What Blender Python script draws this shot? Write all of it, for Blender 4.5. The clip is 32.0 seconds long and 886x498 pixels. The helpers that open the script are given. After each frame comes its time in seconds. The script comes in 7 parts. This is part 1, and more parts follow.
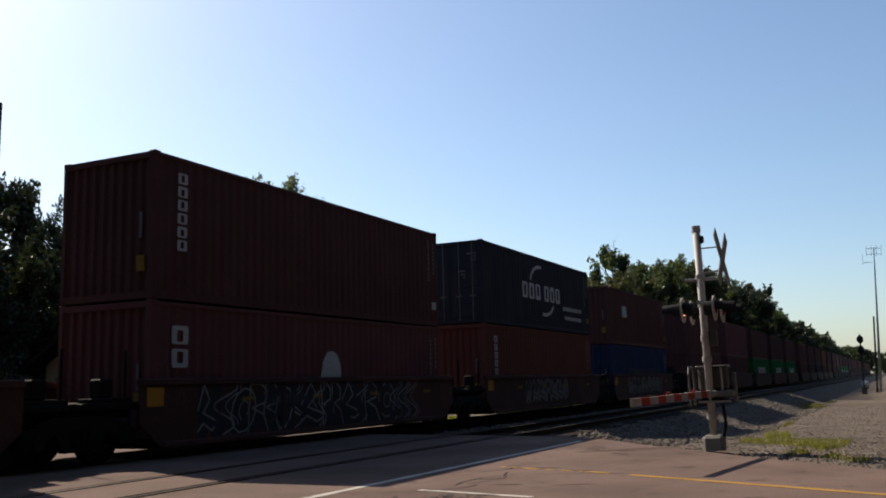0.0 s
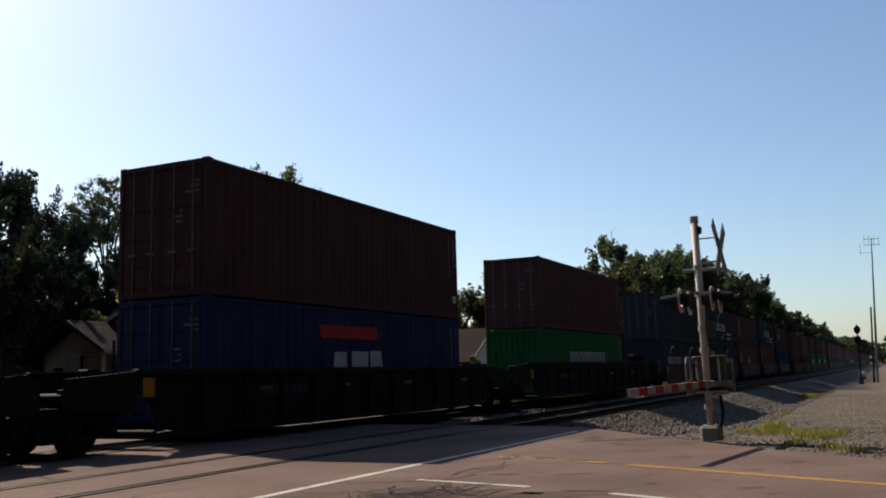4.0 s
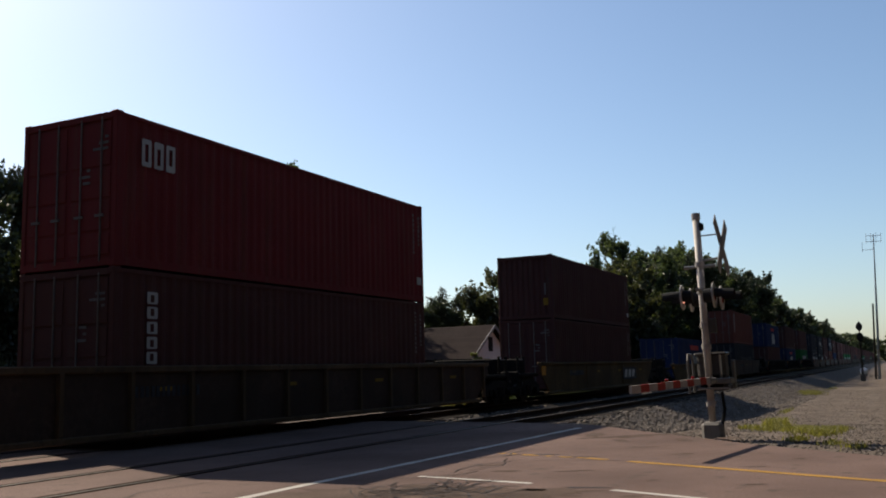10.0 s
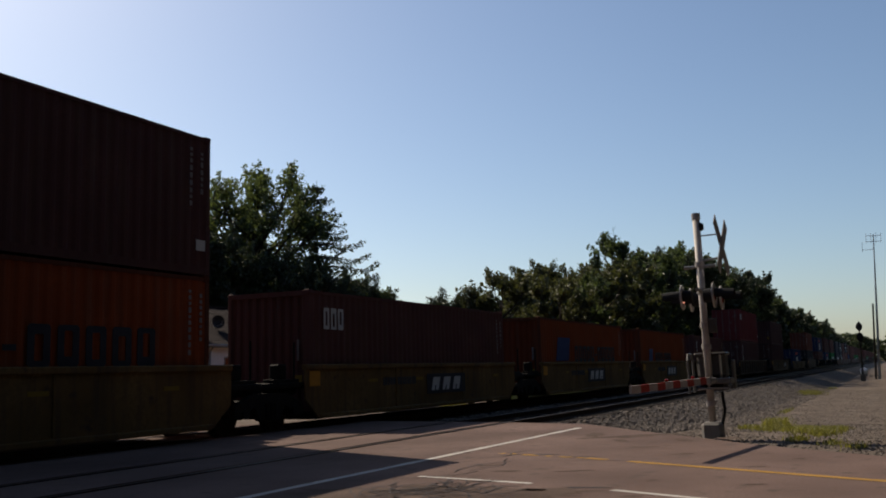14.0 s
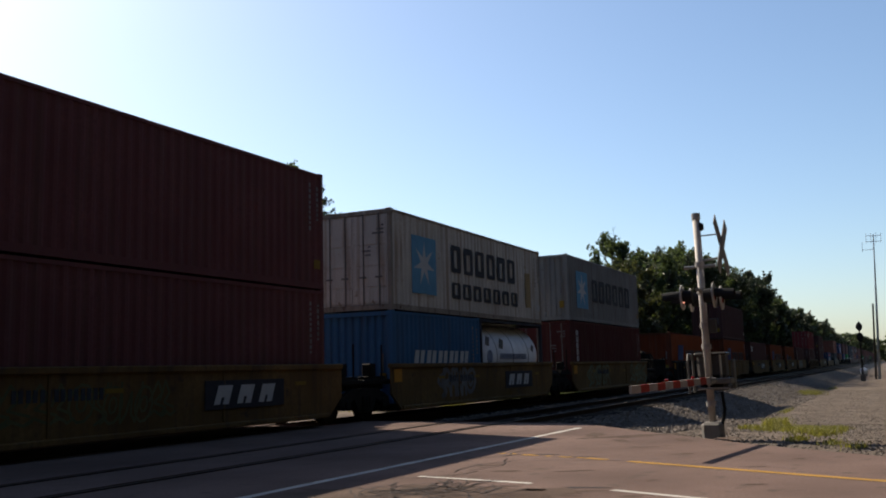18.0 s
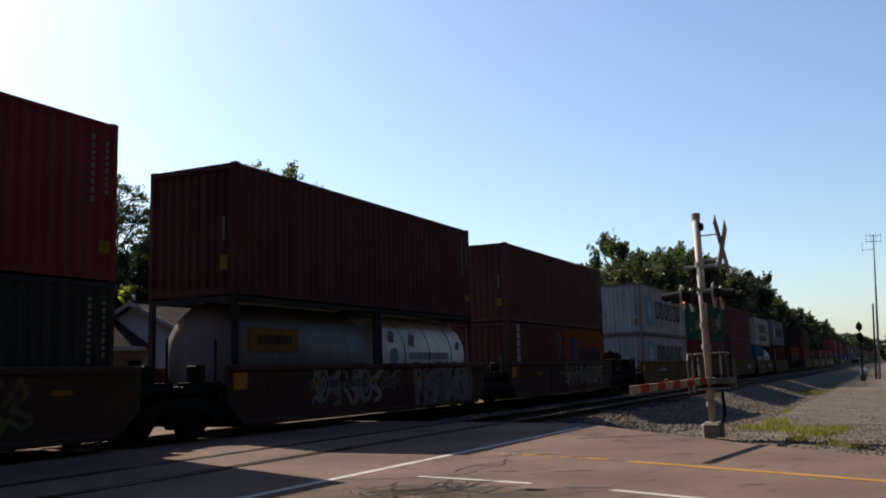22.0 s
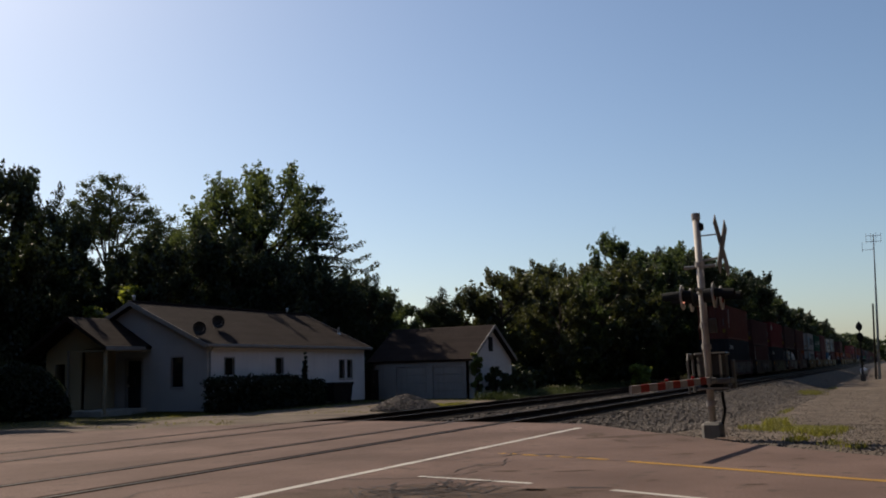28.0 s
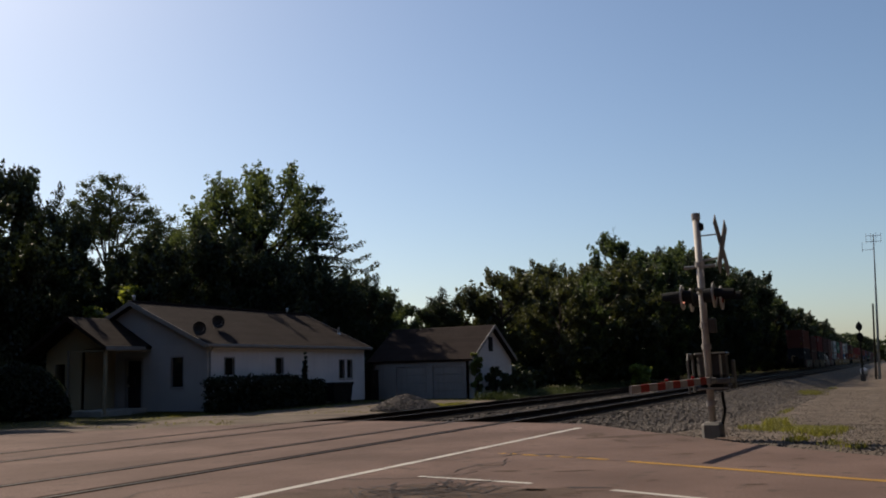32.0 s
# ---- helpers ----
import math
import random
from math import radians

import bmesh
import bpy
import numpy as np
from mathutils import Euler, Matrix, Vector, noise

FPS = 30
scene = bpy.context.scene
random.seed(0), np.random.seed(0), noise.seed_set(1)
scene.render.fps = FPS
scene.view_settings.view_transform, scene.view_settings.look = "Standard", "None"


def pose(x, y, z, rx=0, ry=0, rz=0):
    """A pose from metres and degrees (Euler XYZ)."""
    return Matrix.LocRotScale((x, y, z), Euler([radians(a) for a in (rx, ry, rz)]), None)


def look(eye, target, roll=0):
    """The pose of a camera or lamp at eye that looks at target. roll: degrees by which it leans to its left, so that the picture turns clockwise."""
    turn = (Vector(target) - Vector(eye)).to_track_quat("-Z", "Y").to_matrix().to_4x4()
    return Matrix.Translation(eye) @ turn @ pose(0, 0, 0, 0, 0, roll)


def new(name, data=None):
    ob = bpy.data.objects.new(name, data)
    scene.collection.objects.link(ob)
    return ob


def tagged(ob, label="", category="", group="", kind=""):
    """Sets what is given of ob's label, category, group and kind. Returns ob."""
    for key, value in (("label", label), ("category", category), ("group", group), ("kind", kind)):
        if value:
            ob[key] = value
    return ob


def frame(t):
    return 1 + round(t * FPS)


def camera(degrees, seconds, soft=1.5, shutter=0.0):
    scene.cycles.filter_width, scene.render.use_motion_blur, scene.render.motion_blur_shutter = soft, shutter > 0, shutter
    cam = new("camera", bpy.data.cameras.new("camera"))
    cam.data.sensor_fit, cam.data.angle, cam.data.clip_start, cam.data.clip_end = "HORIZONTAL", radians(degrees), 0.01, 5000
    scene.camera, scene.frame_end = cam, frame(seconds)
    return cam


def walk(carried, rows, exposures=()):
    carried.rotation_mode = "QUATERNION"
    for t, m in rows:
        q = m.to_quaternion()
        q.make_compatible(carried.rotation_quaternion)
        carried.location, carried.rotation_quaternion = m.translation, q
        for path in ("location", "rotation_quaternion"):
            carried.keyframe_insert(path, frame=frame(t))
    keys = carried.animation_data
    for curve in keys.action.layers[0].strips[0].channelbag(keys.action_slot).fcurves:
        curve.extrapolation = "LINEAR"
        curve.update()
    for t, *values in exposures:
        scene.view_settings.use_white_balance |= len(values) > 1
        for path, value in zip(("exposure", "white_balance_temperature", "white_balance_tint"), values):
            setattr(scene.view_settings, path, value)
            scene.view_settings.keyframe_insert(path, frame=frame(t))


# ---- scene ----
# ---- camera ----
EYE = Vector((0.0, 0.0, 1.26))
PAN, TILT, LEAN = 25.84, 7.563, -1.51


def aim(dx=0.0, dy=0.0):
    """The camera's pose, turned by small angles in thousandths of a radian."""
    a = radians(PAN) + dx * 0.001
    b = radians(TILT) + dy * 0.001
    way = Vector((math.cos(b) * math.cos(a), math.cos(b) * math.sin(a), math.sin(b)))
    return look(EYE, EYE + way, LEAN)


cam = camera(51.64, 32.0, 1.9)
walk(cam, [(0.0, aim(0.0, 13.9)), (0.5, aim(-0.2, 13.0)), (1.0, aim(-4.6, 12.5)), (1.5, aim(-3.9, 11.9)),
           (2.0, aim(-5.0, 11.0)), (2.5, aim(-4.6, 9.9)), (3.0, aim(-4.1, 8.1)), (3.5, aim(-3.1, 5.6)),
           (4.5, aim(-1.0, 1.6)), (5.5, aim()), (6.0, aim()), (32.0, aim())],
     exposures=[(t, e, 7150 if e < 0.3 else 7000, 10.6 if e < 0.3 else 9.0) for t, e in ((0.0, 0.57), (3.0, 0.5), (6.0, 0.55), (7.0, 0.57), (8.0, 0.15), (9.0, 0.5), (10.5, 0.5), (12.0, 0.25), (14.0, 0.15), (16.5, 0.45), (19.0, 0.75), (22.0, 0.7), (25.0, 0.65), (28.0, 0.15), (32.0, 0.15))])

# ---- world and sun ----
SUN = Vector((0.49, 1.13, 1.0)).normalized()
world = bpy.data.worlds.new("sky")
scene.world = world
world.use_nodes = True
sky = world.node_tree.nodes.new("ShaderNodeTexSky")
sky.sky_type, sky.sun_disc = "NISHITA", False
sky.sun_elevation = math.asin(SUN.z)
sky.sun_rotation = math.atan2(SUN.x, SUN.y)
sky.air_density, sky.dust_density, sky.ozone_density = 1.0, 1.0, 4.8
backing = world.node_tree.nodes["Background"]
world.node_tree.links.new(sky.outputs[0], backing.inputs[0])
backing.inputs[1].default_value = 0.103
sun = new("sun", bpy.data.lights.new("sun", "SUN"))
sun.data.energy, sun.data.angle, sun.data.color = 5.0, radians(0.5), (1.0, 0.90, 0.78)
sun.matrix_world = look(SUN * 200, (0, 0, 0))


# ---- materials ----
def paint(name, base, rough=0.6, metal=0.0, var=0.25, scale=1.5, fine=30.0, bump=0.1, streak=0.0, dirt=(0.10, 0.075, 0.055), spots=0.0, piece=0.0, spec=0.06):
    """A surface with two scales of variation, optional run-down streaks, stains and a shift from piece to piece."""
    m = bpy.data.materials.new(name)
    m.use_nodes = True
    nt = m.node_tree
    N, L = nt.nodes.new, nt.links.new
    bsdf = nt.nodes["Principled BSDF"]
    bsdf.inputs["Roughness"].default_value, bsdf.inputs["Metallic"].default_value = rough, metal
    bsdf.inputs["Specular IOR Level"].default_value = spec
    co = N("ShaderNodeTexCoord")

    def noisy(sc, detail, stretch=None):
        tex = N("ShaderNodeTexNoise")
        tex.inputs["Scale"].default_value, tex.inputs["Detail"].default_value = sc, detail
        if stretch:
            mp = N("ShaderNodeMapping")
            mp.inputs["Scale"].default_value = stretch
            L(co.outputs["Object"], mp.inputs["Vector"])
            L(mp.outputs["Vector"], tex.inputs["Vector"])
        else:
            L(co.outputs["Object"], tex.inputs["Vector"])
        return tex

    def blend(fac, a, b):
        mx = N("ShaderNodeMix")
        mx.data_type = "RGBA"
        for sock, val in ((mx.inputs[0], fac), (mx.inputs[6], a), (mx.inputs[7], b)):
            if hasattr(val, "links"):
                L(val, sock)
            else:
                sock.default_value = val if isinstance(val, float) else (*val, 1.0)
        return mx.outputs[2]

    def span(sock, lo, hi):
        mr = N("ShaderNodeMapRange")
        mr.inputs[1].default_value, mr.inputs[2].default_value = lo, hi
        L(sock, mr.inputs[0])
        return mr.outputs[0]

    big, small = noisy(scale, 4.0), noisy(fine, 3.0)
    dark = tuple(c * (1 - var) for c in base)
    light = tuple(min(1.0, c * (1 + var)) for c in base)
    col = blend(span(big.outputs[0], 0.3, 0.7), dark, light)
    col = blend(span(small.outputs[0], 0.35, 0.75), col, tuple(c * (1 - 0.6 * var) for c in base))
    if streak:
        run = noisy(1.0, 4.0, (5.0, 5.0, 0.35))
        mul = N("ShaderNodeMath")
        mul.operation = "MULTIPLY"
        mul.inputs[1].default_value = streak
        L(span(run.outputs[0], 0.48, 0.78), mul.inputs[0])
        col = blend(mul.outputs[0], col, dirt)
    if spots:
        sp = noisy(3.1, 6.0)
        col = blend(span(sp.outputs[0], 0.68 - 0.1 * spots, 0.74), col, dirt)
    if piece:
        info = N("ShaderNodeObjectInfo")
        hsv = N("ShaderNodeHueSaturation")
        L(col, hsv.inputs["Color"])
        mr = N("ShaderNodeMapRange")
        mr.inputs[3].default_value, mr.inputs[4].default_value = 1 - piece, 1 + piece
        L(info.outputs["Random"], mr.inputs[0])
        L(mr.outputs[0], hsv.inputs["Value"])
        col = hsv.outputs[0]
    L(col, bsdf.inputs["Base Color"])
    if bump:
        bp = N("ShaderNodeBump")
        bp.inputs["Strength"].default_value, bp.inputs["Distance"].default_value = bump, 0.02
        L(small.outputs[0], bp.inputs["Height"])
        L(bp.outputs[0], bsdf.inputs["Normal"])
    return m


def leafy(name, base, through_colour, share=0.45):
    """Foliage: part of the light passes through; colour varies from leaf to leaf and clump to clump."""
    m = bpy.data.materials.new(name)
    m.use_nodes = True
    nt = m.node_tree
    N, L = nt.nodes.new, nt.links.new
    out = nt.nodes["Material Output"]
    nt.nodes.remove(nt.nodes["Principled BSDF"])
    co, big, geo = N("ShaderNodeTexCoord"), N("ShaderNodeTexNoise"), N("ShaderNodeNewGeometry")
    big.inputs["Scale"].default_value = 0.5
    L(co.outputs["Object"], big.inputs["Vector"])
    add = N("ShaderNodeMath")
    add.operation = "ADD"
    L(big.outputs[0], add.inputs[0])
    L(geo.outputs["Random Per Island"], add.inputs[1])
    mr = N("ShaderNodeMapRange")
    mr.inputs[1].default_value, mr.inputs[2].default_value = 0.4, 1.6
    mr.inputs[3].default_value, mr.inputs[4].default_value = 0.55, 1.45
    L(add.outputs[0], mr.inputs[0])
    shaders = []
    for kind, colour in (("ShaderNodeBsdfDiffuse", base), ("ShaderNodeBsdfTranslucent", through_colour)):
        hsv = N("ShaderNodeHueSaturation")
        hsv.inputs["Color"].default_value = (*colour, 1)
        L(mr.outputs[0], hsv.inputs["Value"])
        sh = N(kind)
        L(hsv.outputs[0], sh.inputs[0])
        shaders.append(sh)
    mix, gloss, mix2 = N("ShaderNodeMixShader"), N("ShaderNodeBsdfGlossy"), N("ShaderNodeMixShader")
    mix.inputs[0].default_value, mix2.inputs[0].default_value = share, 0.04
    gloss.inputs["Roughness"].default_value = 0.45
    L(shaders[0].outputs[0], mix.inputs[1])
    L(shaders[1].outputs[0], mix.inputs[2])
    L(mix.outputs[0], mix2.inputs[1])
    L(gloss.outputs[0], mix2.inputs[2])
    L(mix2.outputs[0], out.inputs[0])
    return m


def glow(name, colour, strength):
    m = bpy.data.materials.new(name)
    m.use_nodes = True
    b = m.node_tree.nodes["Principled BSDF"]
    b.inputs["Base Color"].default_value = (*colour, 1)
    b.inputs["Emission Color"].default_value = (*colour, 1)
    b.inputs["Emission Strength"].default_value = strength
    return m


def glass(name, colour):
    m = bpy.data.materials.new(name)
    m.use_nodes = True
    b = m.node_tree.nodes["Principled BSDF"]
    b.inputs["Base Color"].default_value = (*colour, 1)
    b.inputs["Roughness"].default_value = 0.08
    b.inputs["Metallic"].default_value = 0.0
    b.inputs["Specular IOR Level"].default_value = 0.6
    return m


BOX = dict(rough=0.75, spec=0.05, var=0.16, scale=0.7, fine=14, bump=0.05, streak=0.35)
C = {
    "brown": paint("brown container paint", (0.090, 0.040, 0.037), **BOX),
    "dark_brown": paint("dark brown container paint", (0.072, 0.034, 0.032), **BOX),
    "rust_brown": paint("orange-brown container paint", (0.146, 0.049, 0.037), **BOX),
    "red": paint("red container paint", (0.158, 0.031, 0.032), **BOX),
    "red_brown": paint("red-brown container paint", (0.130, 0.052, 0.052), **BOX),
    "navy": paint("navy container paint", (0.034, 0.037, 0.047), **BOX),
    "black": paint("blue-black container paint", (0.032, 0.034, 0.040), **BOX),
    "blue": paint("blue container paint", (0.021, 0.034, 0.086), **BOX),
    "sky_blue": paint("mid-blue container paint", (0.045, 0.120, 0.225), **BOX),
    "orange": paint("orange container paint", (0.200, 0.044, 0.014), **BOX),
    "green": paint("bright green container paint", (0.013, 0.119, 0.036), **BOX),
    "dark_green": paint("dark green container paint", (0.024, 0.078, 0.048), **BOX),
    "grey": paint("light grey container paint", (0.356, 0.354, 0.350), dirt=(0.13, 0.09, 0.065), rough=0.75, spec=0.05, var=0.2, scale=0.8, fine=12, bump=0.05, streak=0.7, spots=0.35),
    "dull_grey": paint("dull grey container paint", (0.200, 0.195, 0.185), dirt=(0.11, 0.085, 0.065), rough=0.75, spec=0.05, var=0.2, scale=0.8, fine=12, bump=0.05, streak=0.7, spots=0.35),
    "maroon": paint("dark maroon container paint", (0.075, 0.022, 0.021), **BOX),
    "pale": paint("rust-streaked pale grey container paint", (0.475, 0.436, 0.383), rough=0.7, var=0.2, scale=0.9, fine=14, bump=0.05, streak=0.8, dirt=(0.17, 0.10, 0.05), spots=0.3),
}
S = {
    "yellow": paint("dirty yellow car paint", (0.140, 0.084, 0.033), rough=0.75, var=0.35, scale=0.8, fine=12, streak=0.85, spots=0.6, dirt=(0.07, 0.045, 0.03)),
    "ochre": paint("grimy ochre car paint", (0.085, 0.054, 0.026), rough=0.75, var=0.35, scale=0.8, fine=12, streak=0.85, spots=0.6, dirt=(0.05, 0.036, 0.026)),
    "maroon": paint("grimy maroon car paint", (0.080, 0.039, 0.034), rough=0.75, var=0.3, scale=0.8, fine=12, streak=0.6, spots=0.6, dirt=(0.05, 0.04, 0.033)),
    "soot": paint("sooty black car paint", (0.017, 0.015, 0.0145), rough=0.75, var=0.35, scale=0.8, fine=12, streak=0.4, dirt=(0.026, 0.022, 0.019)),
    "umber": paint("dirty umber car paint", (0.064, 0.043, 0.034), rough=0.75, var=0.3, scale=0.8, fine=12, streak=0.5, spots=0.4, dirt=(0.04, 0.033, 0.027)),
}
WORN = {"umber": paint("worn umber edges", (0.105, 0.070, 0.042), rough=0.75, var=0.3, scale=0.8, fine=12, streak=0.5, spots=0.4, dirt=(0.05, 0.036, 0.026))}
# orange boxes' rear ends: shade put into a darker orange
END = {"orange": paint("shade-darkened orange end paint", (0.120, 0.028, 0.012), **BOX)}
FRAME = {
    "orange": paint("grimy orange frame", (0.085, 0.026, 0.015), **BOX),
    "grey": paint("rust-stained grey frame", (0.19, 0.165, 0.15), dirt=(0.08, 0.045, 0.03), rough=0.75, var=0.3, scale=1.2, fine=12, bump=0.05, streak=0.8, spots=0.7),
    "pale": paint("rust-stained pale frame", (0.26, 0.22, 0.18), dirt=(0.09, 0.05, 0.03), rough=0.75, var=0.3, scale=1.2, fine=12, bump=0.05, streak=0.8, spots=0.7),
}
white_ink = paint("chalky white lettering", (0.42, 0.42, 0.41), var=0.12, scale=3, fine=50, bump=0)
black_ink = paint("dull black lettering", (0.035, 0.035, 0.042), var=0.2, scale=3, fine=50, bump=0)
blue_ink = paint("deep blue lettering", (0.022, 0.04, 0.12), var=0.15, scale=3, bump=0)
light_blue_ink = paint("light blue panel", (0.095, 0.25, 0.37), var=0.15, scale=3, bump=0)
red_ink = paint("faded red lettering", (0.42, 0.035, 0.03), var=0.2, scale=3, bump=0)
yellow_ink = paint("yellow sticker", (0.20, 0.125, 0.022), var=0.15, scale=5, bump=0)
orange_ink = paint("orange placard", (0.42, 0.19, 0.03), var=0.15, scale=5, bump=0)
ochre_ink = paint("dull orange panel", (0.17, 0.075, 0.02), var=0.25, scale=3, bump=0)
teal_ink = paint("faded teal spray", (0.12, 0.135, 0.085), var=0.3, scale=2, bump=0)
olive_ink = paint("faded olive spray", (0.10, 0.10, 0.05), var=0.3, scale=2, bump=0)
spray_ink = paint("weathered white spray", (0.20, 0.19, 0.185), var=0.45, scale=1.5, bump=0)
faint_blue = paint("faded blue-grey marking", (0.17, 0.19, 0.25), var=0.35, scale=2, bump=0)
rod_steel = paint("dull lock rod steel", (0.16, 0.148, 0.14), rough=0.6, var=0.3, scale=3, bump=0)
dim_ink = paint("dimmed lettering", (0.05, 0.052, 0.06), var=0.3, scale=3, bump=0)
grey_ink = paint("faded grey spray", (0.15, 0.145, 0.145), var=0.4, scale=2, bump=0)
black_steel = paint("black running gear", (0.013, 0.012, 0.011), rough=0.75, var=0.4, scale=3, fine=40)
wheel_steel = paint("worn wheel steel", (0.035, 0.028, 0.024), rough=0.6, metal=0.2, var=0.3, scale=4)
bright_steel = paint("worn bright steel", (0.55, 0.55, 0.55), rough=0.3, metal=0.9, var=0.15, scale=6)
tank_white = paint("white tank cladding", (0.76, 0.74, 0.74), rough=0.5, var=0.1, scale=1, streak=0.3, dirt=(0.3, 0.28, 0.25))
tank_grey = paint("grey tank cladding", (0.15, 0.148, 0.155), rough=0.5, var=0.15, scale=1, streak=0.3)


# ---- mesh making ----
class Solid:
    """Collects corners and faces of one mesh."""

    def __init__(self):
        self.v, self.f = [], []

    def face(self, *pts):
        n = len(self.v)
        self.v += [tuple(q) for q in pts]
        self.f.append(tuple(range(n, n + len(pts))))
        return self

    def box(self, x0, y0, z0, x1, y1, z1):
        n = len(self.v)
        self.v += [(x, y, z) for z in (z0, z1) for y in (y0, y1) for x in (x0, x1)]
        for q in ((0, 2, 3, 1), (4, 5, 7, 6), (0, 1, 5, 4), (2, 6, 7, 3), (0, 4, 6, 2), (1, 3, 7, 5)):
            self.f.append(tuple(n + i for i in q))
        return self

    def block(self, x0, y0, z0, x1, y1, z1, c=0.02):
        """A box with chamfered edges."""
        lo, hi = (x0, y0, z0), (x1, y1, z1)
        idx = {}
        for i in (0, 1):
            for j in (0, 1):
                for k in (0, 1):
                    s = (i, j, k)
                    p = [hi[a] if s[a] else lo[a] for a in range(3)]
                    q = [p[a] + (-c if s[a] else c) for a in range(3)]
                    for a in range(3):
                        w = list(q)
                        w[a] = p[a]
                        idx[s, a] = len(self.v)
                        self.v.append(tuple(w))
        for a in range(3):
            b, d = (a + 1) % 3, (a + 2) % 3
            for side in (0, 1):
                ring = []
                for pb, pd in ((0, 0), (1, 0), (1, 1), (0, 1)):
                    s = [0, 0, 0]
                    s[a], s[b], s[d] = side, pb, pd
                    ring.append(idx[tuple(s), a])
                self.f.append(tuple(ring if side else ring[::-1]))
            for pb in (0, 1):
                for pd in (0, 1):
                    s0, s1 = [0, 0, 0], [0, 0, 0]
                    s0[b], s0[d], s1[b], s1[d], s1[a] = pb, pd, pb, pd, 1
                    s0, s1 = tuple(s0), tuple(s1)
                    q = (idx[s0, b], idx[s1, b], idx[s1, d], idx[s0, d])
                    self.f.append(q if pb == pd else q[::-1])
        for i in (0, 1):
            for j in (0, 1):
                for k in (0, 1):
                    s = (i, j, k)
                    q = (idx[s, 0], idx[s, 1], idx[s, 2])
                    self.f.append(q if (i + j + k) % 2 else q[::-1])
        return self

    def rod(self, p0, p1, r0, r1=None, n=8, caps=True):
        """A round, tapered bar from p0 to p1."""
        p0, p1 = Vector(p0), Vector(p1)
        r1 = r0 if r1 is None else r1
        way = (p1 - p0).normalized()
        a = way.orthogonal().normalized()
        b = way.cross(a)
        s = len(self.v)
        for p, r in ((p0, r0), (p1, r1)):
            for i in range(n):
                t = 2 * math.pi * i / n
                self.v.append(tuple(p + (a * math.cos(t) + b * math.sin(t)) * r))
        for i in range(n):
            j = (i + 1) % n
            self.f.append((s + i, s + j, s + n + j, s + n + i))
        if caps:
            self.f.append(tuple(s + i for i in reversed(range(n))))
            self.f.append(tuple(s + n + i for i in range(n)))
        return self

    def path(self, pts, r0, r1, n=7):
        """A bent, tapered round bar through pts."""
        k = len(pts) - 1
        for i in range(k):
            self.rod(pts[i], pts[i + 1], r0 + (r1 - r0) * i / k, r0 + (r1 - r0) * (i + 1) / k, n, i in (0, k - 1))
        return self

    def plate(self, outline, y0, y1):
        """A flat plate: outline in x and z, from y0 to y1 in depth."""
        n, s = len(outline), len(self.v)
        self.v += [(x, y0, z) for x, z in outline] + [(x, y1, z) for x, z in outline]
        self.f.append(tuple(range(s, s + n)))
        self.f.append(tuple(range(s + 2 * n - 1, s + n - 1, -1)))
        for i in range(n):
            j = (i + 1) % n
            self.f.append((s + j, s + i, s + n + i, s + n + j))
        return self

    def ribbon(self, pts, w, y):
        """A flat stroke of width w through pts (x, z) at depth y."""
        for (xa, za), (xb, zb) in zip(pts, pts[1:]):
            y -= 0.0007 if len(self.f) % 9 else -0.0045
            d = math.hypot(xb - xa, zb - za) or 1
            nx, nz = -(zb - za) / d * w / 2, (xb - xa) / d * w / 2
            ex, ez = (xb - xa) / d * w * 0.25, (zb - za) / d * w * 0.25
            self.face((xa - nx - ex, y, za - nz - ez), (xb - nx + ex, y, zb - nz + ez), (xb + nx + ex, y, zb + nz + ez), (xa + nx - ex, y, za + nz - ez))
        return self

    def mesh(self, name, mat, smooth=False):
        me = bpy.data.meshes.new(name)
        me.from_pydata(self.v, [], self.f)
        me.materials.append(mat)
        if smooth:
            me.polygons.foreach_set("use_smooth", [True] * len(me.polygons))
        me.update()
        return me


def part(name, me, parent, label="", at=None):
    """One mesh as a part of a thing."""
    ob = new(name, me)
    ob.parent = parent
    if at is not None:
        ob.location = at
    return tagged(ob, label)


def thing(name, label, category, group="", kind="", at=(0, 0, 0), turn=0.0):
    ob = new(name)
    ob.empty_display_size = 0.2
    ob.matrix_basis = pose(*at, 0, 0, turn)
    return tagged(ob, label, category, group, kind)


def whole(name, me, label, category="", group="", kind="", at=(0, 0, 0), turn=0.0):
    ob = new(name, me)
    ob.matrix_basis = pose(*at, 0, 0, turn)
    return tagged(ob, label, category, group, kind)


def smooth(a, b, x):
    t = min(1.0, max(0.0, (x - a) / (b - a)))
    return t * t * (3 - 2 * t)


STORE = {}


def stored(key, make):
    """The mesh made once for a key, and shared."""
    if key not in STORE:
        STORE[key] = make()
    return STORE[key]

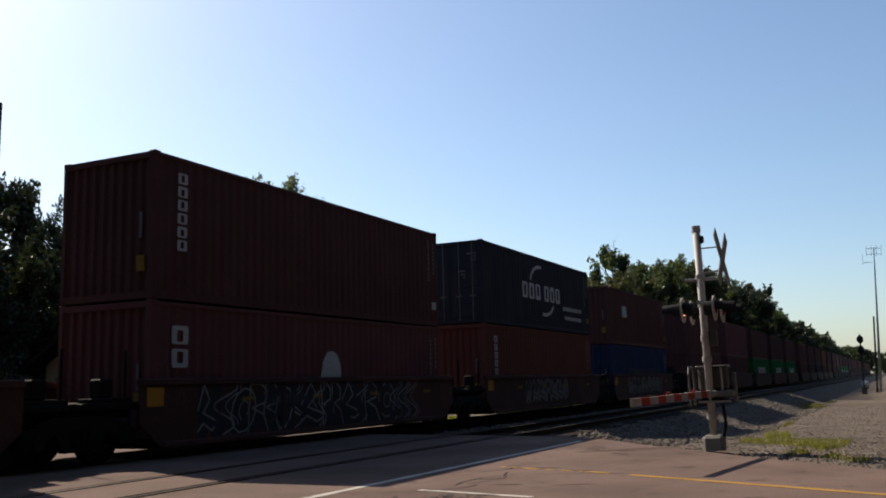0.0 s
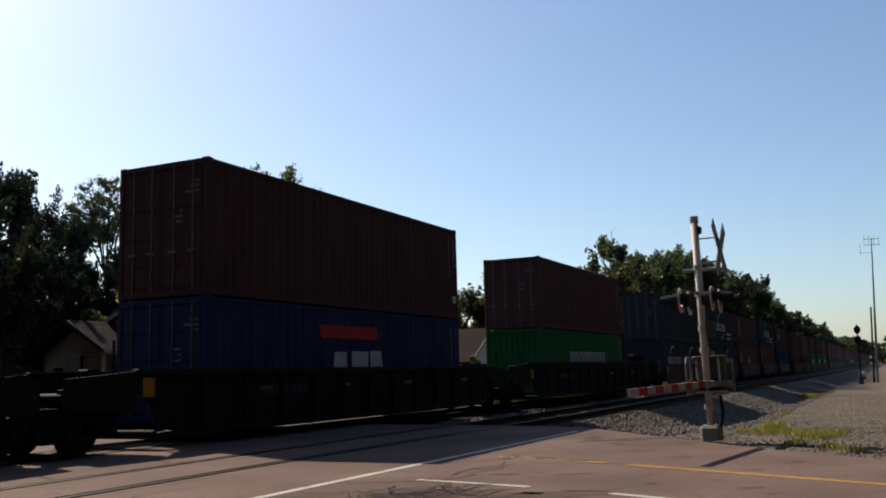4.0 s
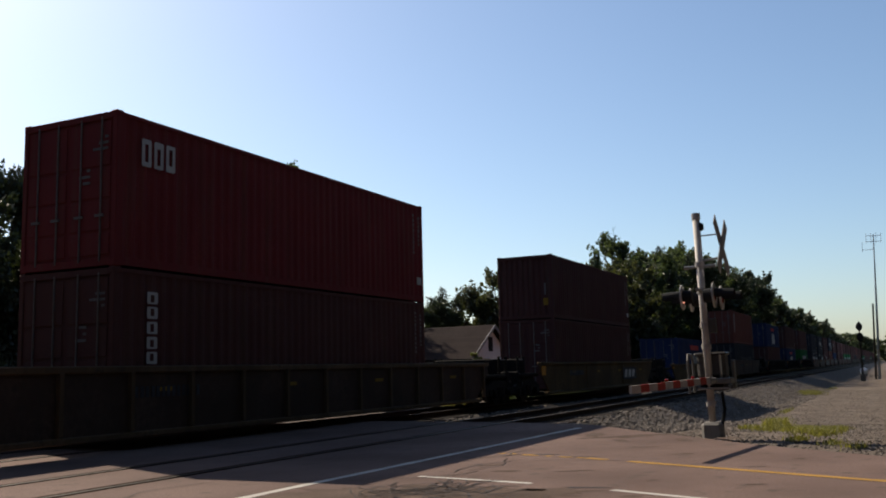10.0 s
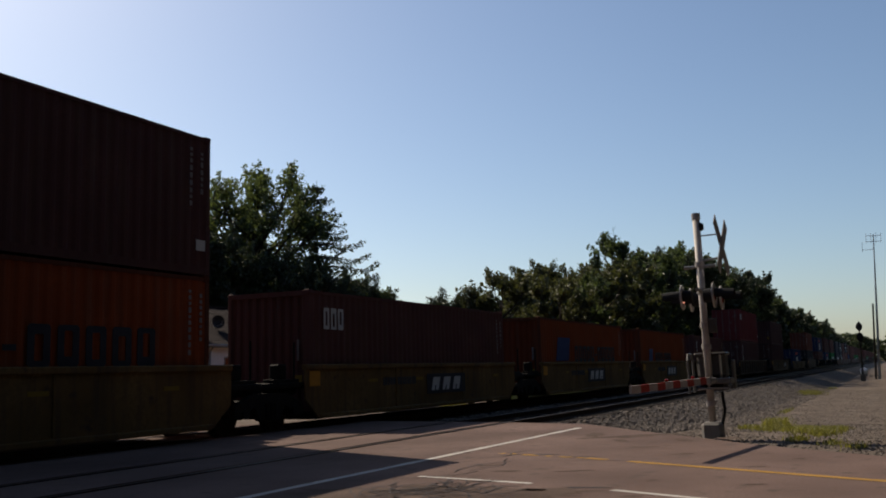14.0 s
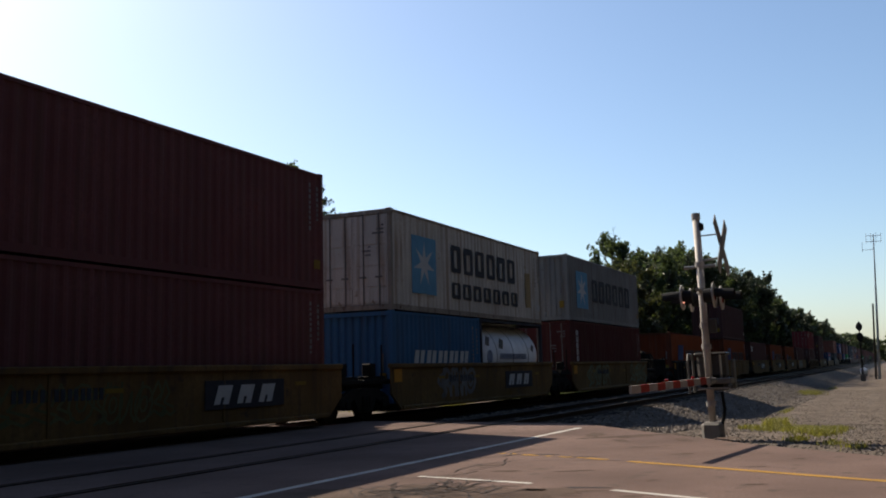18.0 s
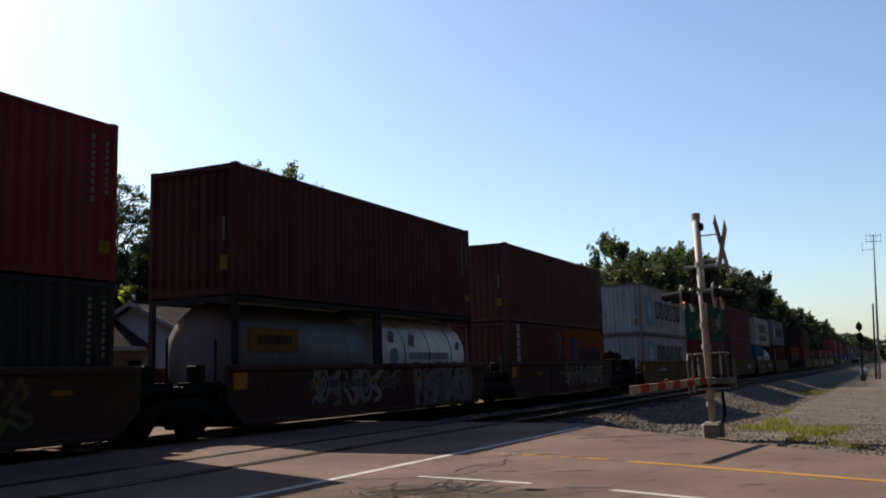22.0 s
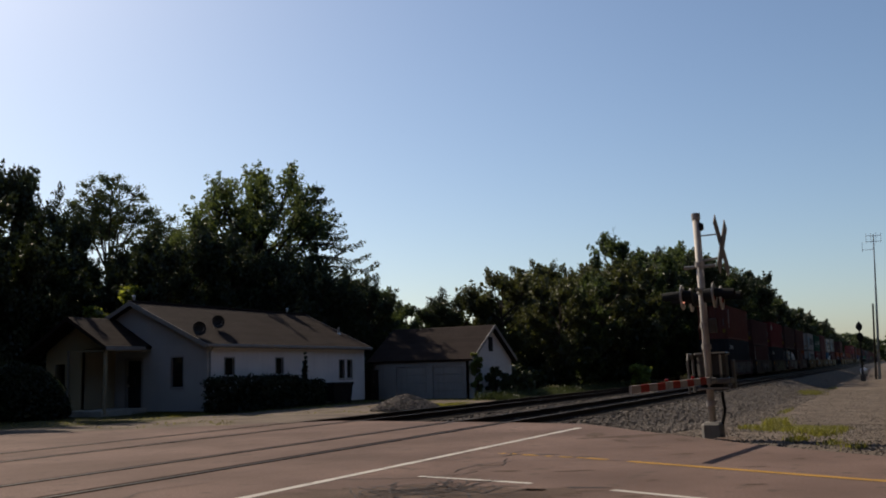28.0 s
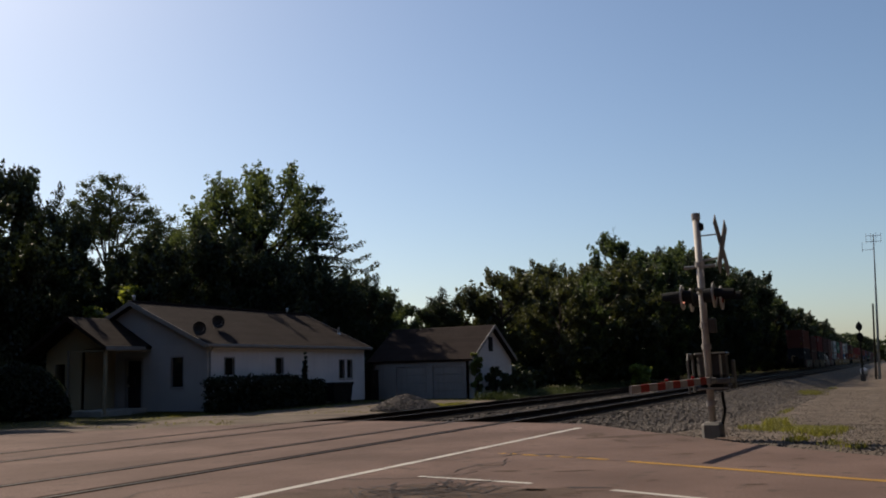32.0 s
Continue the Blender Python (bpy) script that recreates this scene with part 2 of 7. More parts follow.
# ---- ground, road, tracks ----
asphalt = paint("worn pinkish asphalt", (0.131, 0.090, 0.078), rough=0.9, var=0.36, scale=0.45, fine=34, bump=0.6, spots=0.9, dirt=(0.07, 0.056, 0.048))
patch_mat = paint("dark asphalt patch", (0.088, 0.062, 0.050), rough=0.9, var=0.45, scale=1.2, fine=30, bump=0.5)
tar = paint("tar in cracks", (0.045, 0.035, 0.03), rough=0.6, var=0.3, scale=4)
line_white = paint("worn white road paint", (0.40, 0.38, 0.35), rough=0.7, var=0.2, scale=2.0, fine=25, spots=0.5, dirt=(0.15, 0.12, 0.10))
line_yellow = paint("worn yellow road paint", (0.32, 0.18, 0.04), rough=0.7, var=0.25, scale=1.5, fine=25, spots=0.9, dirt=(0.14, 0.10, 0.075))
gravel_mat = paint("pale crushed gravel", (0.128, 0.103, 0.085), rough=0.95, var=0.42, scale=0.7, fine=28, bump=0.9, spots=0.4, dirt=(0.10, 0.083, 0.07))
lawn_mat = paint("dry lawn and dirt", (0.065, 0.060, 0.028), rough=0.95, var=0.4, scale=0.6, fine=20, bump=0.8, spots=0.6, dirt=(0.11, 0.09, 0.07))
ballast_mat = paint("grey track ballast", (0.092, 0.080, 0.071), rough=0.95, var=0.45, scale=2.5, fine=22, bump=1.0)
stone_mat = paint("broken ballast stone", (0.172, 0.149, 0.132), rough=0.9, var=0.5, scale=8, fine=40, bump=0.3)
tie_mat = paint("creosoted timber", (0.022, 0.017, 0.014), rough=0.9, var=0.4, scale=3, fine=30, bump=0.4, piece=0.3)
rail_mat = paint("rusty rail steel", (0.040, 0.024, 0.018), rough=0.7, metal=0.3, var=0.3, scale=5)
railhead_mat = paint("polished rail head", (0.060, 0.050, 0.045), rough=0.5, metal=0.6, var=0.2, scale=5, bump=0)
oily = paint("oil-darkened ballast", (0.014, 0.011, 0.010), rough=0.95, var=0.5, scale=3, fine=24, bump=1.0)
rubber = paint("flangeway filler", (0.022, 0.019, 0.018), rough=0.9, var=0.3, scale=4)
verge_mat = leafy("rank verge weeds", (0.030, 0.042, 0.014), (0.050, 0.066, 0.016), 0.35)
grass_mat = leafy("sunlit grass", (0.095, 0.090, 0.023), (0.20, 0.195, 0.03), 0.4)

ROAD_EDGE = [(-60, -22), (-40, -10), (-15, 3), (-5, 9.2), (0.2, 13.5), (1.5, 14.6), (3.9, 17.2), (6.4, 20.1), (8.6, 20.6), (13.5, 21.2),
             (16.8, 18.3), (19.5, 15.5), (25, 11), (32, 6.5), (60, -8)]
NEAR_TRACK, FAR_TRACK = 9.17, 13.68


def road_x(y):
    for (ya, xa), (yb, xb) in zip(ROAD_EDGE, ROAD_EDGE[1:]):
        if ya <= y <= yb:
            return xa + (xb - xa) * (y - ya) / (yb - ya)
    return ROAD_EDGE[0][1] if y < ROAD_EDGE[0][0] else ROAD_EDGE[-1][1]


LOT_FALL = ((16.5, -0.07), (21.5, -0.24), (24, -0.37), (27, -0.50), (30.7, -0.67), (36, -0.81), (43, -0.87), (60, -0.90), (75, -0.98), (110, -1.02))


def lot_z(x):
    """The gravel lot falls away from the road."""
    return float(np.interp(x, [q[0] for q in LOT_FALL], [q[1] for q in LOT_FALL]))


def ground_z(x, y):
    near = lot_z(x)
    far = -0.22
    bed = -0.62
    z = near + (bed - near) * smooth(6.2, 8.0, y)
    z = z + (far - z) * smooth(15.8, 17.5, y)
    if x < 22:
        k = smooth(22, 19, x)
        z = z * (1 - k) + (-0.13) * k if y > 5 else min(z, -0.06 - 0.05 * smooth(2, -1, x - road_x(y)))
    z += 0.035 * noise.noise(Vector((x * 0.5, y * 0.5, 0))) + 0.012 * noise.noise(Vector((x * 2.3, y * 2.3, 5)))
    if x < road_x(y) + 0.1:
        z = min(z, -0.07)
    return z


def graded(lo, hi, fine_lo, fine_hi, step, grow=1.25):
    out, v, d = [], fine_lo, step
    while v <= fine_hi:
        out.append(v)
        v += step
    while v < hi:
        out.append(v)
        d *= grow
        v += d
    out.append(hi)
    v, d = fine_lo - step, step
    while v > lo:
        out.insert(0, v)
        d *= grow
        v -= d
    out.insert(0, lo)
    return out


def build_ground():
    xs, ys = graded(-2500, 3000, 0, 60, 0.6), graded(-2500, 3000, -4, 36, 0.6)
    nx = len(xs)
    v = [(x, y, ground_z(x, y)) for y in ys for x in xs]
    f, kinds = [], []
    for j in range(len(ys) - 1):
        for i in range(nx - 1):
            f.append((j * nx + i, j * nx + i + 1, (j + 1) * nx + i + 1, (j + 1) * nx + i))
            cx, cy = (xs[i] + xs[i + 1]) / 2, (ys[j] + ys[j + 1]) / 2
            kinds.append(1 if cy > 23.6 + 1.6 * noise.noise(Vector((cx * 0.3, cy * 0.3, 2))) or cy < -9 or (cx > 41.5 and cy > 15.9) else 0)
    me = bpy.data.meshes.new("ground")
    me.from_pydata(v, [], f)
    me.materials.append(gravel_mat)
    me.materials.append(lawn_mat)
    me.polygons.foreach_set("material_index", kinds)
    me.polygons.foreach_set("use_smooth", [True] * len(f))
    whole("ground", me, "pale gravel lot and dry lawn beside the tracks", "ground", kind="structure")


def road_band(s, y0, y1, z=0.0):
    ys = [y0] + [y for y, _ in ROAD_EDGE if y0 < y < y1] + [y1]
    if y1 - y0 > 3:
        extra = []
        for a, b in zip(ys, ys[1:]):
            n = max(1, int((b - a) / 0.7))
            extra += [a + (b - a) * i / n for i in range(n)]
        ys = extra + [y1]
    right = [(road_x(y) + (0.10 * noise.noise(Vector((y * 1.9, 3, 1))) if y1 - y0 > 3 else 0.0), y) for y in ys]
    poly = [(x - 15.0, y) for x, y in reversed(right)][::-1]
    poly = [poly[0]] + right + poly[:0:-1]
    n, b = len(poly), len(s.v)
    s.v += [(x, y, z) for x, y in poly] + [(x, y, z - 0.16) for x, y in poly]
    s.f.append(tuple(range(b, b + n)))
    for i in range(n):
        j = (i + 1) % n
        s.f.append((b + i, b + n + i, b + n + j, b + j))


def build_road():
    road = thing("road", "worn pinkish asphalt road over the level crossing", "road", kind="structure")
    g = 1.507 / 2
    edges = [-60.0]
    for c in (NEAR_TRACK, FAR_TRACK):
        edges += [c - g - 0.13, c - g + 0.15, c + g - 0.13, c + g + 0.13]
    edges.append(60.0)
    for i in range(0, len(edges), 2):
        s = Solid()
        road_band(s, edges[i], edges[i + 1])
        part("crossing_panel" if 0 < i < len(edges) - 2 or i in (2, 6) else "carriageway", s.mesh("carriageway", asphalt), road)
    s = Solid()
    for c in (NEAR_TRACK, FAR_TRACK):
        s.box(-2.5, c - 0.95, -0.14, 20.2, c + 0.95, -0.02)
    part("flangeway_filler", s.mesh("flangeway_filler", rubber), road)

    def stripe(pts, w, mat, name, z=0.004):
        s = Solid()
        for (xa, ya), (xb, yb) in zip(pts, pts[1:]):
            d = math.hypot(xb - xa, yb - ya)
            nx, ny = -(yb - ya) / d * w / 2, (xb - xa) / d * w / 2
            k = max(1, int(d / 0.35))
            for i in range(k):
                if name != "tar_crack" and random.random() < 0.03:
                    continue
                a, b = i / k, (i + 1) / k
                ja, jb = 1 + 0.12 * math.sin(41 * (xa + a * d)), 1 + 0.12 * math.sin(41 * (xa + b * d))
                pa, pb = (xa + (xb - xa) * a, ya + (yb - ya) * a), (xa + (xb - xa) * b, ya + (yb - ya) * b)
                s.face((pa[0] - nx * ja, pa[1] - ny * ja, z), (pb[0] - nx * jb, pb[1] - ny * jb, z), (pb[0] + nx * jb, pb[1] + ny * jb, z), (pa[0] + nx * ja, pa[1] + ny * ja, z))
        return part(name, s.mesh(name, mat), road)

    stripe([(-12, 6.52), (7.85, 6.19), (18.75, 6.0)], 0.13, line_white, "white_line")
    stripe([(7.6, -6.5), (10.76, 0.17), (12.55, 3.95)], 0.14, line_yellow, "yellow_line")
    for a, b in ((0.04, 0.10), (0.16, 0.30), (0.38, 0.46), (0.55, 0.72), (0.80, 0.88), (0.94, 1.0)):
        stripe([(12.55 + 0.46 * a, 3.95 + 1.48 * a), (12.55 + 0.46 * b, 3.95 + 1.48 * b)], 0.12, line_yellow, "yellow_line")
    stripe([(9.62, 3.28), (9.97, 4.94), (10.02, 5.25)], 0.10, line_white, "white_line")
    stripe([(7.3, -3.2), (9.03, 1.79), (9.39, 2.69)], 0.10, line_white, "white_line")
    rng = random.Random(5)
    s = Solid()
    for _ in range(34):
        x, y = rng.uniform(4, 18), rng.uniform(-3, 8)
        if x > road_x(y) - 1:
            continue
        a = rng.choice((0.0, 1.1, 1.15, 2.7)) + rng.uniform(-0.25, 0.25)
        w = rng.uniform(0.008, 0.025)
        for _ in range(rng.randint(3, 9)):
            a += rng.uniform(-0.5, 0.5)
            l = rng.uniform(0.12, 0.4)
            xb, yb = x + math.cos(a) * l, y + math.sin(a) * l
            nx, ny = -math.sin(a) * w / 2, math.cos(a) * w / 2
            if xb < road_x(yb) - 0.3:
                s.face((x - nx, y - ny, 0.006), (xb - nx, yb - ny, 0.006), (xb + nx, yb + ny, 0.006), (x + nx, y + ny, 0.006))
            x, y = xb, yb
    # a broken-up area, its cracks running on from one another
    tips = [(7.75 + 0.22 * i, 4.3 + 0.5 * math.sin(i * 2.3), rng.uniform(0, 6.28)) for i in range(9)]
    for _ in range(420):
        x, y, a = tips.pop(0)
        a += rng.uniform(-0.8, 0.8)
        l, w = rng.uniform(0.06, 0.22), rng.uniform(0.008, 0.030)
        xb, yb = x + math.cos(a) * l, y + math.sin(a) * l
        if ((xb - 8.5) / 1.5) ** 2 + ((yb - 4.35) / 1.25) ** 2 > 1:
            xb, yb = 8.5 + rng.uniform(-1, 1), 4.35 + rng.uniform(-0.8, 0.8)
        else:
            nx, ny = -math.sin(a) * w / 2, math.cos(a) * w / 2
            s.face((x - nx, y - ny, 0.006), (xb - nx, yb - ny, 0.006), (xb + nx, yb + ny, 0.006), (x + nx, y + ny, 0.006))
        tips.append((xb, yb, a))
        if rng.random() < 0.3 and len(tips) < 60:
            tips.append((xb, yb, a + rng.choice((-1.4, 1.4))))
    ob = part("tar_crack", s.mesh("tar_crack", tar), road)
    ob["kind"] = "stuff"
    # holes, dark worn blotches and patches: centre, half sizes and turn
    stains = [(9.52, 3.02, 0.05, 0.26, 0.25), (12.72, 4.05, 0.04, 0.22, 0.3), (12.95, 4.75, 0.05, 0.30, 0.3), (15.9, 3.3, 0.35, 0.12, 0.3), (16.3, 2.6, 0.16, 0.30, 0.9), (16.8, 5.1, 0.5, 0.16, 0.2), (15.6, 4.3, 0.25, 0.10, 0.5),
              (10.8, 4.45, 0.06, 0.18, 0.4), (11.4, 4.9, 0.05, 0.14, 0.8), (9.2, 3.5, 0.08, 0.16, 0.2), (10.3, 2.5, 0.04, 0.10, 1.2), (12.1, 2.88, 0.10, 0.04, 0.9), (11.0, 3.6, 0.05, 0.20, 0.5), (13.4, 2.8, 0.06, 0.20, 0.7), (10.2, 1.4, 0.05, 0.10, 0.3), (11.9, 1.6, 0.03, 0.12, 0.6), (13.0, 1.2, 0.04, 0.10, 1.0), (14.4, 3.6, 0.05, 0.24, 0.5), (9.0, 2.4, 0.05, 0.12, 0.4)]
    for k, (cx, cy, rx, ry, turn) in enumerate(stains + [(8.55, 4.35, 0.9, 1.7, 0.3), (16.6, 4.3, 0.25, 0.8, 0.8)]):
        pts = []
        for i in range(60):
            t = 2 * math.pi * i / 60
            r = 1 + 0.55 * noise.noise(Vector((math.cos(t) * 1.7, math.sin(t) * 1.7, 7.0 + k))) + 0.45 * noise.noise(Vector((math.cos(t) * 6, math.sin(t) * 6, 7.0 + k)))
            px, py = math.cos(t) * rx * r, math.sin(t) * ry * r
            pts.append((cx + px * math.cos(turn) - py * math.sin(turn), cy + px * math.sin(turn) + py * math.cos(turn), 0.003))
        s = Solid()
        s.face(*pts)
        part("asphalt_patch", s.mesh("asphalt_patch", tar if k < 3 else patch_mat), road)


def build_tracks():
    profile = [(-0.036, 0.0), (0.036, 0.0), (0.036, -0.035), (0.010, -0.045), (0.010, -0.135), (0.07, -0.155), (0.07, -0.17), (-0.07, -0.17), (-0.07, -0.155), (-0.010, -0.135), (-0.010, -0.045), (-0.036, -0.035)]

    def rail_mesh():
        s = Solid()
        n = len(profile)
        for x in (-60.0, 900.0):
            s.v += [(x, y, z) for y, z in profile]
        for i in range(1, n):
            j = (i + 1) % n
            s.f.append((i, j, n + j, n + i))
        return s.mesh("rail", rail_mat)

    def head_mesh():
        s = Solid()
        s.box(-60, -0.03, -0.004, 900, 0.03, 0.003)
        return s.mesh("rail_head", railhead_mat)

    tie = Solid().block(-0.115, -1.3, -0.35, 0.115, 1.3, -0.165, 0.012).mesh("tie", tie_mat)
    plate = Solid().block(-0.1, -0.17, -0.166, 0.1, 0.17, -0.150, 0.004).mesh("tie_plate", rail_mat)
    for c, word in ((NEAR_TRACK, "near"), (FAR_TRACK, "far")):
        track = thing("railway_track", "rusty rails on dark creosoted timber ties", "railway track", "pair of tracks", "structure", (0, c, 0))
        for side in (-1, 1):
            rail = part("rail", stored("rail", rail_mesh), track, at=(0, side * 0.7535, 0))
            part("rail_head", stored("head", head_mesh), rail, "polished steel rail head")
        x, n = 21.5, 0
        rest = Solid()
        while x < 420:
            if n < 110:
                t = part("tie", tie, track, at=(x, random.uniform(-0.03, 0.03), random.uniform(-0.012, 0.004)))
            else:
                rest.box(x - 0.115, -1.3, -0.35, x + 0.115, 1.3, -0.165)
            n += 1
            x += 0.53
        s = Solid()
        s.box(21.25, -1.42, -0.30, 700, 1.30, -0.176)
        part("oily_bed", s.mesh("oily_bed", oily), track, "oil-darkened ballast between the rails")
        ob = part("distant_ties", rest.mesh("distant_ties", tie_mat), track)
        ob["kind"] = "stuff"


def ballast_z(x, y):
    """The ballast's cross-section: two beds with a dip between, and sloping shoulders."""
    z = -0.60 if y > NEAR_TRACK else -1.40
    for c in (NEAR_TRACK, FAR_TRACK):
        d = abs(y - c)
        z = max(z, -0.215 - max(0.0, d - 1.62) * (0.42 if y > NEAR_TRACK else 0.30))
    return z + 0.05 * noise.noise(Vector((x * 1.3, y * 1.3, 3))) + 0.02 * noise.noise(Vector((x * 4, y * 4, 9)))


def build_ballast():
    xs = [20.3 + 0.3 * i for i in range(150)]
    d = 0.4
    while xs[-1] < 900:
        xs.append(xs[-1] + d)
        d *= 1.06
    ys = [3.78 + 0.24 * j for j in range(57)]
    nx = len(xs)
    v, f = [], []
    for y in ys:
        for x in xs:
            x2 = x
            if x == xs[0]:
                x2 = road_x(y) - 0.03
            z = ballast_z(x, y)
            k = smooth(2.5, 0.0, x - road_x(y))
            v.append((max(x2, road_x(y) - 0.03), y, z * (1 - k) + max(z, -0.24) * k - 0.02 * k))
    for j in range(len(ys) - 1):
        for i in range(nx - 1):
            f.append((j * nx + i, j * nx + i + 1, (j + 1) * nx + i + 1, (j + 1) * nx + i))
    me = bpy.data.meshes.new("ballast_bed")
    me.from_pydata(v, [], f)
    me.materials.append(ballast_mat)
    whole("ballast_bed", me, "grey crushed stone ballast under the tracks", "ballast", kind="structure")


def stones(name, label, places, mat, lo, hi, seed):
    """Loose broken stones, one mesh."""
    rng = np.random.default_rng(seed)
    P = np.array(places)
    n = len(P)
    base = np.array([(1, 0, 0), (-1, 0, 0), (0, 1, 0), (0, -1, 0), (0, 0, 1), (0, 0, -1)], float)
    r = rng.uniform(lo, hi, (n, 1, 1))
    V = base[None] * r * rng.uniform(0.6, 1.3, (n, 6, 1)) * np.array([1, 1, 0.75])
    V += rng.uniform(-0.35, 0.35, (n, 6, 3)) * r
    V += P[:, None, :]
    F = np.array([(0, 2, 4), (2, 1, 4), (1, 3, 4), (3, 0, 4), (2, 0, 5), (1, 2, 5), (3, 1, 5), (0, 3, 5)])
    faces = (F[None] + 6 * np.arange(n)[:, None, None]).reshape(-1, 3)
    me = bpy.data.meshes.new(name)
    me.from_pydata(V.reshape(-1, 3).tolist(), [], faces.tolist())
    me.materials.append(mat)
    return whole(name, me, label, "stones", kind="stuff")


def blades(name, label, places, h0, h1, mat, seed):
    """Grass blades, one mesh."""
    rng = np.random.default_rng(seed)
    P = np.array(places)
    n = len(P)
    a = rng.uniform(0, 2 * np.pi, n)
    h = rng.uniform(h0, h1, n)
    w = 0.006 + 0.010 * rng.random(n)
    side = np.stack([np.cos(a), np.sin(a), np.zeros(n)], 1) * w[:, None]
    lean = np.stack([rng.normal(0, 0.3, n), rng.normal(0, 0.3, n), np.ones(n)], 1) * h[:, None]
    V = np.stack([P - side, P + side, P + lean * 0.6 + side * 0.6, P + lean * 0.6 - side * 0.6, P + lean * np.array([1.5, 1.5, 0.95])], 1)
    faces = []
    for i in range(n):
        b = 5 * i
        faces += [(b, b + 1, b + 2, b + 3), (b + 3, b + 2, b + 4)]
    me = bpy.data.meshes.new(name)
    me.from_pydata(V.reshape(-1, 3).tolist(), [], faces)
    me.materials.append(mat)
    return whole(name, me, label, "grass", kind="stuff")


build_ground()
build_road()
build_tracks()
build_ballast()
rng = random.Random(11)
spots = []
while len(spots) < 19000:
    x, y = 20 + 60 * rng.random() ** 1.7, rng.uniform(4.3, 11.9)
    if x > road_x(y) + 0.12:
        spots.append((x, y, max(ballast_z(x, y), ground_z(x, y)) + 0.01))
for _ in range(5000):
    x, y = 20.6 + 40 * rng.random() ** 1.5, rng.uniform(10.55, 12.3)
    if x > road_x(y) + 0.12:
        spots.append((x, y, ballast_z(x, y) + 0.01))
stones("ballast_stones", "loose grey broken stones along the track shoulder", spots, stone_mat, 0.025, 0.06, 3)
spots = []
while len(spots) < 20000:
    x, y = 14 + 60 * rng.random() ** 1.6, rng.uniform(-1, 5.6)
    if x > road_x(y) + 0.15:
        spots.append((x, y, ground_z(x, y) + 0.004))
stones("gravel_scatter", "small pale stones scattered over the gravel lot", spots, stone_mat, 0.008, 0.03, 4)
spots = []
for cx, cy, rx, ry, n in ((24.6, 3.35, 0.9, 0.25, 500), (23.6, 2.75, 1.2, 0.30, 900), (23.2, 2.20, 1.5, 0.35, 1500), (21.6, 1.75, 1.3, 0.30, 1300), (20.4, 1.35, 1.1, 0.25, 1000), (22.0, 1.25, 1.0, 0.25, 700), (17.2, 1.6, 0.6, 0.15, 120), (16.2, 1.0, 0.5, 0.15, 110), (15.6, 0.6, 0.5, 0.15, 90), (42, 4.3, 2.0, 0.15, 220), (80, 4.6, 5, 0.4, 250), (106, 5.6, 3, 0.4, 250)):
    for _ in range(n):
        x, y = rng.gauss(cx, rx * 0.55), rng.gauss(cy, ry * 0.55)
        if x > road_x(y) + 0.1:
            spots.append((x, y, ground_z(x, y)))
tall = [(rng.gauss(27.2, 0.55), rng.gauss(3.05, 0.14)) for _ in range(700)] + [(rng.gauss(65.5, 1.2), rng.gauss(5.3, 0.4)) for _ in range(1500)]
blades("tall_weeds", "tall green tufts of weeds in the gravel lot", [(x, y, ground_z(x, y)) for x, y in tall], 0.10, 0.34, grass_mat, 18)
blades("weeds", "yellow-green weeds growing in the gravel lot", spots, 0.03, 0.13, grass_mat, 8)
spots = []
while len(spots) < 4200:
    x, y = rng.uniform(20, 56), rng.uniform(17.2, 30)
    if x > road_x(y) + 0.5 and noise.noise(Vector((x * 0.35, y * 0.5, 1))) > (0.16 if y < 23.4 else -0.25):
        spots.append((x, y, ground_z(x, y)))
for _ in range(3600):
    y = rng.uniform(24.4, 31.0)
    x = 27.0 + (y - 24.4) * 0.48 + rng.uniform(0.0, 2.2)
    spots.append((x, y, ground_z(x, y)))
for _ in range(500):
    x, y = rng.uniform(30, 41), 23.7 + rng.gauss(0, 0.25)
    spots.append((x, y, ground_z(x, y)))
for _ in range(2600):
    x, y = rng.gauss(36.2, 0.9), rng.gauss(17.6, 0.35)
    spots.append((x, y, ground_z(x, y)))
blades("lawn_grass", "patchy dry grass beyond the tracks", spots, 0.03, 0.10, grass_mat, 9)
spots = []
for _ in range(9000):
    x = 41.5 + 34 * rng.random() ** 1.3
    y = rng.uniform(16.0, 18.6)
    spots.append((x, y, ground_z(x, y)))
blades("verge_weeds", "rank dark green weeds along the far track", spots, 0.15, 0.55, verge_mat, 28)


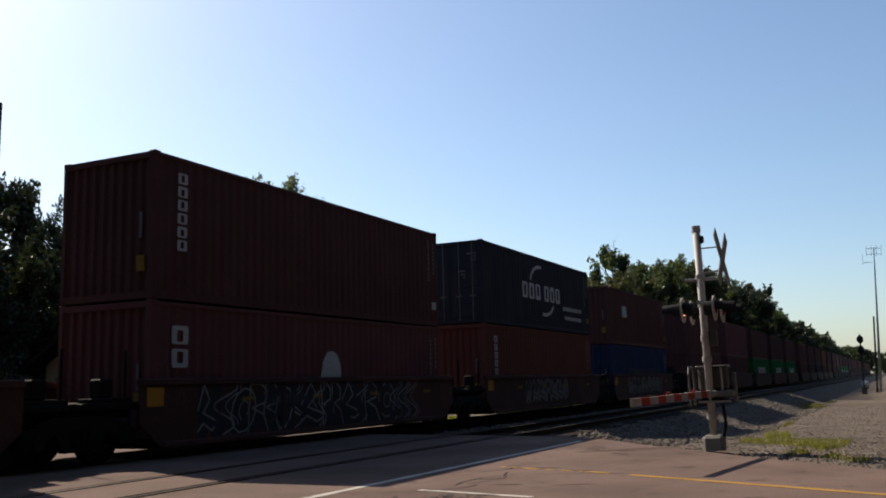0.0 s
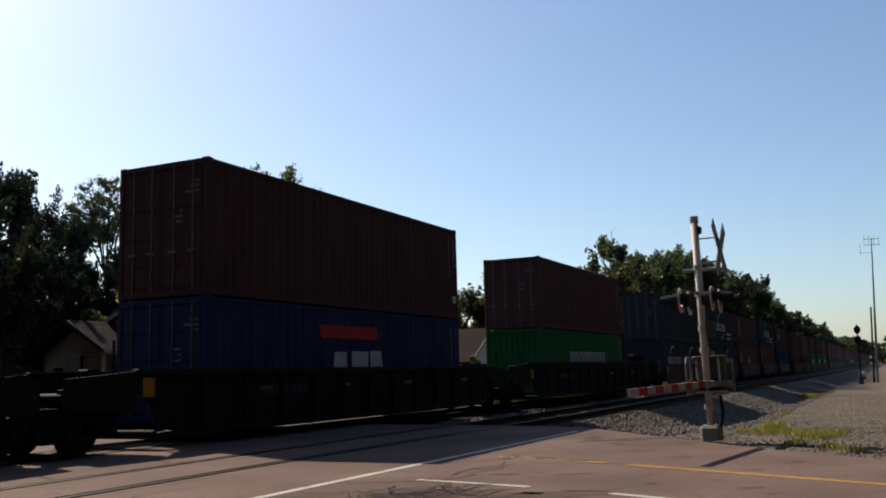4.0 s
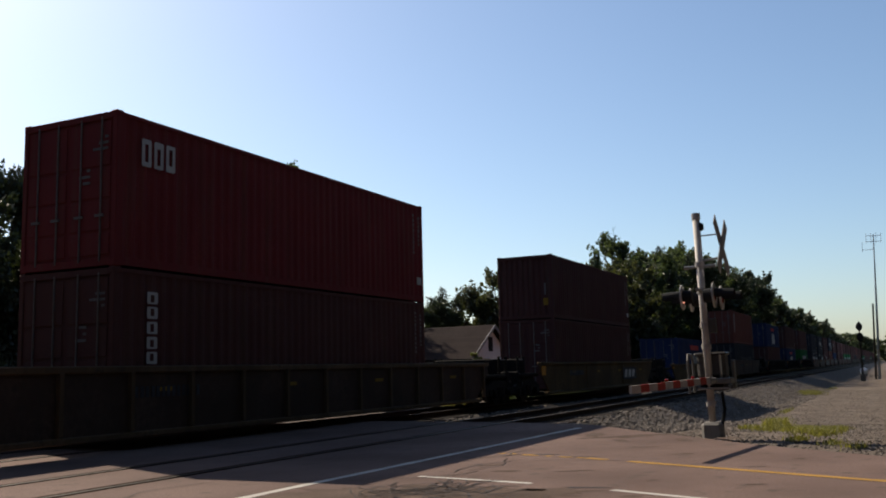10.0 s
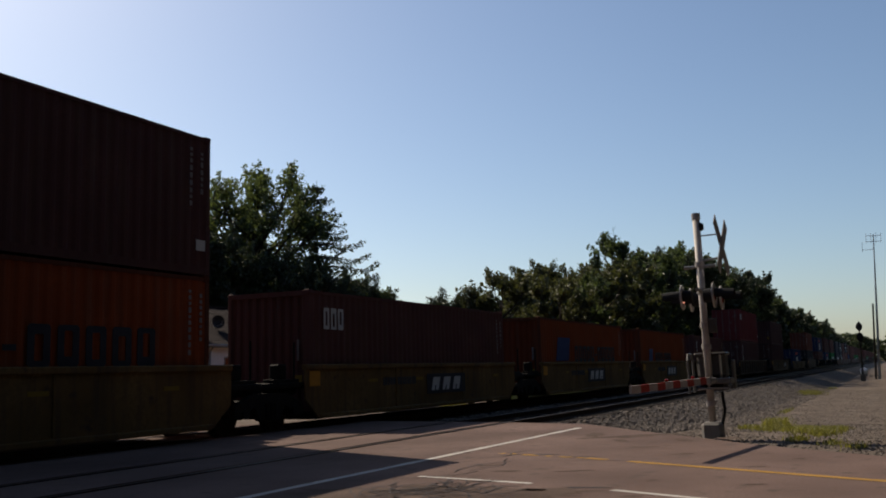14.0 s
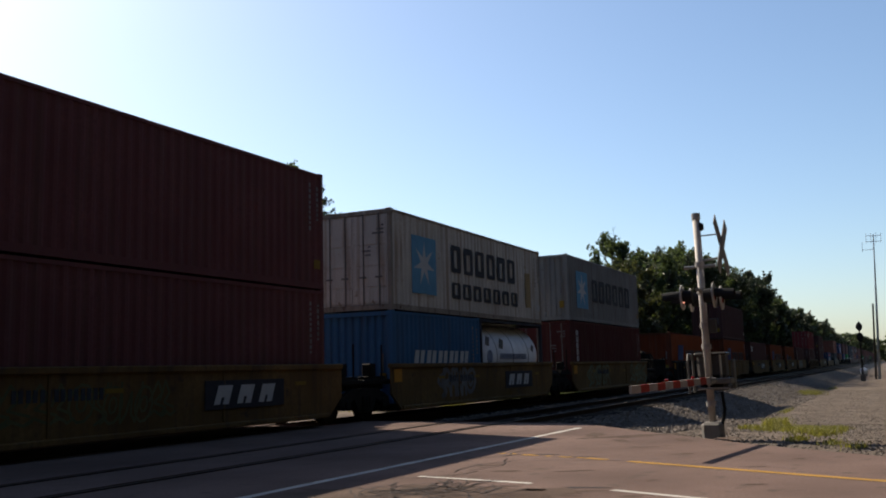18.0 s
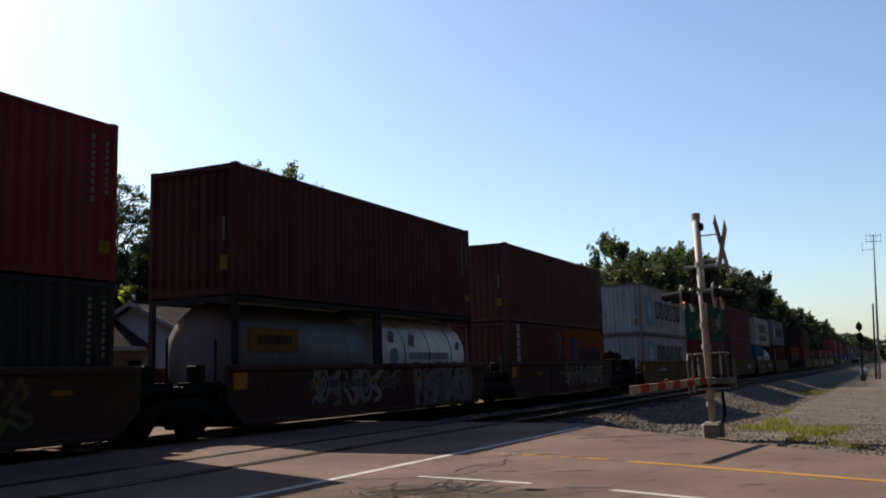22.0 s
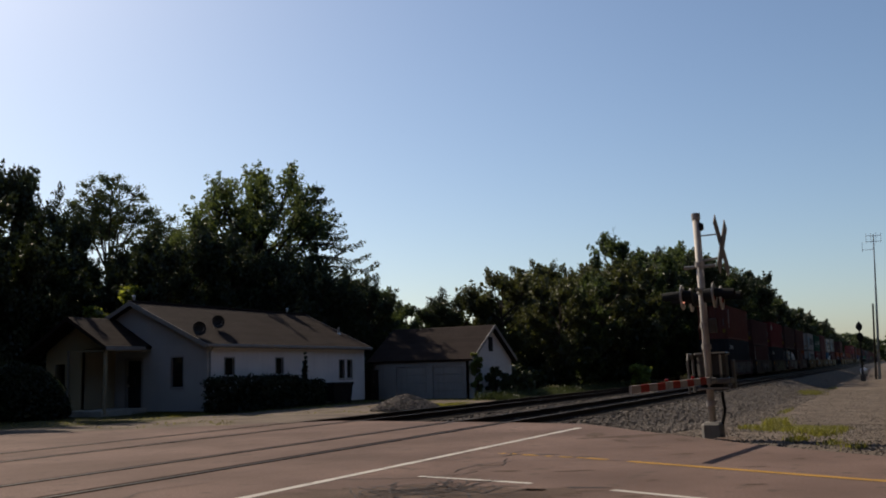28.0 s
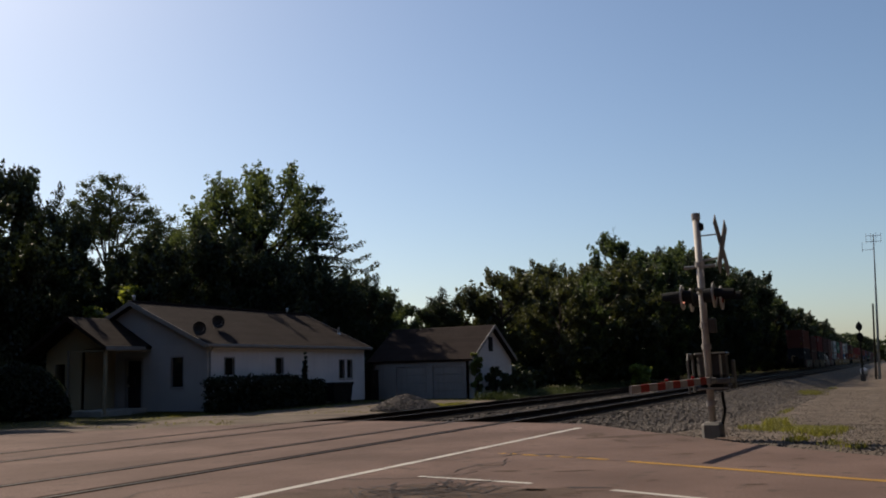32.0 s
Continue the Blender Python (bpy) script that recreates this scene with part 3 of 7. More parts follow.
def stone_pile(x, y, r, h):
    pts = []
    s = Solid()
    n, m = 22, 7
    for j in range(m):
        k = j / (m - 1)
        for i in range(n):
            t = 2 * math.pi * i / n
            rr = r * k * (1 + 0.12 * noise.noise(Vector((math.cos(t) * 2, math.sin(t) * 2, 4))))
            z = h * (1 - k ** 1.3) + 0.05 * noise.noise(Vector((math.cos(t) * 3 * k, math.sin(t) * 3 * k, 8)))
            s.v.append((rr * math.cos(t) * 1.35, rr * math.sin(t), z - (0.06 if j == m - 1 else 0)))
    for j in range(m - 1):
        for i in range(n):
            q = (i + 1) % n
            s.f.append((j * n + i, (j + 1) * n + i, (j + 1) * n + q, j * n + q))
    pile = thing("stone_pile", "heap of pale broken ballast stones beside the track", "stone pile", at=(x, y, ground_z(x, y)))
    part("mound", s.mesh("mound", ballast_mat), pile)
    rr = random.Random(2)
    for _ in range(2600):
        k, t = rr.random() ** 0.6, rr.uniform(0, 2 * math.pi)
        pts.append((r * k * math.cos(t) * 1.35, r * k * math.sin(t), h * (1 - k ** 1.3) + 0.01))
    ob = stones("stone_layer", "pale broken stones", pts, stone_mat, 0.03, 0.07, 6)
    ob.parent = pile
    del ob["category"]


stone_pile(32.4, 17.5, 1.28, 0.56)

# ---- house and garage ----
siding = paint("white painted siding", (0.76, 0.71, 0.70), rough=0.6, var=0.08, scale=1.0, fine=20, bump=0.05, streak=0.12, dirt=(0.36, 0.33, 0.30))
# the gable side's shade is put into this darker copy of the siding
shaded_siding = paint("siding darkened for shade", (0.40, 0.39, 0.40), rough=0.6, var=0.08, scale=1.0, fine=20, bump=0.05, streak=0.12, dirt=(0.24, 0.23, 0.22))
cream = paint("cream painted siding", (0.36, 0.30, 0.21), rough=0.6, var=0.08, scale=1.0, fine=20, bump=0.05)
trim_white = paint("white trim paint", (0.27, 0.255, 0.25), rough=0.5, var=0.05, scale=3)
shingle = paint("brown-grey asphalt shingle", (0.028, 0.020, 0.0185), rough=0.95, spec=0.05, var=0.22, scale=0.8, fine=25, bump=0.4, piece=0.10)
dark_door = paint("dark painted door", (0.03, 0.028, 0.03), rough=0.5)
pane_mat = glass("dark window glass", (0.012, 0.012, 0.013))
bin_mat = paint("dark refuse bin plastic", (0.020, 0.018, 0.019), rough=0.5, var=0.2, scale=3)
# garage door side: shade put into a darker, streaked copy of the white
garage_shaded_white = paint("streaked white paint, darkened for shade", (0.30, 0.285, 0.28), rough=0.7, var=0.18, scale=0.8, fine=16, bump=0.06, streak=0.45, dirt=(0.20, 0.18, 0.165))
dish_mat = paint("grey dish", (0.035, 0.033, 0.033), rough=0.6)
metal_mat = paint("galvanised metal", (0.45, 0.46, 0.47), rough=0.4, metal=0.8, var=0.15, scale=6)


def cut_wall(a, b, h, t, holes, mat, name, parent, z0=0.0):
    """An upright wall from a to b (x, y), with real openings (from, to, sill, head)."""
    length = math.hypot(b[0] - a[0], b[1] - a[1])
    xs = sorted({0.0, length, *[q for o in holes for q in o[:2]]})
    zs = sorted({0.0, h, *[q for o in holes for q in o[2:]]})
    s = Solid()
    for x0, x1 in zip(xs, xs[1:]):
        for za, zb in zip(zs, zs[1:]):
            mx, mz = (x0 + x1) / 2, (za + zb) / 2
            if not any(o[0] < mx < o[1] and o[2] < mz < o[3] for o in holes):
                s.box(x0, 0, za, x1, t, zb)
    me = s.mesh(name, mat)
    bm = bmesh.new()
    bm.from_mesh(me)
    bmesh.ops.remove_doubles(bm, verts=bm.verts, dist=0.0005)
    bm.to_mesh(me)
    bm.free()
    ob = part(name, me, parent)
    ob.matrix_basis = pose(a[0], a[1], z0, 0, 0, math.degrees(math.atan2(b[1] - a[1], b[0] - a[0])))
    return ob


def window(wall, x0, x1, z0, z1, split=1):
    """Frame, sill and panes set in an opening of a wall."""
    w = part("window", Solid().box(x0 + 0.02, 0.09, z0 + 0.02, x1 - 0.02, 0.10, z1 - 0.02).mesh("pane", pane_mat), wall)
    s = Solid()
    for q in ((x0 - 0.03, z0 - 0.03, x0 + 0.03, z1 + 0.03), (x1 - 0.03, z0 - 0.03, x1 + 0.03, z1 + 0.03), (x0, z1 - 0.03, x1, z1 + 0.03)):
        s.box(q[0], -0.015, q[1], q[2], 0.07, q[3])
    for i in range(1, split):
        m = x0 + (x1 - x0) * i / split
        s.box(m - 0.07, -0.025, z0, m + 0.07, 0.07, z1)
    part("window_frame", s.mesh("window_frame", trim_white), w)
    part("window_sill", Solid().block(x0 - 0.04, -0.04, z0 - 0.07, x1 + 0.04, 0.05, z0 - 0.03, 0.01).mesh("window_sill", trim_white), w)


def boards(parent, a, b, h, mat, z0=0.0, pitch=0.19, skip=()):
    """Lapped boards on a wall face: thin strips that stand proud, with gaps at the openings."""
    length = math.hypot(b[0] - a[0], b[1] - a[1])
    m = pose(a[0], a[1], z0, 0, 0, math.degrees(math.atan2(b[1] - a[1], b[0] - a[0])))
    z = 0.02
    while z < h - 0.05:
        top = min(h, z + pitch)
        runs, x = [], 0.0
        for o in sorted(skip):
            if o[2] - 0.1 < top and o[3] + 0.09 > z:
                runs.append((x, o[0] - 0.08))
                x = o[1] + 0.08
        runs.append((x, length))
        for x0, x1 in runs:
            if x1 - x0 > 0.05:
                s = Solid()
                s.v += [(x0, -0.001, z), (x1, -0.001, z), (x1, -0.012, z), (x0, -0.012, z), (x1, -0.004, top), (x0, -0.004, top)]
                s.f += [(0, 1, 2, 3), (3, 2, 4, 5)]
                ob = part("board", s.mesh("board", mat), parent)
                ob.matrix_basis = m
        z += pitch


def shingles(parent, corners, rows, across):
    """Courses of shingle strips laid on a roof plane: corners eave-left, eave-right, ridge-right, ridge-left."""
    a, b, c, d = [Vector(q) for q in corners]
    up = (b - a).cross(d - a).normalized()
    if up.z < 0:
        up = -up
    for j in range(rows):
        k0, k1 = j / rows, (j + 1.12) / rows
        k1 = min(1.0, k1)
        p0, p1, q0, q1 = a.lerp(d, k0), b.lerp(c, k0), a.lerp(d, k1), b.lerp(c, k1)
        s = Solid()
        for i in range(across):
            e, f = i / across + 0.0008, (i + 1) / across - 0.0008
            lift = 0.014 + 0.005 * random.random()
            s.face(p0.lerp(p1, e) + up * lift, p0.lerp(p1, f) + up * lift, q0.lerp(q1, f) + up * 0.008, q0.lerp(q1, e) + up * 0.008)
        s.face(p0 + up * 0.002, p1 + up * 0.002, p1 + up * 0.016, p0 + up * 0.016)
        part("shingle_course", s.mesh("shingle_course", shingle), parent)


def roof_slab(parent, name, corners, t=0.12):
    a, b, c, d = [Vector(q) for q in corners]
    n = (b - a).cross(d - a).normalized()
    if n.z < 0:
        n = -n
    s = Solid()
    top, low = [a, b, c, d], [q - n * t for q in (a, b, c, d)]
    s.face(*top)
    s.face(*low[::-1])
    for i in range(4):
        j = (i + 1) % 4
        s.face(top[i], low[i], low[j], top[j])
    return part(name, s.mesh(name, shingle), parent)


def build_house():
    x0, x1, y0, y1, z, h, top = 30.0, 42.6, 25.5, 33.5, -0.15, 2.75, 4.50
    house = thing("house", "single-storey white house with a low brown shingle roof", "house")
    side_holes = [(1.1, 1.75, 1.45, 2.2), (4.7, 5.3, 1.45, 2.2), (10.1, 10.6, 1.15, 2.1), (10.85, 11.35, 1.15, 2.1)]
    w = cut_wall((x0, y0), (x1, y0), h, 0.18, side_holes, siding, "side_wall", house, z)
    for o in side_holes:
        window(w, *o)
    boards(house, (x0, y0), (x1, y0), h, siding, z, 0.19, side_holes)
    gable_holes = [(8 - 1.93, 8 - 1.25, 1.0, 2.28), (8 - 4.42, 8 - 3.55, 0.12, 2.2)]
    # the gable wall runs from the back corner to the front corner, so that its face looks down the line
    w = cut_wall((x0, y1), (x0, y0), h, 0.18, gable_holes, shaded_siding, "gable_wall", house, z)
    window(w, *gable_holes[0])
    d = part("door", Solid().block(gable_holes[1][0] + 0.02, 0.06, 0.13, gable_holes[1][1] - 0.02, 0.11, 2.19, 0.01).mesh("door", dark_door), w, "dark front door")
    s = Solid()
    for q in ((gable_holes[1][0] - 0.08, 0.1, gable_holes[1][0] + 0.02, 2.28), (gable_holes[1][1] - 0.02, 0.1, gable_holes[1][1] + 0.08, 2.28), (gable_holes[1][0], 2.18, gable_holes[1][1], 2.28)):
        s.box(q[0], -0.03, q[1], q[2], 0.05, q[3])
    part("door_frame", s.mesh("door_frame", trim_white), d)
    part("door_handle", Solid().rod((gable_holes[1][0] + 0.1, 0.0, 1.1), (gable_holes[1][0] + 0.1, 0.07, 1.1), 0.03).mesh("door_handle", metal_mat), d)
    boards(house, (x0, y1), (x0, y0), h, shaded_siding, z, 0.19, gable_holes)
    ym = (y0 + y1) / 2
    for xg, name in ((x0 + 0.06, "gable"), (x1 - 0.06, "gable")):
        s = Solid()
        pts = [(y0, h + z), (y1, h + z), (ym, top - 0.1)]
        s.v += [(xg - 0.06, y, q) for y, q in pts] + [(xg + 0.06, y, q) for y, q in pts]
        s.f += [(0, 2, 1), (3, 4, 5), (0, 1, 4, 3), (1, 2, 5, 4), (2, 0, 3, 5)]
        part(name, s.mesh(name, shaded_siding), house)
    cut_wall((x1, y0), (x1, y1), h, 0.18, [], siding, "end_wall", house, z)
    cut_wall((x1, y1), (x0, y1), h, 0.18, [], siding, "back_wall", house, z)
    e = 0.24
    drop = (top - (h + z)) / (ym - y0)
    ez = h + z - drop * e + 0.12
    near = ((x0 - 0.35, y0 - e, ez), (x1 + 0.34, y0 - e, ez), (x1 + 0.34, ym, top + 0.08), (x0 - 0.35, ym, top + 0.08))
    back = ((x1 + 0.34, y1 + e, ez), (x0 - 0.35, y1 + e, ez), (x0 - 0.35, ym, top + 0.08), (x1 + 0.34, ym, top + 0.08))
    for slab in (near, back):
        r = roof_slab(house, "roof", slab)
        shingles(r, slab, 26, 24)
    part("ridge_cap", Solid().block(x0 - 0.36, ym - 0.13, top + 0.06, x1 + 0.341, ym + 0.13, top + 0.13, 0.03).mesh("ridge_cap", shingle), house)
    part("gutter", Solid().block(x0 - 0.35, y0 - e - 0.11, ez - 0.12, x1 + 0.34, y0 - e, ez + 0.0, 0.02).mesh("gutter", trim_white), house, "white eaves gutter")
    part("soffit", Solid().box(x0 - 0.3, y0 - e + 0.01, ez - 0.14, x1 + 0.45, y0 - 0.003, ez - 0.10).mesh("soffit", trim_white), house)
    part("downpipe", Solid().path([(x0 + 0.1, y0 - e, ez - 0.1), (x0 + 0.08, y0 - 0.08, ez - 0.35), (x0 + 0.08, y0 - 0.08, 0.0)], 0.045, 0.045).mesh("downpipe", trim_white), house, "white downpipe")
    for side in (-1, 1):
        ya, yb = (y0 - e, ym) if side < 0 else (y1 + e, ym)
        for xg in (x0 - 0.38, x1 + 0.34):
            s = Solid()
            ring = [(ya, ez + 0.02), (yb, top + 0.10), (yb, top - 0.10), (ya, ez - 0.16)]
            s.v += [(xg, *q) for q in ring] + [(xg + 0.03, *q) for q in ring]
            s.f += [(0, 1, 2, 3), (7, 6, 5, 4), (0, 4, 5, 1), (1, 5, 6, 2), (2, 6, 7, 3), (3, 7, 4, 0)]
            part("bargeboard", s.mesh("bargeboard", trim_white), house)
    # entrance wing: a lower gable of its own, with an open porch under its near slope
    wx, wy0, wy1, ya, yb, low, high = 28.3, 30.6, 32.9, 28.5, 32.9, 2.60, 3.88
    yr = (ya + yb) / 2
    cut_wall((wx, wy1), (wx, wy0), 2.72, 0.16, [(0.55, 1.15, 0.9, 2.1)], cream, "wing_wall", house, z)
    cut_wall((wx, wy0), (x0 - 0.004, wy0), 2.72, 0.16, [], cream, "wing_wall", house, z)
    cut_wall((x0 - 0.004, wy1), (wx, wy1), 2.72, 0.16, [], cream, "wing_wall", house, z)
    for slab in (((wx - 0.9, ya, low), (x0 - 0.005, ya, low), (x0 - 0.005, yr, high), (wx - 0.9, yr, high)), ((x0 - 0.005, yb + 0.3, low - 0.17), (wx - 0.9, yb + 0.3, low - 0.17), (wx - 0.9, yr, high), (x0 - 0.005, yr, high))):
        r = roof_slab(house, "wing_roof", slab)
        shingles(r, slab, 14, 8)
    s = Solid()
    for q in (wx - 0.02, wx + 0.1):
        s.v += [(q, ya + 0.08, low - 0.06), (q, yb, low - 0.06), (q, yr, high - 0.13)]
    s.f += [(0, 2, 1), (3, 4, 5), (0, 1, 4, 3), (1, 2, 5, 4), (2, 0, 3, 5)]
    part("wing_gable", s.mesh("wing_gable", cream), house)
    for y in (ya - 0.02, yb + 0.32):
        zl = low if y < yr else low - 0.19
        s = Solid()
        q = [(y, zl + 0.0), (yr, high + 0.02), (yr, high - 0.16), (y, zl - 0.16)]
        s.v += [(wx - 0.93, *p) for p in q] + [(wx - 0.90, *p) for p in q]
        s.f += [(0, 1, 2, 3), (7, 6, 5, 4), (0, 4, 5, 1), (1, 5, 6, 2), (2, 6, 7, 3), (3, 7, 4, 0)]
        # wing bargeboards take the dark shingle tone to stand for shade
        part("bargeboard", s.mesh("bargeboard", shingle), house)
    part("porch_fascia", Solid().block(wx - 0.9, ya - 0.05, low - 0.15, x0 - 0.4, ya, low + 0.0, 0.01).mesh("porch_fascia", trim_white), house)
    part("porch_soffit", Solid().box(wx - 0.85, ya + 0.004, low - 0.19, x0 - 0.01, wy0 - 0.01, low - 0.155).mesh("porch_soffit", cream), house)
    part("porch_post", Solid().block(wx - 0.75, ya + 0.15, z, wx - 0.63, ya + 0.27, low - 0.19, 0.01).mesh("porch_post", cream), house)
    part("wall_post", Solid().block(wx - 0.05, wy0 + 0.9, z, wx - 0.004, wy0 + 1.0, low - 0.08, 0.01).mesh("wall_post", trim_white), house)
    part("letter_box", Solid().block(x0 - 0.14, 29.35, 1.05, x0 - 0.03, 29.75, 1.35, 0.02).mesh("letter_box", dark_door), house, "dark wall letter box")
    part("porch_step", Solid().block(27.4, 28.7, z - 0.1, 29.98, 30.59, 0.02, 0.02).mesh("porch_step", paint("concrete step", (0.42, 0.40, 0.37))), house)
    # dishes and vents on the roof
    for dx, dy in ((29.98, 26.12), (32.2, 26.98)):
        zz = ez + (dy - y0 + e) * drop
        dish = thing("satellite_dish", "dark grey satellite dish on the shingle roof", "satellite dish", "roof dishes", at=(dx, dy, zz + 0.03))
        part("mast", Solid().rod((0, 0, -0.05), (0, 0, 0.2), 0.025).mesh("mast", metal_mat), dish)
        s = Solid()
        for j in range(5):
            for i in range(20):
                t, k = 2 * math.pi * i / 20, j / 4
                s.v.append((k * 0.42 * math.cos(t), -0.1 + 0.13 * k * k * -1, 0.22 + k * 0.30 * math.sin(t)))
        for j in range(4):
            for i in range(20):
                q = (i + 1) % 20
                s.f.append((j * 20 + i, j * 20 + q, (j + 1) * 20 + q, (j + 1) * 20 + i))
        part("reflector", s.mesh("reflector", dish_mat, True), dish)
        part("feed_arm", Solid().path([(0, -0.1, 0.0), (0, -0.4, 0.1), (0, -0.45, 0.22)], 0.015, 0.015).mesh("feed_arm", metal_mat), dish)
    for vx in (29.9, 41.2):
        zz = top + 0.1
        v = thing("roof_vent", "short bright metal vent pipe on the roof ridge", "vent", "roof vents", at=(vx, ym, zz))
        part("pipe", Solid().rod((0, 0, -0.05), (0, 0, 0.2), 0.05).mesh("pipe", metal_mat), v)
        part("cap", Solid().rod((0, 0, 0.2), (0, 0, 0.27), 0.09, 0.03).mesh("cap", bright_steel), v)
    vy = 26.9
    v = thing("vent_pipe", "pale plumbing vent pipe through the shingle roof", "vent", at=(42.3, vy, ez + (vy - y0 + e) * drop))
    part("pipe", Solid().rod((0, 0, -0.05), (0, 0, 0.34), 0.05, None, 10).mesh("pipe", trim_white), v)
    part("collar", Solid().rod((0, 0, -0.04), (0, 0, 0.06), 0.12, 0.07, 10).mesh("collar", metal_mat), v)
    # refuse bin by the end of the wall
    b = thing("refuse_bin", "dark plastic refuse bin with a flat lid by the house wall", "bin", at=(38.5, 24.65, -0.2))
    s = Solid()
    for zz, k in ((0.12, 0.88), (0.92, 1.0)):
        s.v += [(sx * 0.86 * k, sy * 0.42 * k, zz) for sx, sy in ((-1, -1), (1, -1), (1, 1), (-1, 1))]
    s.f += [(3, 2, 1, 0), (0, 1, 5, 4), (1, 2, 6, 5), (2, 3, 7, 6), (3, 0, 4, 7), (4, 5, 6, 7)]
    part("body", s.mesh("body", bin_mat), b)
    part("lid", Solid().block(-0.91, -0.47, 0.92, 0.91, 0.47, 1.03, 0.03).mesh("lid", bin_mat), b)
    for sx in (-0.62, 0.62):
        part("wheel", Solid().rod((sx, -0.40, 0.11), (sx, -0.30, 0.11), 0.12, None, 14).mesh("wheel", bin_mat), b)
        part("wheel", Solid().rod((sx, 0.30, 0.11), (sx, 0.40, 0.11), 0.12, None, 14).mesh("wheel", bin_mat), b)


def build_garage():
    x0, x1, y0, y1, z, h, top = 44.0, 50.0, 20.0, 25.8, -0.25, 2.1, 3.64
    garage = thing("garage", "white two-door garage with a steep brown gable roof", "garage")
    holes = [(1.45, 3.30, 0.02, 1.75), (3.68, 5.50, 0.02, 1.75)]
    cut_wall((x0, y1), (x0, y0), h, 0.16, holes, garage_shaded_white, "door_wall", garage, z)
    for a, b, c, d in holes:
        door = part("garage_door", Solid().box(0, 0, 0, b - a, 0.03, d - c - 0.01).mesh("garage_door", garage_shaded_white), garage, "white panelled garage door")
        door.matrix_basis = pose(x0 + 0.07, y1 - a, z + c, 0, 0, -90)
        for k in range(4):
            p = part("door_panel", Solid().block(0.03, -0.025, k * 0.43 + 0.02, b - a - 0.03, 0.0, k * 0.43 + 0.42, 0.012).mesh("door_panel", garage_shaded_white), door)
    w = cut_wall((x0, y0), (x1, y0), h, 0.16, [], siding, "gable_wall", garage, z)
    boards(garage, (x0, y0), (x1, y0), h, siding, z)
    cut_wall((x1, y0), (x1, y1), h, 0.16, [], siding, "side_wall", garage, z)
    cut_wall((x1, y1), (x0, y1), h, 0.16, [], siding, "back_wall", garage, z)
    xm = (x0 + x1) / 2
    for yg in (y0 + 0.05, y1 - 0.05):
        s = Solid()
        s.plate([(x0, h + z), (x1, h + z), (xm, top - 0.08)], yg - 0.05, yg + 0.05)
        part("gable", s.mesh("gable", siding), garage)
    part("loft_window", Solid().block(xm - 0.28, y0 - 0.03, 2.25, xm + 0.28, y0 + 0.02, 3.05, 0.01).mesh("loft_window", dark_door), garage, "dark loft opening")
    e = 0.14
    drop = (top - h - z) / (xm - x0)
    ez = h + z - drop * e + 0.06
    for slab in (((x0 - e, y1 + 0.3, ez), (x0 - e, y0 - 0.3, ez), (xm, y0 - 0.3, top + 0.06), (xm, y1 + 0.3, top + 0.06)), ((x1 + e, y0 - 0.3, ez), (x1 + e, y1 + 0.3, ez), (xm, y1 + 0.3, top + 0.06), (xm, y0 - 0.3, top + 0.06))):
        r = roof_slab(garage, "roof", slab)
        shingles(r, slab, 18, 14)
    for xa, xb in ((x0 - e, xm), (x1 + e, xm)):
        s = Solid()
        s.plate([(xa, ez + 0.03), (xb, top + 0.09), (xb, top - 0.09), (xa, ez - 0.13)], y0 - 0.34, y0 - 0.30)
        part("bargeboard", s.mesh("bargeboard", trim_white), garage)
    fence = thing("fence", "dark weathered board fence between house and garage", "fence")
    for i in range(9):
        part("board", stored("fence_board", lambda: Solid().block(-0.07, -0.012, 0, 0.07, 0.012, 1.6, 0.005).mesh("board", tie_mat)), fence, at=(43.1 + 0.0 * i, 25.6 - 0.15 * i + 0.6, -0.2)).rotation_euler = (0, 0, radians(90))


build_house()
build_garage()

# ---- trees and shrubs ----
bark = paint("grey-brown bark", (0.045, 0.036, 0.029), rough=0.95, var=0.4, scale=3, fine=20, bump=0.8)
LEAF = {
    "maple": leafy("maple leaves", (0.034, 0.049, 0.016), (0.074, 0.102, 0.025), 0.47),
    "oak": leafy("dark oak leaves", (0.024, 0.035, 0.013), (0.028, 0.038, 0.010), 0.25),
    "locust": leafy("locust leaves", (0.036, 0.048, 0.017), (0.06, 0.078, 0.02), 0.4),
    "olive": leafy("yellowing leaves", (0.034, 0.041, 0.013), (0.062, 0.068, 0.016), 0.45),
    "lime": leafy("bright young leaves", (0.10, 0.13, 0.022), (0.30, 0.34, 0.04), 0.5),
    # sunlight on the trackside shrub is put into this paler leaf colour
    "lit_leaf": leafy("sun-brightened leaves", (0.16, 0.21, 0.05), (0.36, 0.42, 0.08), 0.5),
    "ivy": leafy("pale climbing leaves", (0.07, 0.095, 0.025), (0.16, 0.20, 0.035), 0.45),
    "dark_maple": leafy("deep green maple leaves", (0.036, 0.050, 0.017), (0.098, 0.128, 0.030), 0.48),
    "spruce": leafy("spruce needles", (0.026, 0.040, 0.022), (0.04, 0.06, 0.02), 0.25),
    "hedge": leafy("clipped hedge leaves", (0.013, 0.022, 0.009), (0.024, 0.036, 0.010), 0.3),
}


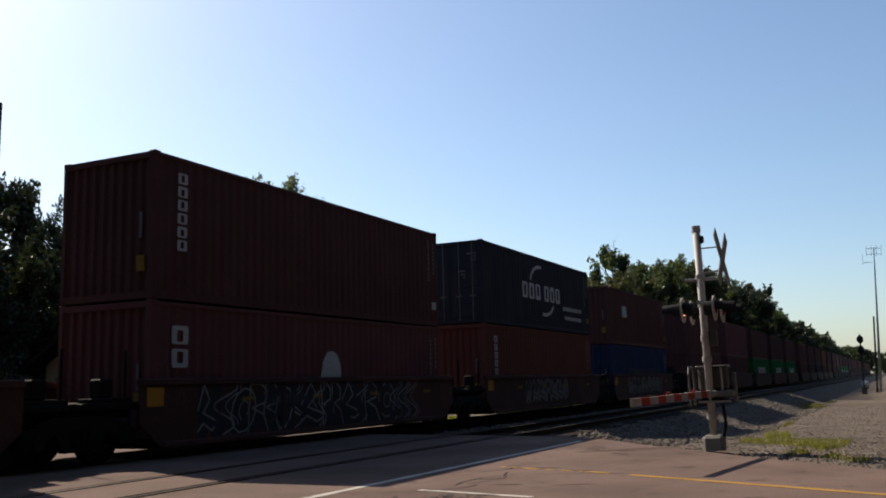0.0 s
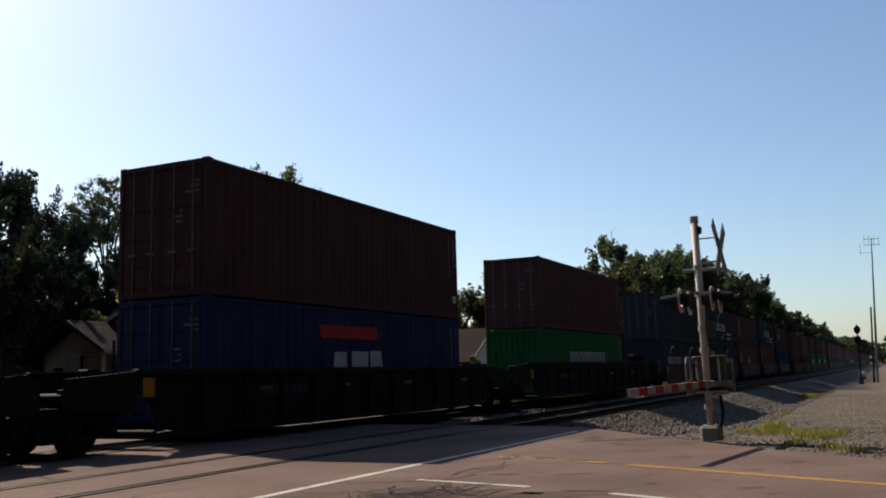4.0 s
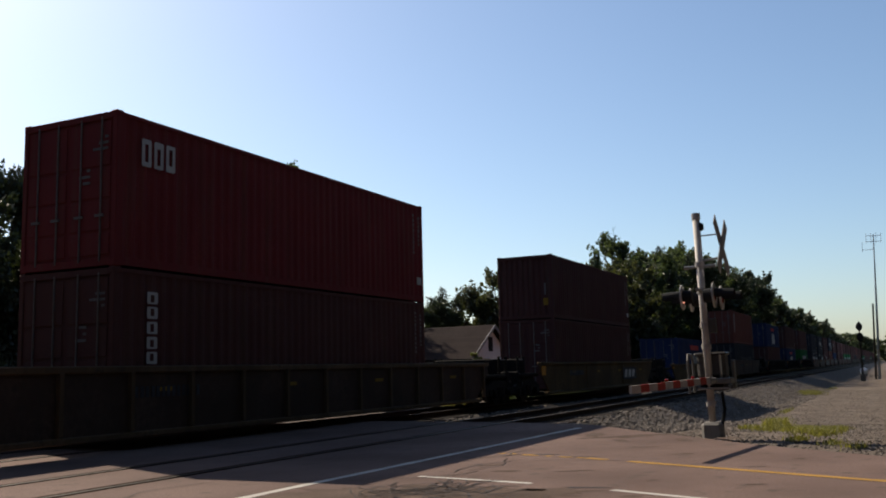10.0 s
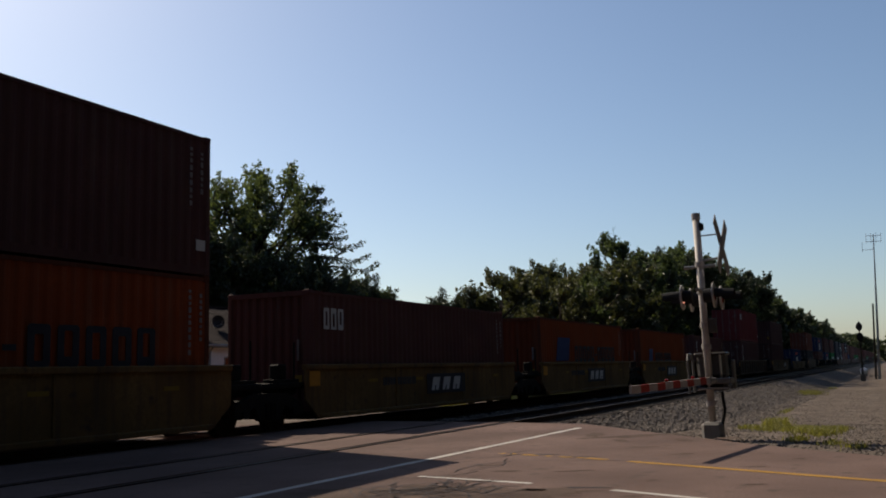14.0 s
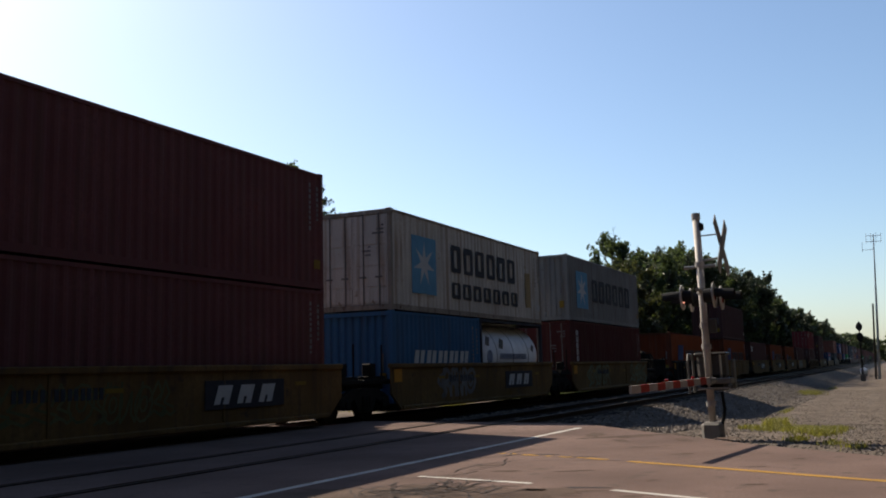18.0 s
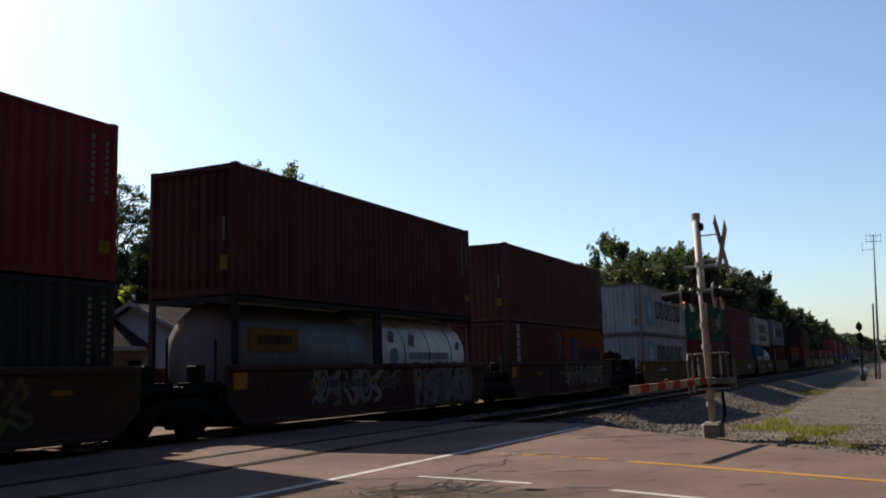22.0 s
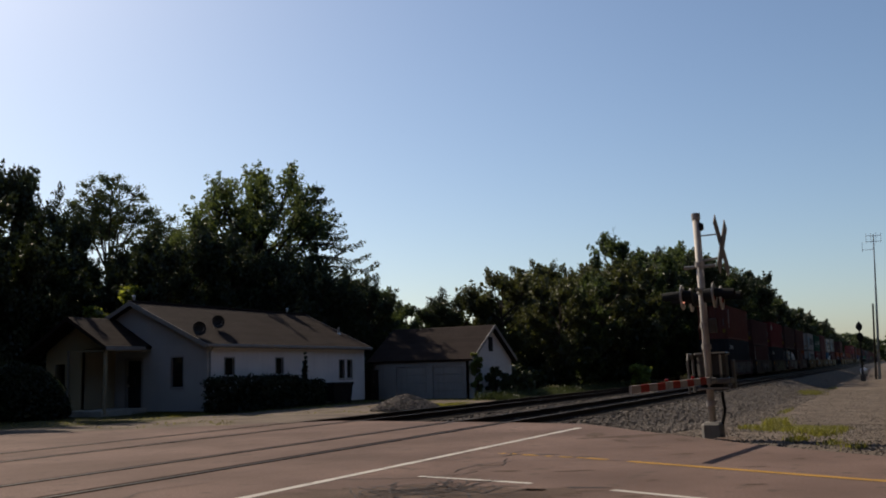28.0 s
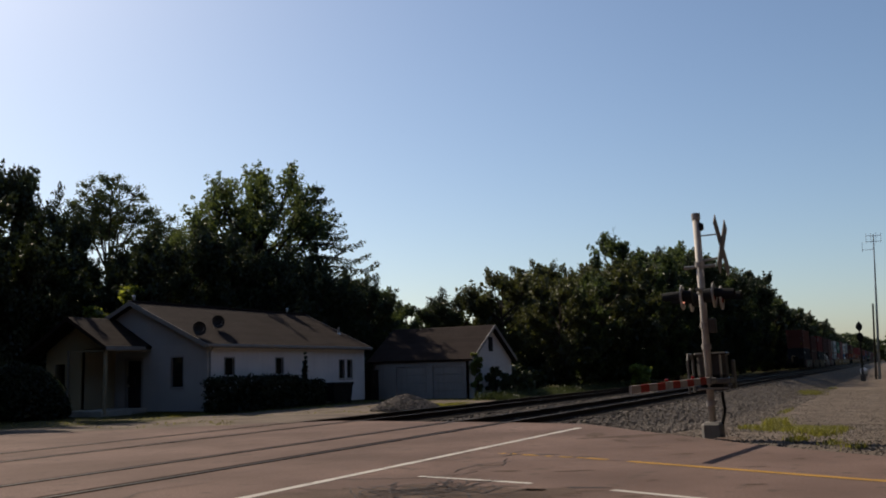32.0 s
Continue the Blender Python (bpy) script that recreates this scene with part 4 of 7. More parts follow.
def leaves(centres, radii, count, size, seed, mat, squash=0.8, fill=0.55):
    """Many small leaves scattered in clumps; each leaf is a folded diamond."""
    rng = np.random.default_rng(seed)
    cen, rad = np.array(centres, float), np.array(radii, float)
    pick = rng.choice(len(cen), count, p=rad ** 2 / (rad ** 2).sum())
    d = rng.normal(size=(count, 3))
    d /= np.linalg.norm(d, axis=1)[:, None]
    r = rad[pick] * (fill + (1 - fill) * rng.random(count)) * (0.8 + 0.4 * rng.random(count) ** 2)
    P = cen[pick] + d * r[:, None] * np.array([1, 1, squash])
    a = rng.normal(size=(count, 3)) + d * 0.6 + np.array([0, 0, -0.25])
    a /= np.linalg.norm(a, axis=1)[:, None]
    b = np.cross(a, rng.normal(size=(count, 3)))
    b /= np.linalg.norm(b, axis=1)[:, None]
    s = size * (0.55 + 0.9 * rng.random(count))[:, None]
    lift = np.cross(a, b) * s * 0.18
    V = np.stack([P - a * s, P + b * s * 0.55 + lift, P + a * s, P - b * s * 0.55 + lift], 1).reshape(-1, 3)
    me = bpy.data.meshes.new("leaves")
    me.vertices.add(4 * count)
    me.vertices.foreach_set("co", V.astype(np.float32).ravel())
    me.loops.add(4 * count)
    me.loops.foreach_set("vertex_index", np.arange(4 * count, dtype=np.int32))
    me.polygons.add(count)
    me.polygons.foreach_set("loop_start", np.arange(0, 4 * count, 4, dtype=np.int32))
    me.polygons.foreach_set("loop_total", np.full(count, 4, dtype=np.int32))
    me.update()
    me.validate()
    me.materials.append(mat)
    return me


def tree_meshes(height, spread, bare, seed, count, size, mat, airy=0.0, clumps=26, leaders=False):
    """Trunk and limbs in one mesh, the crown in another; a unit of shape for several trees."""
    rng = random.Random(seed)
    s = Solid()
    pts, x, y = [], 0.0, 0.0
    for i in range(7):
        pts.append((x, y, height * 0.80 * i / 6))
        x += rng.uniform(-0.02, 0.02) * height
        y += rng.uniform(-0.02, 0.02) * height
    s.path(pts, height * 0.024, height * 0.006, 9)
    cen, rad = [], []
    for i in range(clumps):
        k = bare + (1 - bare) * (i + 0.5) / clumps
        z0 = height * max(0.12, k * 0.80 - 0.10)
        j = min(5, int(z0 / (height * 0.8) * 6))
        base = Vector(pts[j]).lerp(Vector(pts[j + 1]), (z0 / (height * 0.8) * 6) - j)
        a = i * 2.4 + rng.uniform(-0.5, 0.5)
        env = math.sin(math.pi * min(1.0, 0.16 + 0.84 * (1 - (k - bare) / (1 - bare)) ** 0.8)) ** 0.7 if k > bare else 0.5
        reach = spread * (0.35 + 0.65 * rng.random()) * max(0.25, env)
        tip = Vector((base.x + math.cos(a) * reach, base.y + math.sin(a) * reach, min(height * (0.84 if leaders else 0.97), height * k * (0.88 if leaders else 1.0) + rng.uniform(-0.03, 0.05) * height)))
        mid = base.lerp(tip, 0.5) + Vector((0, 0, -0.04 * height * rng.random()))
        s.path([tuple(base), tuple(mid), tuple(tip)], height * 0.009, height * 0.002, 5)
        root = mid.lerp(tip, 0.35)
        for _ in range(5):
            off = Vector((rng.uniform(-1, 1), rng.uniform(-1, 1), rng.uniform(-0.35, 0.95))) * spread * rng.uniform(0.20, 0.36)
            end = tip + off
            s.rod(tuple(root), tuple(end), height * 0.003, height * 0.001, 4, False)
            size0 = spread * rng.uniform(0.10, 0.19) * (1 - 0.35 * airy)
            for k, q in ((0.55, 1.15), (0.8, 0.85), (1.0, 0.5)):
                cen.append(tuple(root.lerp(end, k)))
                rad.append(size0 * q)
        if leaders and k > 0.45:
            # a leader that stands out of the crown
            end = tip + Vector((rng.uniform(-0.25, 0.25), rng.uniform(-0.25, 0.25), 1.0)) * spread * rng.uniform(0.14, 0.30)
            s.rod(tuple(tip), tuple(end), height * 0.003, height * 0.001, 4, False)
            for q in (0.35, 0.55, 0.75, 0.95):
                cen.append(tuple(tip.lerp(end, q)))
                rad.append(spread * (0.125 - 0.09 * q))
        cen.append(tuple(tip))
        rad.append(spread * rng.uniform(0.12, 0.24) * (1 - 0.35 * airy))
    if leaders:
        # the middle leader, dense and pointed
        x, y = pts[-1][0], pts[-1][1]
        s.rod(pts[-1], (x, y, height * 0.95), height * 0.006, height * 0.001, 5, False)
        for k in range(10):
            z = height * (0.70 + 0.027 * k)
            for _ in range(7):
                r = spread * (0.34 - 0.030 * k)
                cen.append((x + rng.uniform(-r, r), y + rng.uniform(-r, r), z + rng.uniform(-0.3, 0.3)))
                rad.append(spread * (0.17 - 0.012 * k))
    trunk = s.mesh("trunk", bark)
    return trunk, leaves(cen, rad, count, size, seed, mat, 0.8, 0.35 + 0.3 * airy)
def umbrella_meshes(height, spread, seed, count, size, mat):
    """A forked trunk whose limbs arch up into a thin, domed crown, open underneath."""
    rng = random.Random(seed)
    fork = height * 0.52
    s = Solid().path([(0, 0, 0), (0.15, 0.1, fork * 0.5), (0.05, -0.1, fork)], height * 0.010, height * 0.007, 9)
    cen, rad = [], []
    for i in range(9):
        a = i * 2.4 + rng.uniform(-0.3, 0.3)
        reach = spread * (0.25 + 0.75 * (i / 8) ** 0.5)
        crown = height * (0.97 - 0.20 * (reach / spread) ** 2)
        out = Vector((math.cos(a), math.sin(a), 0))
        pts = [Vector((0.05, -0.1, fork - 0.08 * height * (i % 3))), out * reach * 0.35 + Vector((0, 0, fork + (crown - fork) * 0.45)), out * reach * 0.72 + Vector((0, 0, fork + (crown - fork) * 0.82)), out * reach + Vector((0, 0, crown))]
        s.path([tuple(q) for q in pts], height * 0.005, height * 0.0016, 6)
        for _ in range(16):
            e = rng.uniform(1.1, 2.99)
            p = pts[int(e)].lerp(pts[int(e) + 1], e - int(e))
            tip = p + Vector((rng.uniform(-1, 1), rng.uniform(-1, 1), rng.uniform(0.1, 0.75))) * spread * 0.30
            tip.z = min(tip.z, height * (0.99 - 0.16 * (math.hypot(tip.x, tip.y) / spread) ** 2))
            s.rod(tuple(p), tuple(tip), height * 0.0025, height * 0.0008, 4, False)
            for k in (0.6, 0.85, 1.05):
                q = p.lerp(tip, k)
                cen.append((q.x, q.y, q.z - 0.1))
                rad.append(spread * rng.uniform(0.12, 0.26))
    return s.mesh("trunk", bark), leaves(cen, rad, count, size, seed, mat, 0.6, 0.1)


KINDS = {
    "maple": tree_meshes(16, 6.0, 0.12, 1, 44000, 0.12, LEAF["dark_maple"], 0.2, 40, True),
    "oak": tree_meshes(12, 5.0, 0.08, 2, 46000, 0.14, LEAF["oak"], -0.6, 36),
    "locust": umbrella_meshes(16, 3.0, 3, 11000, 0.085, LEAF["locust"]),
    "olive": tree_meshes(12, 4.8, 0.05, 4, 24000, 0.15, LEAF["olive"], 0.1, 30),
    "ash": tree_meshes(14, 4.6, 0.08, 5, 24000, 0.16, LEAF["maple"], 0.25, 32),
    "poplar": tree_meshes(15, 3.2, 0.06, 6, 18000, 0.16, LEAF["oak"], 0.1, 28),
}
FAR_KINDS = {
    "maple": tree_meshes(16, 6.0, 0.10, 7, 7000, 0.36, LEAF["maple"], 0.0, 32),
    "oak": tree_meshes(12, 5.0, 0.08, 8, 6000, 0.32, LEAF["oak"], 0.0, 30),
    "ash": tree_meshes(14, 4.6, 0.08, 9, 6000, 0.33, LEAF["maple"], 0.1, 30),
}
WORDS = {
    "maple": "tall dense broad-leaved tree with ragged dark green crown",
    "oak": "dark rounded broad-leaved tree in shade",
    "locust": "airy light-crowned tree with sky showing through",
    "olive": "yellowing olive-green tree beside the railway",
    "ash": "green broad-leaved tree in the line along the railway",
    "poplar": "narrow upright dark green tree in the line along the railway",
}


def tree(kind, x, y, height, width=1.0, turn=0.0, group=""):
    far = kind in FAR_KINDS and (x > 165 or y < -2 or x < -5)
    trunk, crown = (FAR_KINDS if far else KINDS)[kind]
    full = {"maple": 16, "oak": 12, "locust": 16, "olive": 12, "ash": 14, "poplar": 15}[kind]
    t = thing("tree", WORDS[kind], "tree", group, at=(x, y, ground_z(x, y) - 0.15), turn=turn)
    k = height / full * 0.90
    t.scale = (k * width, k * width, k)
    part("trunk", trunk, t)
    part("crown", crown, t)


def spruce(x, y, height, seed, turn=0.0):
    """Whorls of long boughs that dip and turn up at the tip, with curtains of twigs below them."""
    rng = random.Random(seed)
    s = Solid().rod((0, 0, 0), (0, 0, height), height * 0.016, 0.01, 8)
    cen, rad = [], []
    z = height * 0.16
    while z < height * 0.97:
        reach = min(4.7, 0.66 * (height - z) + 0.25)
        n = 8 if z < height * 0.8 else 6
        for i in range(n):
            a = i * 2 * math.pi / n + rng.uniform(-0.25, 0.25) + z * 1.7
            r = reach * rng.uniform(0.75, 1.08)
            out = Vector((math.cos(a), math.sin(a), 0))
            pts = [Vector((0, 0, z)), out * r * 0.35 + Vector((0, 0, z - 0.02 * r)), out * r * 0.75 + Vector((0, 0, z - 0.10 * r)), out * r + Vector((0, 0, z + 0.02 * r))]
            s.path([tuple(q) for q in pts], 0.05, 0.012, 4)
            m = max(4, int(r * 5))
            for k in range(m):
                e = (k + 1) / m * 2.999
                q = pts[int(e)].lerp(pts[int(e) + 1], e - int(e))
                thin = 1.0 - 0.6 * (k / m) ** 2
                for d in (0.0, 0.22, 0.42):
                    cen.append((q.x + rng.uniform(-0.12, 0.12), q.y + rng.uniform(-0.12, 0.12), q.z - d * thin * rng.uniform(0.6, 1.1)))
                    rad.append((0.17 - 0.12 * d) * (0.6 + 0.6 * thin))
        z += height * 0.047 * rng.uniform(0.7, 1.3)
    t = thing("spruce_tree", "dark spruce with drooping layered boughs", "tree", at=(x, y, ground_z(x, y) - 0.1), turn=turn)
    part("trunk", s.mesh("trunk", bark), t)
    part("crown", leaves(cen, rad, 42000, 0.085, seed, LEAF["spruce"], 1.0, 0.1), t)


def shrub(name, label, x, y, w, d, h, mat, count, size, seed, boxy=False, z0=None):
    rng = random.Random(seed)
    cen, rad = [], []
    if name == "cypress":
        for k in range(12):
            cen.append((rng.uniform(-0.03, 0.03), rng.uniform(-0.03, 0.03), h * (0.08 + 0.075 * k)))
            rad.append(max(0.06, w * 0.5 * (1 - 0.075 * k)))
    elif name == "round_shrub":
        # a clipped dome: clumps close under its skin
        for i in range(150):
            a, k = i * 2.39996, (i + 0.5) / 150
            e = math.sqrt(1 - k * k)
            cen.append((math.cos(a) * e * w * 0.43, math.sin(a) * e * d * 0.43, h * (0.08 + 0.80 * k)))
            rad.append(0.34)
    elif boxy:
        nx, ny = max(2, int(w / 0.5)), max(2, int(d / 0.5))
        for i in range(nx):
            for j in range(ny):
                for k in (0.2, 0.5, 0.8):
                    cen.append(((i + 0.5) / nx * w - w / 2, (j + 0.5) / ny * d - d / 2, h * k + rng.uniform(-0.05, 0.05)))
                    rad.append(0.34)
    else:
        for _ in range(26 if count < 15000 else 60):
            a, k = rng.uniform(0, 6.28), rng.random() ** 0.5
            zz = rng.uniform(0.15, 0.8)
            r = k * math.sqrt(max(0.05, 1 - (zz - 0.35) ** 2 * 1.8))
            cen.append((math.cos(a) * r * w * 0.36, math.sin(a) * r * d * 0.36, h * zz))
            rad.append(min(w, d, h) * rng.uniform(0.16, 0.26))
    t = thing(name, label, "shrub", at=(x, y, ground_z(x, y) - 0.05 if z0 is None else z0))
    s = Solid()
    for _ in range(9):
        a = rng.uniform(0, 6.28)
        c = rng.choice(cen)
        s.path([(math.cos(a) * 0.1 * w, math.sin(a) * 0.1 * d, 0), (c[0] * 0.6, c[1] * 0.6, c[2] * 0.6), c], 0.03, 0.008, 4)
    part("stems", s.mesh("stems", bark), t)
    part("foliage", leaves(cen, rad, count, size, seed, mat, 0.9, 0.45), t)


def build_trees():
    # by the house
    tree("oak", 28.3, 37.2, 12.4, 0.62, 20)
    tree("oak", 46.0, 30.8, 8.0, 0.72, 220)
    tree("oak", 50.6, 31.4, 7.4, 0.80, 20)
    tree("oak", 40.2, 37.2, 10.4, 0.80, 60)
    tree("oak", 47.2, 34.0, 9.6, 0.80, 90)
    tree("oak", 43.2, 36.2, 11.0, 0.65, 170)
    tree("oak", 47.3, 28.2, 7.3, 0.75, 130)
    tree("oak", 37.4, 46.0, 10.4, 1.0, 130)
    tree("oak", 33.2, 40.6, 9.4, 0.95, 330)
    tree("oak", 42.5, 49.0, 9.6, 0.95, 15)
    tree("oak", 40.9, 42.6, 9.4, 0.85, 260)
    tree("oak", 45.2, 48.1, 10.4, 0.8, 35)
    tree("oak", 35, 47, 10.0, 1.0, 230)
    tree("oak", 40.4, 46.6, 13.6, 0.52, 100)
    tree("locust", 50.8, 52.8, 20.0, 0.92, 40, "airy trees behind the house")
    tree("locust", 58.2, 54.8, 18.2, 0.85, 160, "airy trees behind the house")
    tree("oak", 54, 52, 8.6, 1.1, 75)
    tree("maple", 51.44, 39.43, 18.95, 0.86, 280)
    tree("maple", 47.5, 40.5, 13.5, 0.85, 120)
    tree("ash", 54.0, 42.0, 13.0, 0.9, 60)
    tree("oak", 60, 45, 11.0, 1.1, 300)
    spruce(55.4, 37.0, 15.6, 21)
    tree("ash", 67, 41, 10.9, 0.9, 200)
    tree("ash", 70, 40, 9.6, 0.9, 20)
    tree("ash", 78, 42, 9.0, 0.9, 170)
    tree("ash", 88, 44, 9.4, 1.0, 250)
    tree("ash", 73, 45, 9.2, 1.0, 10)
    tree("ash", 82, 47, 9.0, 1.0, 95)
    tree("olive", 92, 52, 10.0, 1.0, 180)
    # the line along the railway
    near_line = [("oak", 60, 28, 6.8, 1.1), ("ash", 63, 30, 6.2, 1.0), ("olive", 60, 24.5, 8.2, 0.95), ("olive", 66.5, 24.0, 9.2, 1.0), ("ash", 70.5, 25.5, 9.6, 0.95), ("olive", 74.5, 23.8, 9.7, 0.95), ("maple", 80, 24.5, 10.5, 0.9), ("ash", 87.5, 23.8, 14.2, 0.75), ("maple", 95, 25, 14.0, 0.85), ("maple", 109, 23.8, 16.2, 0.85), ("ash", 118, 24.5, 16.6, 0.9), ("maple", 128, 24, 17.4, 0.85)]
    middle_line = [("ash", 137, 24, 17.6, 0.8), ("oak", 150, 23, 14.5, 0.8), ("poplar", 186, 22.8, 19.8, 1.1), ("oak", 170, 24, 14.5, 1.0), ("ash", 204, 24, 14.0, 1.0), ("maple", 222, 24, 14.0, 1.1), ("oak", 244, 24, 14.5, 1.2), ("ash", 268, 24, 15.0, 1.2), ("maple", 296, 23, 15.0, 1.1), ("oak", 325, 24, 14.5, 1.3), ("ash", 360, 24, 15.0, 1.3)]
    far_line = [("maple", 400, 24, 15.0, 1.4), ("oak", 448, 24, 15.0, 1.5), ("ash", 505, 24, 17.0, 1.5), ("maple", 570, 24, 18.0, 1.5), ("oak", 650, 22, 19.0, 1.6), ("oak", 760, 20, 20.0, 1.6), ("ash", 900, 14, 22.0, 1.6), ("maple", 820, 6, 20.0, 1.6), ("oak", 720, -4, 17.0, 1.6), ("ash", 640, -12, 14.0, 1.5)]
    for i, (k, x, y, h, w) in enumerate(near_line + middle_line + far_line):
        tree(k, x, y, h * (1.10 if x < 200 else 0.98), w, i * 73 % 360, "tree line along the railway")
    second = [("oak", 84, 31, 10.5, 1.2), ("olive", 98, 32, 11, 1.2), ("oak", 112, 33, 13, 1.2), ("ash", 130, 34, 14, 1.2), ("oak", 155, 33, 13, 1.3), ("oak", 182, 33, 14, 1.3), ("maple", 214, 34, 13, 1.3), ("oak", 255, 34, 14, 1.4), ("oak", 305, 34, 14, 1.6), ("ash", 370, 36, 14, 1.8)]
    for i, (k, x, y, h, w) in enumerate(second):
        tree(k, x, y, h, w, i * 97 % 360, "tree line along the railway")
    # the front of the wood, close beside the far track
    front = [("olive", 57.5, 19.6, 8.0, 0.9), ("ash", 62.0, 18.9, 8.8, 0.9), ("olive", 67.0, 19.4, 9.6, 0.95), ("olive", 72.5, 18.8, 10.6, 0.9), ("ash", 78.5, 19.3, 11.6, 0.9), ("ash", 85, 18.8, 12.6, 0.85), ("oak", 92, 19.2, 13.2, 0.85), ("oak", 99.5, 18.9, 13.6, 0.85)]
    x = 107.0
    while x < 330:
        front.append((("oak", "oak", "ash")[len(front) % 3], x, 19.2 + 0.4 * math.sin(x), 14.0 + 0.6 * math.sin(x * 0.7), 0.85))
        x += 7.5 + (x - 107) * 0.035
    for i, (k, x, y, h, w) in enumerate(front):
        tree(k, x, y, h, w, i * 61 % 360, "tree line along the railway")
    # unseen trees at the gravel lot's far end, near side, added to shade the train
    for i in range(14):
        tree(("oak", "maple", "ash")[i % 3], 86 + 10.0 * i, -13.0 - 1.2 * math.cos(i * 1.7), 20 + 2 * math.sin(i * 3.3), 1.0, i * 57 % 360, "woods behind the crossing")
    # unseen woods behind the viewpoint, added to keep the sky's light off the shaded sides
    for i in range(9):
        tree(("oak", "maple", "ash", "oak")[i % 4], -46 + 8.0 * i + 3 * math.sin(i * 2.1), -14 - 2 * math.cos(i * 1.7), 24 + 2 * math.sin(i * 3.3), 1.25, i * 57 % 360, "woods behind the crossing")
    for i in range(20):
        tree(("oak", "maple", "ash", "oak")[i % 4], 28 + 9.0 * i + 3 * math.sin(i * 2.1), -15.5 - 1.5 * math.cos(i * 1.7), 23 + 2 * math.sin(i * 3.3), 1.25, i * 57 % 360, "woods behind the crossing")
    for i in range(6):
        tree(("maple", "oak", "ash")[i % 3], -22 - 3 * math.cos(i * 1.9), 20 + 7 * i, 25, 1.15, i * 77 % 360, "woods behind the crossing")
    for i in range(5):
        tree(("oak", "maple", "ash")[i % 3], -24 - 2 * math.cos(i * 1.9), -12 + 4.4 * i, 25, 1.0, i * 77 % 360, "woods behind the crossing")
    for i in range(14):
        tree(("maple", "oak", "ash")[i % 3], -36 + 9 * i if i < 9 else -33, -26 - 2 * math.cos(i * 2.3) if i < 9 else -18 + 11 * (i - 9) + (9 if i > 11 else 0), 27, 1.1, i * 67 % 360, "woods behind the crossing")
    # unseen tall trees where road and line run off, added to block west sky
    for i, (x, y, h) in enumerate(((-7, 24, 24), (-11, 31, 25), (-9, 19.5, 18), (-13, 39, 25), (-12, -3, 22), (-14, 4, 20), (-16, -11, 24), (-20, 20, 24), (-66, 6, 26), (-66, 13, 27), (-66, 20, 26))):
        tree(("oak", "maple", "ash")[i % 3], x, y, h, 1.0, i * 83 % 360, "woods behind the crossing")
    # unseen trees flanking the line behind, added to darken surfaces facing back along it
    for i, (x, y) in enumerate(((-17, 3.5), (-18, 19.5), (-27, 4.5), (-28, 18.5), (-38, 5.0), (-39, 18.0), (-50, 5.5), (-50, 17.5))):
        tree(("maple", "oak", "ash")[i % 3], x, y, 25, 0.9, i * 71 % 360, "woods behind the crossing")
    # next four: oaks left of the view, added to shade gable and lawn
    tree("oak", 17.5, 35.0, 11.0, 1.0, 140)
    tree("oak", 12.5, 40.0, 14.0, 1.2, 310)
    tree("oak", 21.8, 33.0, 11.0, 0.85, 200)
    tree("oak", 20.5, 43.5, 13.0, 1.0, 250)
    tree("oak", 30.5, 42.5, 10.0, 1.0, 10)
    rng = random.Random(31)
    x = 53.0
    i = 0
    while x < 330:
        w = rng.uniform(3.0, 5.5)
        shrub("shrub", "dark undergrowth at the foot of the tree line", x, rng.uniform(20.8, 23.0), w, 3.0, rng.uniform(2.2, 4.6) * (1 if x > 62 else 0.6), LEAF[rng.choice(("oak", "oak", "olive", "maple") if x > 95 else ("oak", "dark_maple"))], 3600, 0.15 + x * 0.0004, 60 + i)
        x += w * 0.72 + x * 0.012
        i += 1
    shrub("shrub", "bright green shrub beside the track", 66.5, 16.6, 4.2, 1.4, 2.0, LEAF["lit_leaf"], 6500, 0.10, 51)
    shrub("shrub", "pale green bush climbing the garage corner", 44.1, 19.6, 0.9, 0.7, 2.95, LEAF["ivy"], 1500, 0.08, 520)
    shrub("shrub", "pale green bush climbing the garage corner", 45.9, 19.4, 2.0, 0.8, 2.0, LEAF["locust"], 1700, 0.08, 521)
    shrub("shrub", "pale green bush climbing the garage corner", 47.8, 19.4, 2.2, 0.8, 1.5, LEAF["locust"], 1500, 0.08, 522)
    shrub("hedge", "dark clipped hedge against the white house wall", 32.2, 24.70, 5.9, 1.0, 1.60, LEAF["hedge"], 15000, 0.06, 54, True)
    shrub("hedge", "dark clipped hedge against the white house wall", 36.1, 24.70, 1.9, 1.0, 1.30, LEAF["hedge"], 6000, 0.06, 61, True)
    shrub("cypress", "thin dark upright conifer by the house wall", 35.6, 24.5, 0.55, 0.55, 2.75, LEAF["hedge"], 2600, 0.07, 56)
    shrub("round_shrub", "large round clipped dark shrub before the house porch", 24.8, 30.9, 4.9, 4.6, 2.35, LEAF["hedge"], 52000, 0.055, 57)
    shrub("shrub", "yellow-green sunlit shrub behind the house roof", 36.1, 36.8, 5.2, 2.6, 7.6, LEAF["lime"], 11000, 0.13, 58)
    shrub("shrub", "green bush at the end of the gravel lot", 150, -1.5, 5, 5, 7.5, LEAF["locust"], 5000, 0.25, 59)


